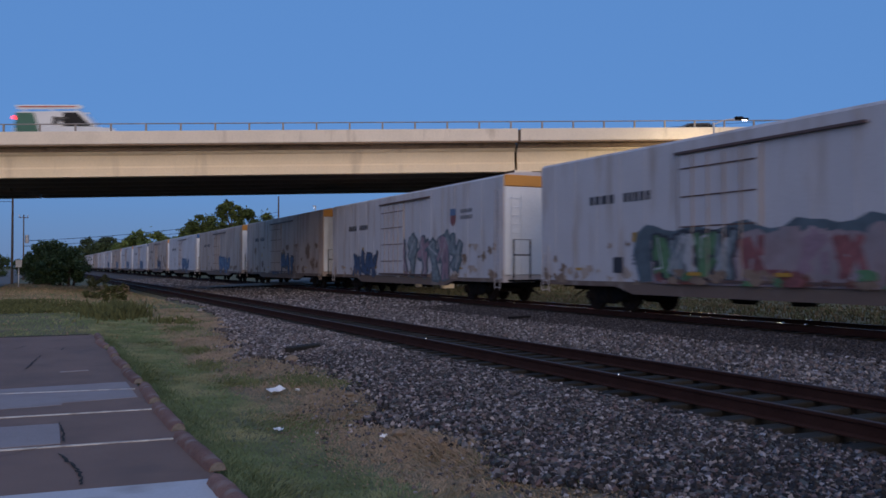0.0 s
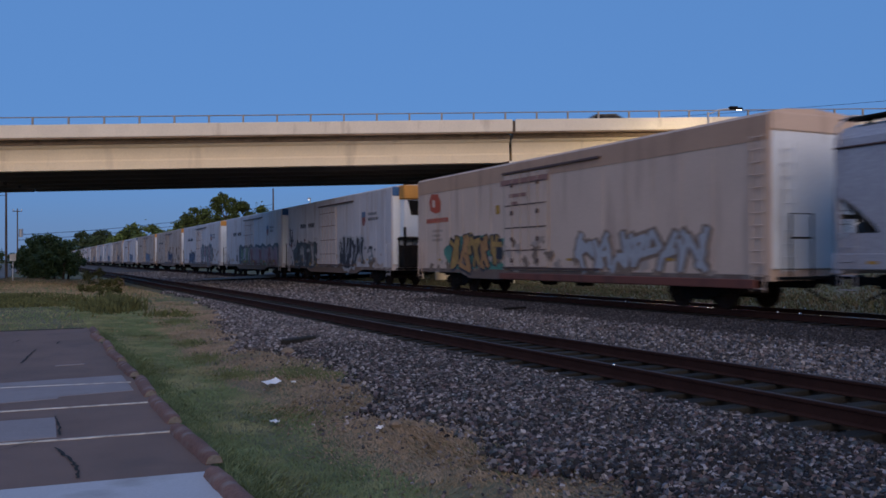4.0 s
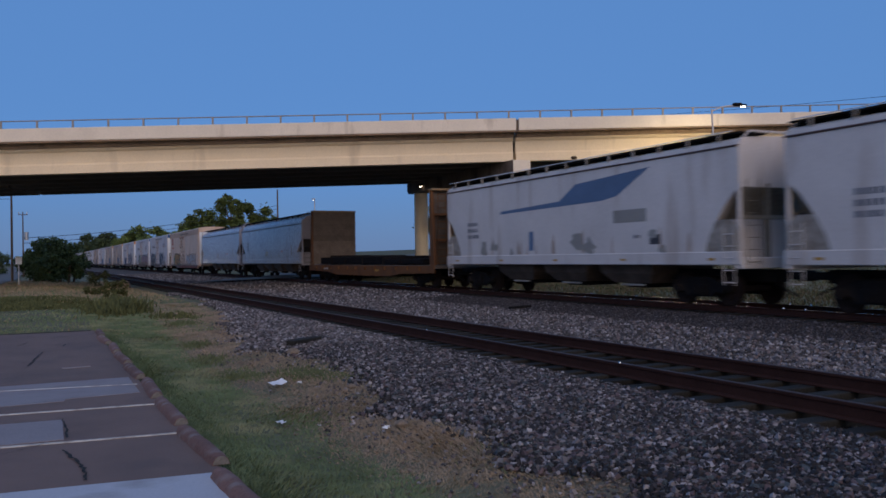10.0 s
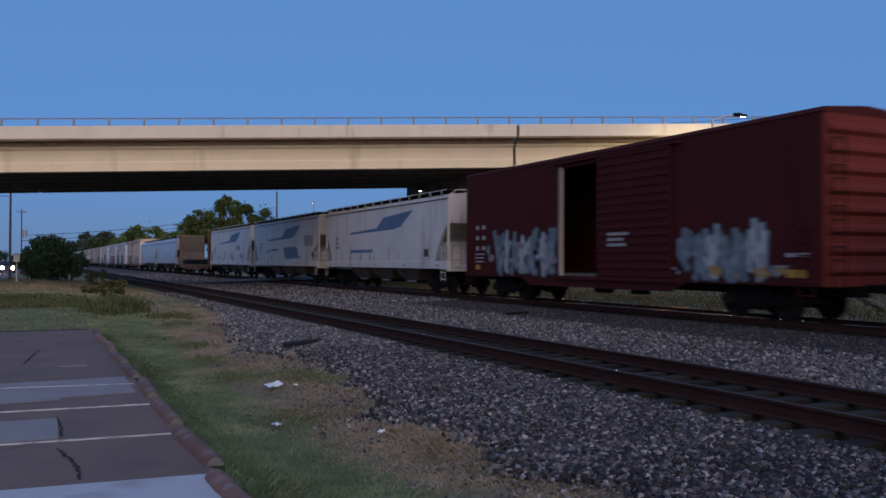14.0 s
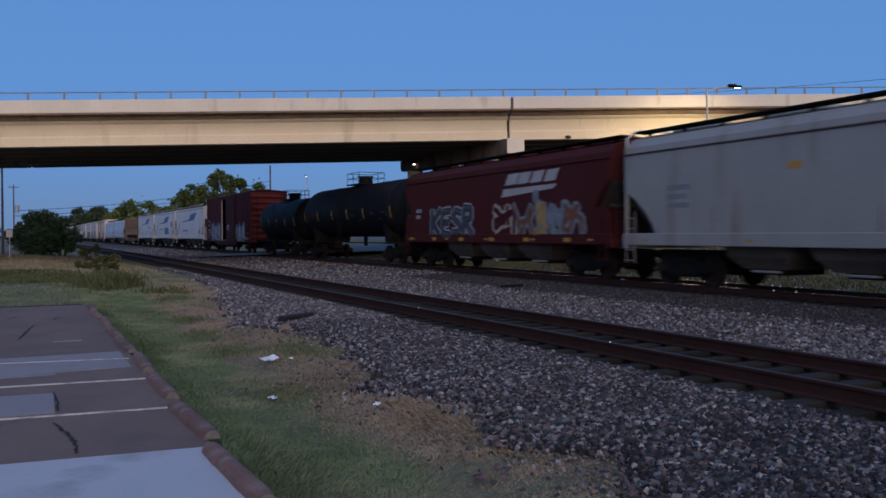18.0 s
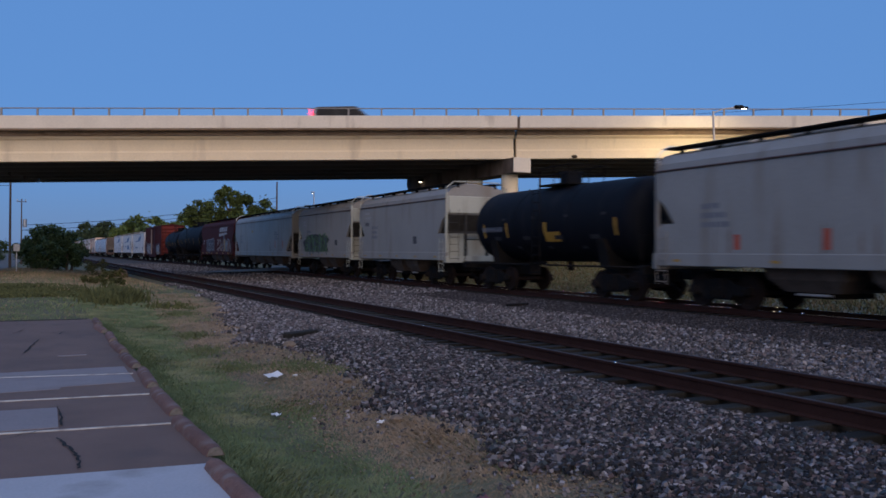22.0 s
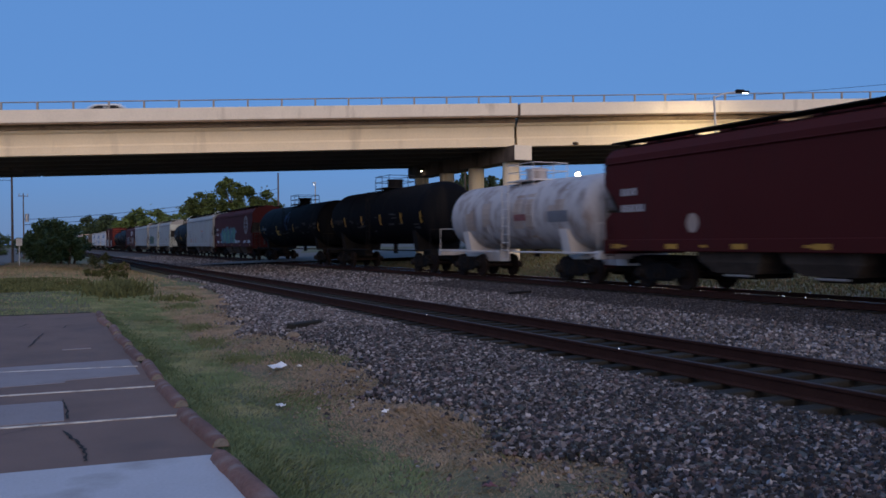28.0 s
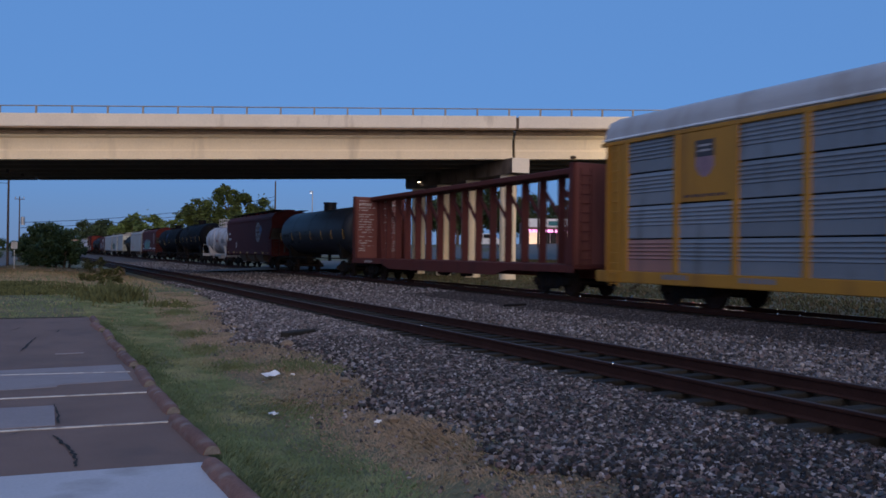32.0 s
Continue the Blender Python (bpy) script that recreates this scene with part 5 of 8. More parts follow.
def centerbeam(y, length, rnd):
    root = car_root("centerbeam_flatcar", "empty red centerbeam lumber car with open truss", "railway car", y)
    hw, zd, zt = 1.5, 1.12, 4.62
    m = T["beam_red"]
    part("deck", Geo().box(-hw, hw, -length, 0, zd - 0.14, zd, 0.02), m, root)
    for sx in (-1, 1):
        part("side_sill", Geo().prism([(-length, 0.85), (-length, 1.1), (0, 1.1), (0, 0.85), (-4.5, 0.85), (-5.5, 0.62), (-length + 5.5, 0.62), (-length + 4.5, 0.85)], 0, sx * hw, sx * (hw + 0.05)), m, root)
    for y0, d in ((-0.03, -1), (-length + 0.03, 1)):
        part("bulkhead", Geo().box(-hw, hw, y0, y0 + d * 0.14, zd, zt, 0.02), T["bulkhead"], root, "faded red end bulkhead")
        for sx in (-hw, hw):
            part("bulkhead_gusset", Geo().prism([(y0, zd), (y0 + d * 0.5, zd), (y0 + d * 0.25, zt), (y0, zt)], 0, sx - 0.05, sx + 0.05), m, root)
        part("end_ladder", cross_ladder(y0 - d * 0.08, -hw + 0.2, -hw + 0.62, 0.9, zt - 0.2), m, root)
        part("center_plate", Geo().prism([(y0 + d * 0.1, zd), (y0 + d * 0.9, zd), (y0 + d * 0.55, zt - 0.2), (y0 + d * 0.1, zt - 0.2)], 0, -0.12, 0.12), m, root)
    part("top_chord", Geo().box(-0.55, 0.55, -length + 0.1, -0.1, zt - 0.22, zt, 0.03), m, root)
    n = 14
    for i in range(n + 1):
        yy = -1.7 - (length - 3.4) * i / n
        part("upright", Geo().box(-0.16, 0.16, yy - 0.06, yy + 0.06, zd, zt - 0.2, 0.01), m, root)
        if i < n:
            y2 = yy - (length - 3.4) / n
            part("brace", Geo().prism([(yy, zt - 0.6), (yy - 0.12, zt - 0.6), (y2, zd + 1.7), (y2 + 0.12, zd + 1.7)], 0, -0.06, 0.06), m, root)
    # worn rows of small stencilling on the front bulkhead
    zz, k = 4.35, 0
    while zz > 1.5:
        tall = 0.17 if k == 1 else rnd.uniform(0.05, 0.085)
        for x0, wide in ((-1.22, rnd.uniform(0.35, 0.95)), (0.10, rnd.uniform(0.0, 0.55)), (0.80, rnd.uniform(0.1, 0.5))):
            g, xx = Geo(), x0
            while xx < x0 + wide:
                q = rnd.uniform(0.03, 0.10)
                drop = rnd.uniform(0, 0.3) * tall
                if rnd.random() > 0.15:
                    g.add([(xx, -0.178, zz + drop), (xx + q, -0.178, zz + drop), (xx + q, -0.178, zz + tall), (xx, -0.178, zz + tall)], [(0, 1, 2, 3)])
                xx += q + 0.03
            if g.v:
                part("stencil_bar", g, T["ink_white"], root)["kind"] = "stuff"
        zz -= rnd.choice((0.12, 0.14, 0.16, 0.24)) + (0.1 if k == 0 else 0)
        k += 1
    stencil_block(root, -hw - 0.056, -2.0, 0.9, rnd, T["ink_white"], 1, 1.2, 0.12)
    under_frame(root, length, 1.0, m)
    running_gear(root, length, 2.1)
    return root


def autorack(y, length, rnd):
    root = car_root("autorack_car", "yellow autorack car with pale corrugated panels and roof", "railway car", y)
    hw, zb, zt = 1.58, 0.62, 5.02
    ring = [(-hw, zt), (-hw + 0.03, zt + 0.35), (-hw + 0.22, zt + 0.68), (-hw + 0.6, zt + 0.86), (0, zt + 0.95), (hw - 0.6, zt + 0.86), (hw - 0.22, zt + 0.68), (hw - 0.03, zt + 0.35), (hw, zt)]
    part("roof", Geo().prism(ring, 1, -0.35, -length + 0.35), T["roof_pale"], root, "pale rounded roof", smooth=35)
    for sx in (-1, 1):
        part("panel_backing", Geo().box(sx * (hw - 0.09), sx * (hw - 0.05), -length + 1.3, -1.3, zb + 0.3, zt - 0.1), M["black"], root)
        part("roof_eave", Geo().box(sx * (hw - 0.02), sx * (hw + 0.06), -length + 0.3, -0.3, zt + 0.06, zt + 0.13, 0.015), T["end_white"], root, "pale eave strip")
        part("side_sill", Geo().box(sx * (hw - 0.1), sx * (hw + 0.05), -length, 0, zb, zb + 0.36, 0.02), T["yellow"], root)
        part("top_rail", Geo().box(sx * (hw - 0.08), sx * (hw + 0.04), -length + 0.2, -0.2, zt - 0.10, zt + 0.03, 0.02), T["yellow"], root)
        yy, k = -1.35, 0
        while yy > -length + 1.2:
            w = 2.05
            part("side_post", Geo().box(sx * (hw - 0.08), sx * (hw + 0.05), yy - 0.22, yy, zb + 0.3, zt - 0.08, 0.02), T["yellow"], root)
            a, b = yy - 0.22, max(yy - 0.22 - w, -length + 1.3)
            rows = ((0.98, 1.94), (1.98, 2.94), (2.98, 3.93), (3.97, 4.92))
            for q, (z0, z1) in enumerate(rows):
                if k == 1 and q == 2 and sx < 0:
                    part("emblem_panel", Geo().box(-hw - 0.02, -hw + 0.02, b, a, z0, rows[3][1], 0.01), T["yellow"], root)
                    c = (a + b) / 2
                    part("emblem", flat([(c - 0.34, 4.3), (c + 0.34, 4.3), (c + 0.36, 3.95), (c + 0.2, 3.72), (c, 3.62), (c - 0.2, 3.72), (c - 0.36, 3.95)], -hw - 0.026), T["spray_pink"], root)
                    part("emblem_bar", flat(rect(c - 0.36, c + 0.36, 4.2, 4.66), -hw - 0.03), T["ink"], root)
                    stencils(root, -hw - 0.034, [(c - 0.24, c + 0.24, 4.48, 4.54), (c - 0.24, c + 0.24, 4.34, 4.40)], T["ink_white"])
                    stencils(root, -hw - 0.026, [(c - 0.8 + 0.11 * e, c - 0.72 + 0.11 * e, 3.1, 3.18) for e in range(15)], T["brown_rail"])
                    continue
                if k == 1 and q == 3 and sx < 0:
                    continue
                h = z1 - z0
                ring = [(sx * (hw - 0.03), z0), (sx * hw, z0 + 0.01), (sx * (hw - 0.01), z0 + 0.36 * h)]
                for i in range(5):
                    za = z0 + (0.38 + 0.12 * i) * h
                    ring += [(sx * (hw - 0.012), za), (sx * (hw + 0.018), za + 0.022 * h), (sx * (hw + 0.018), za + 0.034 * h), (sx * (hw - 0.012), za + 0.085 * h)]
                ring += [(sx * (hw - 0.03), z1)]
                part("side_panel", Geo().prism(ring, 1, b, a), T["rust_panel"] if (k == 0 and q == 0) else T["galv"], root)
            yy -= w + 0.22
            k += 1
    for y0, d in ((0.0, -1), (-length, 1)):
        part("end_door", Geo().prism([(-hw + 0.02, y0 + d * 1.3), (-hw + 0.02, y0 + d * 0.5), (-hw + 0.3, y0 + d * 0.12), (-0.9, y0), (0.9, y0), (hw - 0.3, y0 + d * 0.12), (hw - 0.02, y0 + d * 0.5), (hw - 0.02, y0 + d * 1.3)], 2, zb + 0.2, zt - 0.02), T["yellow"], root, "curved yellow end doors", smooth=30)
        part("door_bar", Geo().tube((-hw - 0.03, y0 + d * 0.55, zb + 0.1), (-hw - 0.03, y0 + d * 0.55, zt), 0.04, 8), T["yellow"], root)
        part("side_ladder", ladder(-hw - 0.08, y0 + d * 0.75, y0 + d * 1.2, 0.5, zt), T["yellow"], root)
    stencil_block(root, -hw - 0.056, -3.2, 0.78, rnd, T["ink_grey"], 1, 1.4, 0.14)
    stencil_block(root, -hw - 0.056, -6.2, 0.78, rnd, T["ink_grey"], 1, 1.4, 0.14)
    under_frame(root, length, 0.62)
    running_gear(root, length, 3.6)
    return root

def rust_runs(root, x, length, seed, m, n=12):
    """Narrow tapering runs of rust and dirt down the lower side."""
    r = random.Random(seed)
    for i in range(n):
        yy, z1, w = -r.uniform(1.6, length - 1.6), r.uniform(1.9, 2.5), r.uniform(0.05, 0.16)
        part("rust_run", flat([(yy, 1.52), (yy + w, 1.52), (yy + w * 0.8, z1 - 0.2), (yy + w * 0.45, z1), (yy + w * 0.2, z1 - 0.25)], x + 0.003), m, root)


# ---- the cars in their order, front to rear; y is where each front end stands at the start ----
def art_p(root, x, length):
    r = random.Random(3)
    graffiti(root, x - 0.01, -10.6, -17.4, 0.95, 2.7, r, [T["spray_pink"], T["spray_dull"]], T["spray_slate"], 6, None, 0.15, None, T["spray_white"])
    graffiti(root, x - 0.01, -4.0, -7.4, 0.95, 2.2, r, T["spray_navy"], T["spray_black"], 4, None, 0.09)
    splats(root, x, -17.2, -length, 0.9, 2.4, r, [T["dirty"], T["mud"]], 8, 0.20)


def art_q(root, x, length):
    r = random.Random(4)
    splats(root, x, -0.3, -5.2, 0.9, 2.3, r, [T["dirty"], T["mud"]], 5, 0.20)
    part("vent", flat(rect(-4.75, -4.25, 1.25, 1.75), x - 0.02), T["spray_black"], root)
    wave = [(-5.5 - 0.4 * i, 2.52 + 0.10 * math.sin(i * 1.3) + r.uniform(-0.05, 0.09)) for i in range(33)]
    part("graffiti_cloud", flat([(-5.6, 1.0), (-5.3, 1.9)] + wave + [(-18.5, 1.0)], x - 0.05), T["spray_slate"], root)
    part("graffiti_band", flat([(-6.2, 0.95), (-6.1, 2.2)] + [(a - 0.4, b - 0.24 - r.uniform(0, 0.08)) for a, b in wave[1:31]] + [(-18.2, 0.95)], x - 0.056), T["spray_rose"], root)
    graffiti(root, x - 0.058, -6.3, -9.4, 1.15, 2.3, r, [T["spray_green"], T["spray_dull"], T["spray_white"]], T["spray_black"], 5, None, 0.13, None, T["spray_white"])
    graffiti(root, x - 0.058, -9.7, -17.9, 1.25, 2.25, r, [T["spray_red"], T["spray_rose"], T["spray_pink"]], T["spray_rose"], 9, None, 0.13)
    splats(root, x - 0.09, -6.4, -18, 0.95, 1.38, r, [T["rust_sill"], T["mud"], T["spray_red"], T["spray_green"], T["mud"]], 9, 0.24)
    for yy in (-7.8, -10.9, -14.2, -17.0):
        part("reflector", flat(rect(yy - 0.5, yy, 1.2, 1.3), x - 0.14), T["mark_yellow"], root)


def art_r(root, x, length):
    r = random.Random(5)
    graffiti(root, x - 0.01, -1.8, -6.4, 0.95, 2.35, r, [T["spray_slate"], T["spray_black"], T["spray_slate"], T["spray_white"]], T["spray_black"], 9, T["spray_slate"], 0.13, None, T["spray_black"])
    splats(root, x - 0.02, -0.6, -6.8, 2.1, 2.75, r, [T["spray_black"], T["spray_red"], T["spray_slate"]], 9, 0.13)
    splats(root, x - 0.045, -0.6, -6.8, 0.95, 2.1, r, [T["spray_black"], T["spray_slate"], T["spray_black"], T["spray_white"]], 9, 0.16)
    splats(root, x - 0.05, -1.4, -6.8, 0.95, 1.4, r, [T["spray_ochre"], T["spray_white"]], 5, 0.18)
    graffiti(root, x - 0.01, -11.0, -15.0, 0.95, 2.5, r, T["spray_black"], T["spray_white"], 4, None, 0.22, None, T["spray_white"])
    splats(root, x + 0.004, -7.0, -18.6, 0.9, 1.7, r, [T["mud"], T["dirty"]], 10, 0.24)
    splats(root, x - 0.012, -15.0, -17.0, 1.2, 2.1, r, [T["spray_black"], T["spray_dull"]], 6, 0.16)
    graffiti(root, x - 0.01, -0.3, -1.3, 2.3, 3.6, r, T["ink"], T["ink"], 1, None, 0.03)


def art_s(root, x, length):
    r = random.Random(6)
    part("emblem", flat([(-2.2, 4.3), (-1.5, 4.35), (-1.3, 4.0), (-1.4, 3.6), (-1.9, 3.45), (-2.4, 3.5), (-2.5, 3.9)], x - 0.012), T["mark_red"], root)
    stencils(root, x - 0.012, [(-1.0 - 0.225 * i - 0.17, -1.0 - 0.225 * i, 3.03, 3.23) for i in range(10)], T["mark_red"])
    hw = 1.57
    part("top_band", Geo().box(-hw - 0.014, -hw + 0.01, -length + 0.05, -0.05, 4.38, 5.0), T["peach"], root, "peach band under the roof")
    part("rust_sill", Geo().box(-hw - 0.13, -hw - 0.02, -length + 0.4, -length * 0.385 + 0.3, 0.62, 0.86, 0.02), T["rust_sill"], root, "rusty red door sill")
    d0 = -length * 0.385
    for q in (0.2, 0.8):
        for zz in (1.25, 2.05, 3.05, 4.1):
            part("lock_bracket", Geo().box(-hw - 0.12, -hw - 0.06, d0 - 3.0 * q - 0.09, d0 - 3.0 * q + 0.09, zz, zz + 0.17, 0.03), T["brown_rail"], root)
    for a, b, za, zb2 in ((d0 + 0.25, d0 - 3.1, 4.2, 4.42), (d0 - 0.4, d0 - 1.6, 3.72, 3.86), (d0 - 0.5, d0 - 1.0, 3.45, 3.56)):
        stencils(root, x - 0.06, [(b, a, za, zb2)], T["rust_panel"])
    splats(root, x - 0.03, d0 + 0.2, d0 - 4.2, 0.95, 2.2, r, [T["mud"], T["dirty"]], 8, 0.22)
    part("emblem_hole", flat([(-1.9, 4.05), (-1.6, 4.08), (-1.6, 3.75), (-1.9, 3.72)], x - 0.016), T["tan"], root)
    stencil_block(root, x - 0.012, -1.6, 2.6, r, T["dirty"], 3, 1.2, 0.12)
    graffiti(root, x - 0.01, -3.4, -7.9, 0.95, 2.25, r, [T["spray_ochre"], T["spray_orange"]], T["spray_black"], 5, T["spray_mint"], 0.12)
    graffiti(root, x - 0.01, -12.8, -19.0, 1.0, 2.2, r, T["spray_white"], T["mud"], 6, None, 0.12)
    part("placard", flat(rect(-7.75, -7.45, 3.15, 3.5), x - 0.02), T["mark_yellow"], root)
    part("vent", flat(rect(-8.0, -7.5, 1.4, 1.85), x - 0.045), T["spray_black"], root)


def art_dirty(root, x, length):
    r = random.Random(8)
    graffiti(root, x - 0.01, -9.0, -14.5, 0.95, 2.3, r, T["spray_navy"], T["spray_black"], 5, None, 0.13)
    splats(root, x, -1.0, -length + 1, 0.9, 3.0, r, [T["mud"]], 20, 0.4)


def art_far(root, x, length):
    r = random.Random(9)
    graffiti(root, x - 0.01, -11.0, -16.0, 0.95, 2.2, r, T["spray_blue"], T["spray_navy"], 4, None, 0.16)


WHITE_REEFER = "dirty white refrigerator car with graffiti along its side"
rr = random.Random(21)
pr = reefer(73.2, 21.2, T["dirty"], T["orange"], rr, "brown-stained refrigerator car with an orange end band", art=art_dirty)
reefer(96.3, 21.0, T["dirty"], T["orange"], rr, "stained refrigerator car with faded graffiti", art=art_far)
reefer(119.4, 21.0, T["white"], T["blue_band"], rr, WHITE_REEFER, art=art_far)
reefer(142.2, 21.0, T["dirty"], T["orange"], rr, "stained refrigerator car with faded graffiti", art=art_dirty)
reefer(165.0, 21.0, T["white"], T["blue_band"], rr, WHITE_REEFER, art=art_far)
reefer(188.0, 21.0, T["white"], T["orange"], rr, WHITE_REEFER, art=art_far)
reefer(211.0, 21.0, T["dirty"], T["orange"], rr, "stained refrigerator car with faded graffiti", art=art_far)
reefer(234.0, 21.0, T["white"], T["blue_band"], rr, WHITE_REEFER, art=art_far)
reefer(257.0, 21.0, T["white"], T["orange"], rr, WHITE_REEFER)
reefer(280.0, 21.0, T["dirty"], T["orange"], rr, "stained refrigerator car with faded graffiti")
reefer(303.0, 21.0, T["white"], T["blue_band"], rr, WHITE_REEFER)
reefer(326.0, 21.0, T["white"], T["orange"], rr, WHITE_REEFER)
reefer(50.05, 21.05, T["white"], T["orange"], rr, "white refrigerator car with pink graffiti and orange end band", art=art_p, logo=True)
reefer(26.24, 19.0, T["white"], T["blue_band"], rr, "white refrigerator car with a long painted graffiti band", art=art_q, logo=True)
reefer(5.50, 18.95, T["white"], T["blue_band"], rr, "white refrigerator car with black graffiti and cooling unit", unit=True, art=art_r, logo=True)
reefer(-16.67, 21.2, T["tan"], T["tan"], rr, "tan refrigerator car with an orange-red emblem and graffiti", art=art_s, marks=False)


def art_u(root, x, length):
    rust_runs(root, x, length, 66, T["run_dim"], 9)
    r = random.Random(11)
    stencil_block(root, x, -8.5, 1.95, r, T["mark_yellow"], 2, 0.5, 0.1)
    stencil_block(root, x, -13.0, 2.0, r, T["mark_red"], 1, 0.6, 0.1)
    stencils(root, x, [(-15.9, -15.75, 1.75, 2.5)], T["mud"])


hopper(-39.7, 18.6, T["hop_grey"], rr, "smooth grey covered hopper car with dark roof boards", bays=4, art=art_u, cut=1.5, cut_z=2.85, low=1.95)
hopper(-59.3, 18.5, T["hop_grey"], rr, "smooth grey covered hopper car with dark roof boards", bays=4, art=art_u, cut=1.5, cut_z=2.85, low=1.95)
bulkhead_flat(-79.4, 19.5, random.Random(31))


def slash(root, x, y0, z0, k=1.0, name="emblem"):
    """The slanted blue mark with a long tail."""
    part(name, flat([(y0 - u * 1.5 * k, z0 + v * k) for u, v in ((0, 0), (0, 0.11), (2.9, 0.26), (3.6, 0.80), (6.3, 1.02), (5.2, 0.22), (4.6, 0.11))], x), T["blue_mark"], root)


def art_x(root, x, length):
    rust_runs(root, x, length, 61, T["run_rust"])
    slash(root, x, -4.8, 3.1, 0.95)
    r = random.Random(12)
    part("faded_patch", flat(rect(-13.6, -12.0, 2.45, 2.85), x), T["hop_cement"], root)
    stencil_block(root, x, -13.0, 1.95, r, T["ink_grey"], 1, 0.6, 0.1)
    part("placard", flat(rect(-14.2, -13.75, 1.75, 2.05), x), T["ink"], root)
    stencils(root, x, [(-7.2, -6.9, 1.65, 2.35)], T["blue_mark"])
    splats(root, x + 0.012, -0.8, -length + 0.8, 1.5, 2.2, r, [T["hop_cement"]], 8, 0.3)


def art_y(root, x, length):
    rust_runs(root, x, length, 62, T["run_rust"])
    slash(root, x, -4.4, 3.0, 0.95)
    r = random.Random(13)
    part("emblem", flat([(-9.0, 2.45), (-12.2, 2.5), (-12.7, 2.3), (-12.8, 1.8), (-13.8, 1.72), (-9.9, 1.62), (-9.3, 1.8)], x), T["blue_mark"], root)
    stencils(root, x, [(-5.2, -4.2, 2.15, 2.3), (-7.6, -5.5, 2.25, 2.4)], T["blue_mark"])
    part("placard", flat(rect(-16.3, -15.9, 1.75, 2.1), x), T["ink"], root)
    part("faded_patch", flat(rect(-16.2, -14.2, 2.5, 3.2), x), T["hop_cement"], root)


def art_z(root, x, length):
    rust_runs(root, x, length, 63, T["run_rust"])
    slash(root, x, -4.6, 3.0, 0.95)
    stencils(root, x, [(-8.2, -4.6, 1.95, 2.12)], T["blue_mark"])
    part("placard", flat(rect(-15.3, -14.8, 1.7, 2.05), x), T["ink"], root)


PALE = "pale grey covered hopper car with a slanted blue mark"
hopper(-100.4, 17.4, T["hop_white"], rr, PALE, bays=3, art=art_x, ribs=14, slope=T["grime_tan"])
hopper(-119.2, 17.4, T["hop_white"], rr, PALE, bays=3, art=art_y, ribs=14, slope=T["grime_tan"])
hopper(-138.0, 17.4, T["hop_white"], rr, PALE, bays=3, art=art_z, ribs=14, slope=T["grime_tan"])
boxcar(-157.1, 18.05, random.Random(32))
tank(-177.4, 10.6, T["tank_black"], rr, "short black tank car with amber strips", r=1.45, zc=2.65, strips=(0.08, 0.3, 0.5, 0.7, 0.92))
tank(-189.6, 15.4, T["tank_black"], rr, "long black tank car with amber strips", r=1.53, zc=2.9, strips=(0.03, 0.2, 0.38, 0.55, 0.72, 0.97))


def slanted_mark(root, x, y0, z0, k):
    """The white company mark, drawn as plain slanted shapes over a stroke."""
    g = Geo()
    yy = y0
    for w in (1.15, 1.05, 1.0, 1.0):
        g.add([(x, yy, z0), (x, yy - w * k, z0 + 0.02), (x, yy - (w + 0.35) * k, z0 + 0.58 * k), (x, yy - 0.34 * k, z0 + 0.55 * k)], [(0, 1, 2, 3)])
        yy -= 1.22 * k
    part("emblem", g, T["ink_white"], root)
    part("emblem_bar", flat([(y0 + 0.25, z0 - 0.45), (y0 + 0.1, z0 - 0.14), (y0 - 4.8 * k, z0 - 0.10), (y0 - 4.5 * k, z0 - 0.26)], x), T["ink_white"], root)


def round_mark(root, x, yc, zc, r):
    ring = [(yc + r * math.cos(a), zc + r * math.sin(a)) for a in [2 * math.pi * i / 28 for i in range(28)]]
    part("emblem", flat(ring, x), T["emblem"], root, "faded round emblem")
    g = Geo()
    g.add([(x - 0.004, a, c) for a, c in rect(yc - r * 0.72, yc + r * 0.72, zc - 0.06, zc + 0.06)], [(0, 1, 2, 3)])
    g.add([(x - 0.005, a, c) for a, c in rect(yc - 0.06, yc + 0.06, zc - r * 0.72, zc + r * 0.72)], [(0, 1, 2, 3)])
    for sy in (-1, 1):
        for sz in (-1, 1):
            g.add([(x - 0.004, a, c) for a, c in rect(yc + sy * r * 0.42 - 0.14, yc + sy * r * 0.42 + 0.14, zc + sz * r * 0.42 - 0.07, zc + sz * r * 0.42 + 0.07)], [(0, 1, 2, 3)])
    part("emblem_cross", g, T["oxide"], root)


def art_c(root, x, length):
    r = random.Random(14)
    stencil_block(root, x, -1.3, 2.5, r, T["ink_white"], 2, 0.7, 0.16)
    slanted_mark(root, x, -9.5, 3.35, 0.74)
    graffiti(root, x - 0.004, -2.9, -7.0, 1.45, 2.62, r, T["spray_black"], T["spray_white"], 4, None, 0.16, [3, 2, 1, 4], T["spray_slate"])
    graffiti(root, x - 0.004, -8.6, -10.3, 1.45, 2.45, r, T["oxide"], T["dirty"], 1, None, 0.13)
    graffiti(root, x - 0.004, -10.4, -14.6, 1.45, 2.5, r, [T["spray_rust"], T["spray_ochre"], T["spray_dull"]], T["spray_dull"], 4, None, 0.11)
    part("graffiti_letter", flat([(-11.7 + 0.22 * math.cos(i * 0.45), 2.85 + 0.26 * math.sin(i * 0.45)) for i in range(14)], x - 0.01), T["spray_dull"], root)
    stencils(root, -1.615, [(-0.9 - i * 2.6, -0.5 - i * 2.6, 1.22, 1.36) for i in range(6)], T["mark_yellow"])


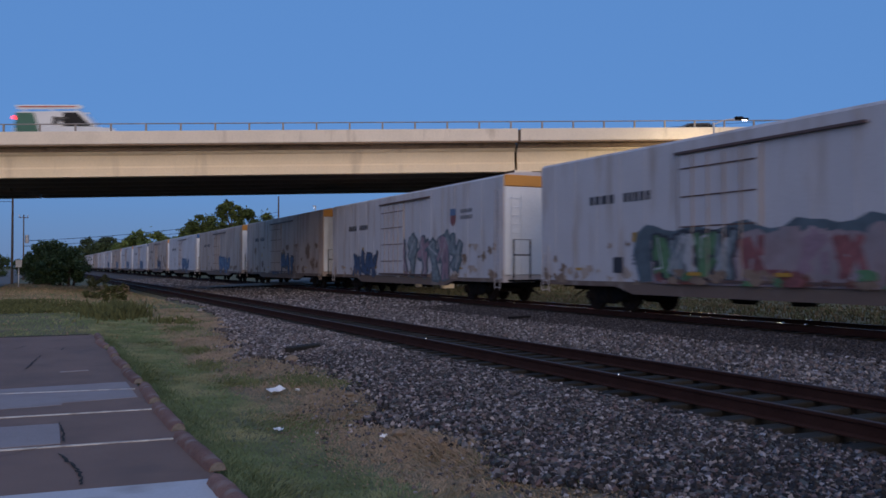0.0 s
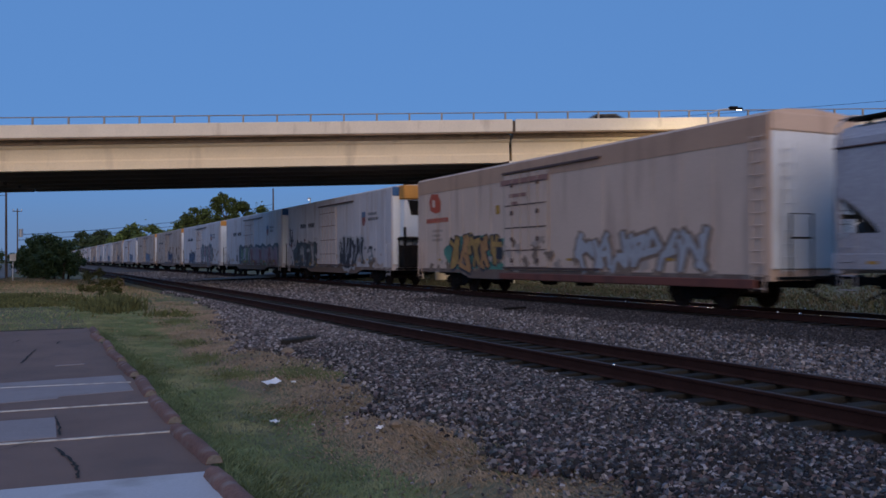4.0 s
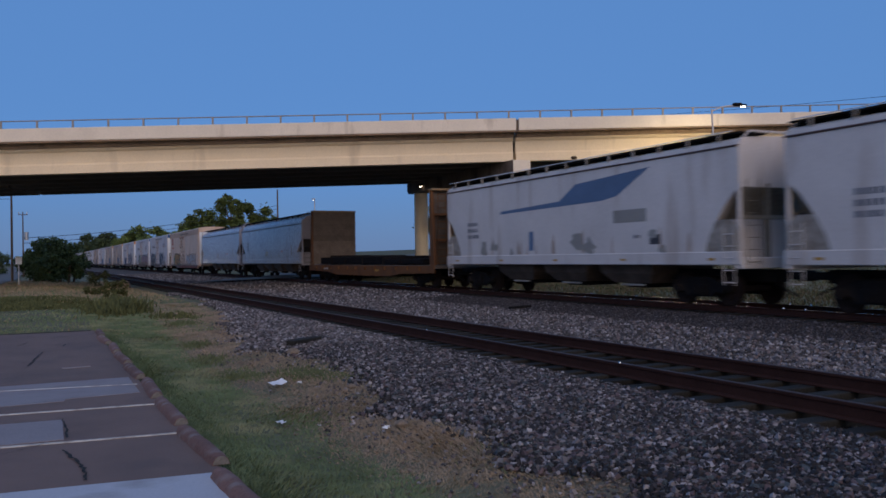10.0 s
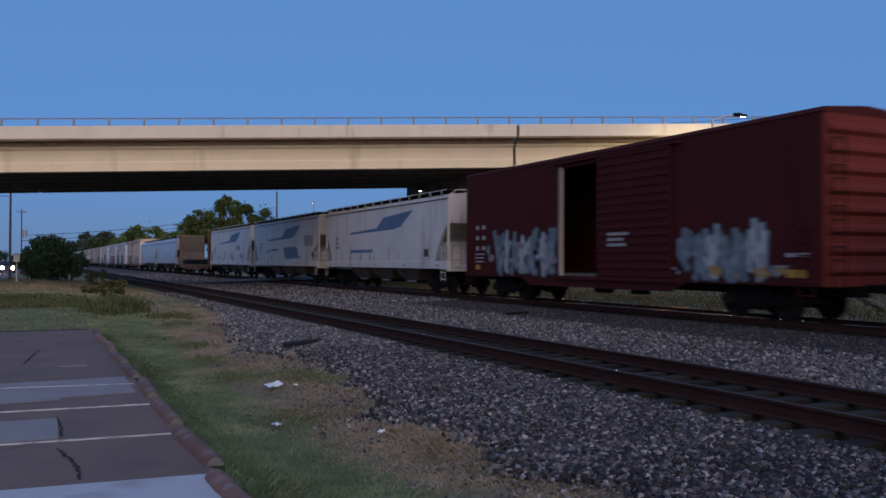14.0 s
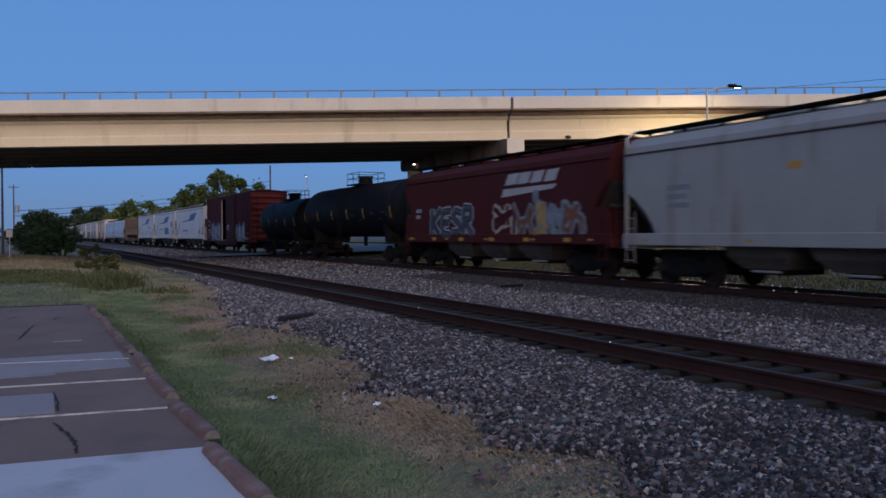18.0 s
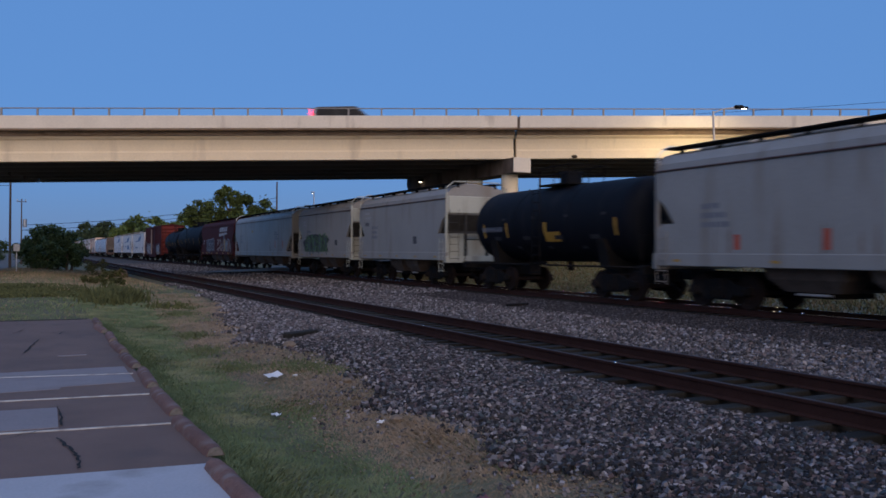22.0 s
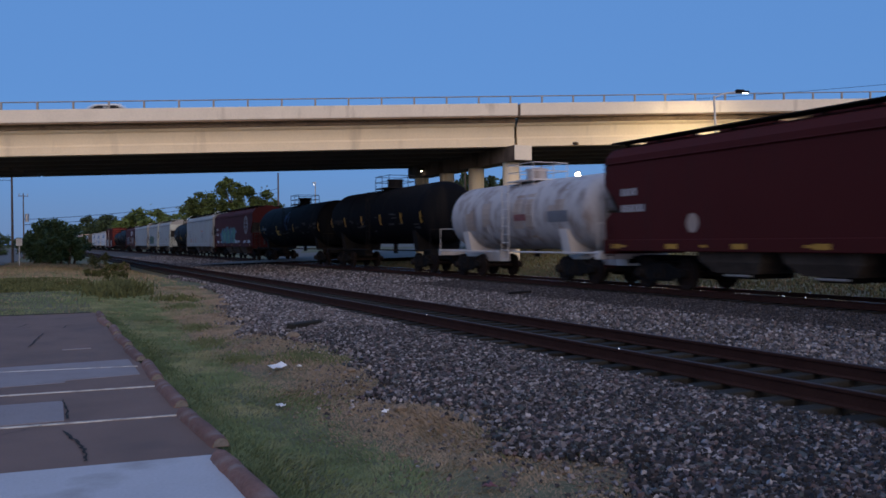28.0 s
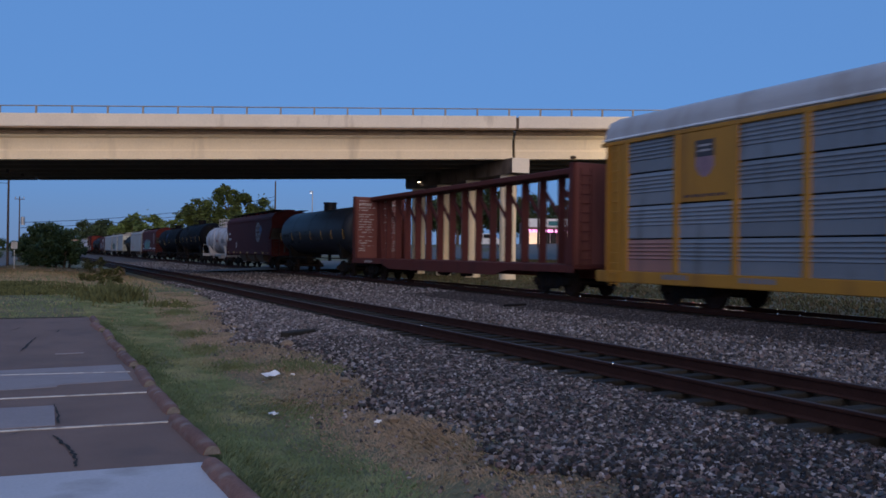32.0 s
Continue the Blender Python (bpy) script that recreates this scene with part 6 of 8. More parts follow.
def art_i(root, x, length):
    r = random.Random(15)
    round_mark(root, x, -13.9, 3.05, 0.80)
    splats(root, x + 0.006, -1.4, -15.6, 1.42, 1.72, r, [T["spray_white"]], 18, 0.34)
    splats(root, x + 0.006, -3.8, -10.4, 1.5, 2.9, r, [T["spray_white"]], 7, 0.22)
    graffiti(root, x - 0.008, -3.6, -9.6, 1.45, 2.75, r, [T["spray_teal"], T["spray_mint"]], T["spray_slate"], 6, T["spray_navy"], 0.16, None, T["spray_dull"])
    stencil_block(root, x, -1.0, 2.7, r, T["ink_white"], 1, 0.9, 0.2)
    stencil_block(root, x, -1.0, 2.2, r, T["ink_white"], 1, 1.1, 0.2)


def art_m(root, x, length):
    r = random.Random(16)
    round_mark(root, x, -11.9, 2.95, 0.80)
    part("graffiti_cloud", flat([(-12.3, 3.2), (-12.9, 3.5), (-13.2, 3.1), (-12.7, 2.7)], x - 0.012), T["spray_navy"], root)
    stencil_block(root, x, -0.9, 2.85, r, T["ink_white"], 1, 1.0, 0.22)
    stencil_block(root, x, -0.9, 2.35, r, T["ink_white"], 1, 1.2, 0.22)
    ring = [(-4.1 + 0.24 * math.cos(2 * math.pi * i / 16), 1.95 + 0.28 * math.sin(2 * math.pi * i / 16)) for i in range(16)]
    part("placard", flat(ring, x), T["dirty"], root)
    stencils(root, -1.615, [(-0.9 - i * 2.6, -0.4 - i * 2.6, 1.22, 1.36) for i in range(6)], T["mark_yellow"])


hopper(-206.7, 16.1, T["oxide"], rr, "oxide-red covered hopper car with white mark and graffiti", bays=3, end=T["oxide"], art=art_c, posts=False)


def art_d(root, x, length):
    rust_runs(root, x, length, 64, T["run_dim"], 9)
    r = random.Random(17)
    part("placard", flat(rect(-6.7, -6.3, 3.05, 3.22), x), T["mark_yellow"], root)
    stencil_block(root, x, -13.6, 2.9, r, T["ink_grey"], 4, 1.2, 0.1)
    stencils(root, x, [(-13.9, -13.75, 1.75, 2.3), (-16.0, -15.85, 1.75, 2.3)], T["mark_red"])


def art_e(root, x, length):
    r = random.Random(18)
    graffiti(root, x - 0.004, -1.7, -6.3, 1.32, 2.5, r, [T["spray_black"], T["spray_slate"]], T["spray_lime"], 8, T["spray_black"], 0.075, None, T["spray_lime"])
    part("placard", flat(rect(-8.2, -7.8, 1.9, 2.2), x), T["ink"], root)
    stencil_block(root, x, -1.0, 3.4, r, T["ink_white"], 2, 0.8, 0.12)


def art_f(root, x, length):
    r = random.Random(19)
    part("placard", flat(rect(-7.9, -7.5, 1.9, 2.25), x), T["ink"], root)
    stencil_block(root, x, -1.0, 3.5, r, T["ink_white"], 2, 0.9, 0.14)
    stencil_block(root, x, -1.0, 2.9, r, T["ink"], 1, 0.9, 0.2)


def art_h(root, x, length):
    rust_runs(root, x, length, 65, T["run_dim"], 9)
    r = random.Random(20)
    stencil_block(root, x, -9.4, 2.75, r, T["mark_red"], 1, 1.6, 0.1)
    stencil_block(root, x, -9.6, 2.45, r, T["ink_grey"], 3, 1.1, 0.1)
    stencils(root, x, [(-3.4, -3.2, 1.6, 2.0), (-6.2, -6.0, 1.6, 2.1)], T["mark_red"])


hopper(-223.4, 18.4, T["hop_cement"], rr, "grey covered hopper car with a yellow label", bays=4, art=art_d, cut=1.5, cut_z=2.8, low=0.0)
hopper(-243.4, 10.7, T["hop_cement"], rr, "short cement hopper car with green graffiti", bays=2, end=T["hop_cream"], art=art_e)
hopper(-255.4, 11.1, T["hop_cement"], rr, "short cement hopper car with cream ends", bays=2, end=T["hop_cream"], art=art_f)


def art_g(root, on_shell, length):
    yy = -1.0
    for i in range(7):
        on_shell(yy, yy - 0.16, -0.28, -0.10, T["ink_grey"], "stencil_bar")
        yy -= 0.24
    for k in range(12):
        on_shell(-1.2 - 0.72 * k, -1.2 - 0.72 * k - (0.3, 0.5, 0.2)[k % 3], (-0.95, -0.62, 0.15)[k % 3], (-0.85, -0.48, 0.24)[k % 3], T["ink_dim"], "stencil_bar", 0.03)
    on_shell(-5.7, -6.6, -0.70, -0.35, T["mark_yellow"], "placard")
    on_shell(-5.6, -5.8, -0.70, 0.0, T["mark_yellow"], "placard")


def art_j(root, on_shell, length):
    art_g(root, on_shell, length)
    r = random.Random(51)
    for k in range(9):
        a, b = r.uniform(7.7, 8.9), r.uniform(-0.9, 0.6)
        on_shell(-a, -a - r.uniform(0.12, 0.4), b, b + r.uniform(0.2, 0.6), T["scrawl_blue"], "graffiti_patch", 0.02 + 0.002 * k)
    for k in range(26):
        a, b = r.uniform(0.8, length - 1), r.uniform(-0.75, 0.05)
        on_shell(-a, -a - r.uniform(0.2, 0.9), b, b + r.uniform(0.04, 0.12), T["ink_dim"], "stencil_bar", 0.05)


def art_l(root, on_shell, length):
    r = random.Random(22)
    on_shell(-8.3, -9.6, -0.35, 0.05, T["ink_grey"], "placard")
    on_shell(-5.9, -6.8, -0.25, 0.0, T["spray_red"], "placard")
    for i in range(10):
        a = r.uniform(0.6, length - 1.6)
        on_shell(-a, -a - r.uniform(0.25, 0.7), r.uniform(-1.1, -0.3), r.uniform(0.0, 0.8), T["dirty"], "stain", 0.006 + 0.002 * i)


tank(-268.6, 10.6, T["tank_black"], rr, "short black tank car with yellow placard", r=1.42, zc=2.6, strips=(0.10, 0.27, 0.92), art=art_g)
hopper(-280.5, 16.4, T["hop_cement"], rr, "grey covered hopper car with faded red lettering", bays=3, art=art_h)
hopper(-297.9, 16.4, T["oxide"], rr, "oxide-red covered hopper car with teal graffiti", bays=3, end=T["oxide"], art=art_i, posts=False)
tank(-316.1, 16.4, T["tank_jet"], rr, "long black tank car with blue paint patch", r=1.53, zc=2.74, strips=(0.02, 0.10, 0.62, 0.98), art=art_j)
tank(-334.6, 14.2, T["tank_jet"], rr, "black tank car with amber strips", r=1.53, zc=2.9, strips=(0.03, 0.2, 0.4, 0.6, 0.8, 0.97))
tank(-351.0, 10.9, T["tank_white"], rr, "stained white tank car with pipe railing", r=1.35, zc=2.5, sill_mat=T["hop_white"], art=art_l)
hopper(-363.0, 16.2, T["oxide"], rr, "oxide-red covered hopper car with round emblem", bays=3, end=T["oxide"], art=art_m, posts=False)
tank(-381.1, 14.4, T["tank_blue"], rr, "black tank car with a row of amber strips", r=1.5, zc=2.75, strips=(0.02, 0.22, 0.36, 0.52, 0.68, 0.82, 0.97), platform=False)
centerbeam(-397.0, 21.9, random.Random(33))
autorack(-420.3, 27.4, random.Random(34))
TRAIN = [o for o in scene.objects if o.get("group") == "freight train cars"]

# ---- parking lot details ----
def slab(name, x0, x1, y0, y1, m, label, h=0.004, cat="pavement"):
    g = Geo().box(x0, x1, y0, y1, LOT_Z - 0.02, LOT_Z + h)
    return part(name, g, m, parking_lot, label)


M["strip"] = mat("worn_strip", (0.262, 0.228, 0.232), 0.9, fine=40, coarse=1.2, var=0.2, bump=0.2, stain=(0.17, 0.13, 0.13), amount=0.45)


def patch(name, ring, m, label, h=0.004):
    """A thin plate on the lot with the given outline."""
    part(name, Geo().prism(ring, 2, LOT_Z - 0.02, LOT_Z + h), m, parking_lot, label)


patch("concrete_slab", [(-30, 2.0), (1.36, 2.0), (1.36, 7.03), (-0.17, 7.18), (-30, 8.6)], M["concrete_patch"], "pale concrete apron")
patch("concrete_strip", [(-9, 11.15), (-0.28, 11.52), (0.34, 11.56), (0.36, 11.72), (1.26, 11.82), (1.27, 13.45), (-0.33, 13.38), (-9, 12.9)], M["strip"], "worn pale concrete strip")
patch("repair_patch", [(-6, 9.2), (0.26, 9.05), (0.28, 10.2), (-6, 10.5)], M["strip"], "light square repair patch", 0.006)
for left, right in ((8.95, 8.82), (10.86, 10.74), (12.86, 12.62)):
    k = (right - left) / 1.48
    patch("parking_line", [(-7, left - k * 6.78 - 0.03), (1.31, right - 0.024), (1.31, right + 0.024), (-7, left - k * 6.78 + 0.03)], M["line_paint"], "faded white parking line", 0.009)


def crack(pts, w, seed):
    r = random.Random(seed)
    fine_pts = []
    for a, b in zip(pts, pts[1:]):
        for i in range(7):
            k = i / 7
            fine_pts.append((a[0] + (b[0] - a[0]) * k + r.uniform(-1, 1) * w * 0.7, a[1] + (b[1] - a[1]) * k + r.uniform(-1, 1) * w * 1.2))
    g = Geo()
    for x, y in fine_pts:
        ww = w * r.uniform(0.25, 0.85)
        g.v += [(x - ww, y, LOT_Z + 0.011), (x + ww, y, LOT_Z + 0.011)]
    g.f = [(2 * i, 2 * i + 1, 2 * i + 3, 2 * i + 2) for i in range(len(fine_pts) - 1)]
    part("crack", g, M["crack"], parking_lot, "dark open crack in the asphalt")


crack([(0.24, 8.52), (0.34, 7.95), (0.385, 7.5), (0.34, 7.2)], 0.022, 1)
crack([(0.28, 10.22), (0.30, 9.6), (0.29, 9.04)], 0.016, 2)
crack([(0.17, 18.05), (0.02, 16.9), (-0.02, 16.3), (-0.10, 15.7)], 0.022, 3)
crack([(0.62, 19.6), (0.55, 18.9)], 0.02, 7)
crack([(-0.1, 20.4), (-0.3, 19.6), (0.05, 19.4)], 0.02, 8)
patch("parking_line", [(0.42, 15.1), (0.85, 15.14), (0.85, 15.22), (0.42, 15.18)], M["strip"], "worn rest of a parking line", 0.009)
# thin dark strip painted as the shadow of the lot's far edge
part("edge_gap", Geo().box(-30, 1.3, 23.02, 23.16, LOT_Z - 0.1, LOT_Z + 0.012), M["crack"], parking_lot, "dark strip drawn as the shadow along the lot's far edge")
crack([(-1.2, 8.0), (-0.21, 8.64), (0.11, 8.96), (0.24, 9.0)], 0.012, 4)
crack([(0.26, 11.64), (-0.3, 11.5), (-1.5, 11.25)], 0.010, 5)
crack([(-1.2, 19.5), (0.2, 19.3), (0.9, 19.8)], 0.02, 6)

# wheel stops: half-round concrete blocks
stop_ring = []
for i in range(11):
    a = math.pi * i / 10
    stop_ring.append((0.080 * math.cos(a) * (1.1 if i in (0, 10) else 1), 0.088 * math.sin(a) ** 0.8 if 0 < i < 10 else 0.0))
STOPS = []
for k in range(4):
    r = random.Random(40 + k)
    rings = []
    for j in range(13):
        y = 1.58 * j / 12
        q = 0.86 if j in (0, 12) else r.uniform(0.95, 1.02)
        rings.append([(x * q * r.uniform(0.97, 1.03), y, z * q * r.uniform(0.95, 1.03)) for x, z in stop_ring])
    STOPS.append(Geo().loft(rings).mesh("wheel_stop", M["block"], 40))
M["chipped"] = mat("chipped_concrete", (0.17, 0.16, 0.15), 0.95, fine=30, coarse=8, var=0.4, bump=0.5, stain=(0.11, 0.085, 0.08), amount=0.6, stain_scale=12)
END_FACE = Geo().loft([[(x * 0.8, -0.006 + y, 0.004 + z * 0.8) for x, z in stop_ring] for y in (0.0, 0.004)]).mesh("end_face", M["chipped"])
for i in range(10):
    ob = tagged(new("wheel_stop", STOPS[i % 4]), "reddish worn concrete wheel stop at the lot's edge", "wheel stop", "wheel stops along the lot")
    r = random.Random(i)
    ob.matrix_basis = pose(1.385 + 0.006 * i + r.uniform(-0.02, 0.02), 7.28 - 2 * 1.965 + 1.965 * i, LOT_Z, 0, 0, r.uniform(-2.5, 2.5))
    face = part("end_face", END_FACE, None, ob, "pale chipped end")

# ---- ties ----
TIE = Geo().box(-1.3, 1.3, -0.115, 0.115, -0.36, -RAIL_H - 0.006, 0.012).mesh("tie", M["tie"])
for root, y0, n in ((near_track, -2.0, 150), (main_track, 2.0, 130)):
    for i in range(n):
        r = random.Random(i * 7 + n)
        o = part("tie", TIE, None, root)
        o.location = (r.uniform(-0.05, 0.05), y0 + i * 0.53 + r.uniform(-0.02, 0.02), r.uniform(-0.008, 0.004))
        o.rotation_euler.z = r.uniform(-0.02, 0.02)
    rest = Geo()
    for i in range(200):
        y = y0 + (n + i) * 0.53
        rest.box(-1.3, 1.3, y - 0.115, y + 0.115, -0.36, -RAIL_H - 0.006)
    o = part("tie_row", rest, M["tie"], root)
    o["kind"] = "stuff"


# ---- ballast stones, grass and litter ----
def scatter(name, pts, sizes, base_v, base_f, material, label, category, flatten=1.0, jitter=0.25, seed=0):
    """Many small pieces in one mesh: each a turned, jittered copy of a small shape."""
    rng = np.random.default_rng(seed)
    n, k = len(pts), len(base_v)
    q = rng.normal(size=(n, 4))
    q /= np.linalg.norm(q, axis=1)[:, None]
    w, x, y, z = q.T
    rot = np.stack([np.stack([1 - 2 * (y * y + z * z), 2 * (x * y - z * w), 2 * (x * z + y * w)], 1), np.stack([2 * (x * y + z * w), 1 - 2 * (x * x + z * z), 2 * (y * z - x * w)], 1),
                    np.stack([2 * (x * z - y * w), 2 * (y * z + x * w), 1 - 2 * (x * x + y * y)], 1)], 1)
    v = np.asarray(base_v)[None] * (1 + rng.uniform(-jitter, jitter, (n, k, 3)))
    v = np.einsum("nij,nkj->nki", rot, v) * np.asarray(sizes)[:, None, None]
    v[:, :, 2] *= flatten
    v += np.asarray(pts)[:, None, :]
    f = (np.asarray(base_f)[None] + (np.arange(n) * k)[:, None, None]).reshape(-1, len(base_f[0]))
    me = bpy.data.meshes.new(name)
    me.from_pydata(v.reshape(-1, 3).tolist(), [], f.tolist())
    me.materials.append(material)
    return tagged(new(name, me), label, category, kind="stuff")


ROCK_V = [(1, 0, 0), (-1, 0.1, 0), (0, 0.8, 0.1), (0.1, -0.8, 0), (0.1, 0, 0.7), (0, 0.1, -0.7)]
ROCK_F = [(0, 2, 4), (2, 1, 4), (1, 3, 4), (3, 0, 4), (2, 0, 5), (1, 2, 5), (3, 1, 5), (0, 3, 5)]
CHIP_V = [(-0.8, -0.6, -0.5), (0.8, -0.5, -0.55), (0.7, 0.6, -0.5), (-0.7, 0.65, -0.45), (-0.65, -0.5, 0.5), (0.6, -0.55, 0.5), (0.75, 0.5, 0.45), (-0.6, 0.5, 0.55)]
CHIP_F = [(0, 3, 2), (0, 2, 1), (4, 5, 6), (4, 6, 7), (0, 1, 5), (0, 5, 4), (1, 2, 6), (1, 6, 5), (2, 3, 7), (2, 7, 6), (3, 0, 4), (3, 4, 7)]


def stones(name, n, xa, xb, ya, yb, size, seed, spread=1.0, edge=True, material=None, label=None, lift=0.02):
    rng = np.random.default_rng(seed)
    pts, sz = [], []
    while len(pts) < n:
        y = ya + (yb - ya) * rng.random() ** spread
        x = xa + (xb - xa) * rng.random()
        e = ballast_edge(y) if edge else xa
        if edge and rng.random() > (x - e + 0.06 + 0.5 * noise.noise((x * 1.2, y * 0.8, 3))) / 0.9 + 0.006:
            continue
        s = size * rng.uniform(0.55, 1.35)
        z = ground_z(x, y) + lift + rng.uniform(-0.2, 0.9) * s * 0.7
        pts.append((x, y, z))
        sz.append(s)
    return scatter(name, pts, sz, CHIP_V, CHIP_F, material or M["ballast"], label or "grey and pinkish crushed ballast stones", "gravel", seed=seed, jitter=0.35)


stones("ballast_stones", 50000, 3.1, 6.86, 2.2, 16, 0.030, 5, 1.3)
stones("ballast_stones", 22000, 3.5, 6.80, 16, 46, 0.042, 6, 1.3, True, M["ballast_dusty"])
stones("ballast_stones", 11000, 3.3, 6.80, 6, 18, 0.033, 17, 1.0, True, M["ballast_dusty"])
stones("ballast_stones", 22000, 9.2, 14.3, 5, 34, 0.038, 7, 1.3, False, M["ballast_dusty"], "paler dusty ballast between the tracks")
stones("fine_ballast", 24000, 13.9, 16.9, 7, 34, 0.026, 12, 1.1, False, M["fouled_stone"], "fine dark fouled ballast beside the main track")
stones("ballast_stones", 6000, 3.4, 6.72, -4, 2.2, 0.03, 14, 1.0)
stones("gauge_ballast", 12000, 6.6, 9.26, 5, 26, 0.028, 8, 1.25, False, M["oily_stone"], "dark oily stones between the rails", 0.03)
stones("ballast_stones", 16000, 3.2, 6.7, 2.2, 10, 0.022, 9, 1.2)
stones("ballast_stones", 15000, 9.3, 16.7, 33, 120, 0.060, 16, 1.5, False, M["ballast_dusty"])


rng = np.random.default_rng(41)
loose, loose_size = [], []
for i in range(1900):
    y = 3 + 22 * rng.random() ** 1.4
    x = ballast_edge(y) - 0.05 + 0.38 * rng.normal()
    if x > 2.6:
        loose.append((x, y, ground_z(x, y) + 0.012))
        loose_size.append(0.021 * rng.uniform(0.5, 1.4))
scatter("loose_stones", loose, loose_size, CHIP_V, CHIP_F, M["ballast_dusty"], "loose ballast stones strewn over dry soil", "gravel", jitter=0.35, seed=42)


def blades(name, n, where, height, m, label, seed, lean=0.5, wide=0.006):
    rng = np.random.default_rng(seed)
    v, f = [], []
    for i in range(n):
        p = where(rng)
        if p is None:
            continue
        x, y, s = p
        z = ground_z(x, y) - 0.01
        h = height * s * rng.uniform(0.5, 1.3)
        a = rng.uniform(0, 2 * math.pi)
        # blades lie combed in swaths that turn slowly over the ground
        b = 1.1 + 2.6 * noise.noise((x * 1.3, y * 0.45, 13)) + 0.75 * rng.normal()
        dx, dy = math.cos(a) * wide * (1 + 0.06 * y), math.sin(a) * wide * (1 + 0.06 * y)
        lx, ly = math.cos(b) * h * lean * rng.uniform(0.3, 1.2), math.sin(b) * h * lean * rng.uniform(0.3, 1.2)
        k = len(v)
        v += [(x - dx, y - dy, z), (x + dx, y + dy, z), (x + lx * 0.4 + dx * 0.7, y + ly * 0.4 + dy * 0.7, z + h * 0.6), (x + lx * 0.4 - dx * 0.7, y + ly * 0.4 - dy * 0.7, z + h * 0.6), (x + lx, y + ly, z + h * 0.9)]
        f += [(k, k + 1, k + 2, k + 3), (k + 3, k + 2, k + 4)]
    me = bpy.data.meshes.new(name)
    me.from_pydata(v, [], f)
    me.materials.append(m)
    return tagged(new(name, me), label, "grass", kind="stuff")


def lawn_edge(y):
    return 2.74 + 0.20 * noise.noise((3.1, y * 0.35, 2)) + 0.9 * smooth_step(16, 30, y)


def lawn(rng):
    y = 2.5 + 36 * rng.random() ** 1.7 if rng.random() < 0.9 else -4 + 6.6 * rng.random()
    x = 1.47 + (lawn_edge(y) - 1.47) * rng.random() + 0.14 * rng.normal() * rng.random()
    if x < 1.47:
        return None
    return x, y, (0.7 + 0.5 * max(0, noise.noise((x, y * 0.5, 1)) + 0.3)) * (1.5 if x < 1.62 else 1.0)


def verge(rng):
    y = 3.0 + 34 * rng.random() ** 1.6
    e, b = ballast_edge(y), lawn_edge(y)
    x = b - 0.1 + (e + 0.35 - b) * rng.random() + 0.25 * rng.normal() * rng.random()
    if x < 1.9:
        return None
    k = noise.noise((x * 0.9, y * 0.6, 7))
    if x > e - 0.1 and rng.random() < 0.2 + (x - e + 0.1) * 1.2 - k:
        return None
    return x, y, 0.55 + 1.0 * max(0.0, k + 0.1)


def field(rng):
    y = 22.6 + 60 * rng.random() ** 1.8
    x = -9 + 15 * rng.random()
    if x > ballast_edge(y) - 0.3:
        return None
    return x, y, 0.8 + 0.8 * max(0.0, noise.noise((x * 0.3, y * 0.12, 4)))


def field_dry(rng):
    p = field(rng)
    if p is None or rng.random() > 0.03 + 0.97 * smooth_step(36, 46, p[1] + 4 * noise.noise((p[0] * 0.3, 0, 5))):
        return None
    return p


blades("lawn_grass", 95000, lawn, 0.046, M["blade"], "short mown green grass", 1, 1.7, 0.0045)
blades("dry_grass", 110000, verge, 0.042, M["blade_dry"], "dry straw-coloured grass beside the ballast", 2, 1.7, 0.0055)

def stop_tufts(rng):
    y = 3.0 + 19 * rng.random() ** 1.3
    x = 1.49 + abs(rng.normal()) * 0.16
    return x, y, 0.6 + 0.7 * rng.random()


# longer grass whose deeper green also holds the shade beside the stops
M["blade_deep_shade"] = mat("blade_deep_shade", (0.098, 0.130, 0.066), 0.85, spec=0.08, fine=3, coarse=0.6, var=0.3, bump=0, island=0.2)
blades("stop_grass", 20000, stop_tufts, 0.065, M["blade_deep_shade"], "longer green grass along the wheel stops, darkened as their shade", 22, 0.8, 0.005)
def clumps(centres, sx, sy):
    """Blades gathered round a few spots of the verge."""
    def where(rng):
        cx, cy, k = centres[rng.integers(0, len(centres))]
        return cx + sx * rng.normal(), cy + sy * rng.normal(), k * (0.6 + 0.6 * rng.random())
    return where


M["straw"] = mat("straw", (0.29, 0.220, 0.150), 0.9, fine=3, coarse=1.2, var=0.25, bump=0, island=0.15, spec=0.06)
M["tuft_green"] = mat("tuft_green", (0.115, 0.132, 0.064), 0.9, fine=3, coarse=1.2, var=0.25, bump=0, island=0.12, spec=0.06)
blades("straw_mats", 8500, clumps([(3.6, 11.3, 1.0), (3.3, 10.2, 0.9), (3.3, 7.9, 1.0), (3.5, 7.2, 1.0), (3.25, 6.5, 0.9), (3.9, 14.4, 0.9), (3.5, 17.5, 1.1), (3.9, 20.5, 1.2), (3.6, 23.0, 1.2)], 0.24, 0.55), 0.045, M["straw"], "flattened tan straw beside the ballast", 24, 2.2, 0.005)
blades("verge_tufts", 6000, clumps([(4.0, 12.7, 1.0), (3.75, 13.3, 0.9), (4.2, 12.1, 0.8), (3.0, 13.8, 0.9), (2.9, 16.0, 1.0), (3.9, 6.7, 0.8), (2.85, 9.6, 0.7), (3.2, 19.0, 1.0), (3.9, 25.5, 1.4)], 0.20, 0.40), 0.075, M["tuft_green"], "green grass tufts in the dry verge", 25, 1.0, 0.005)
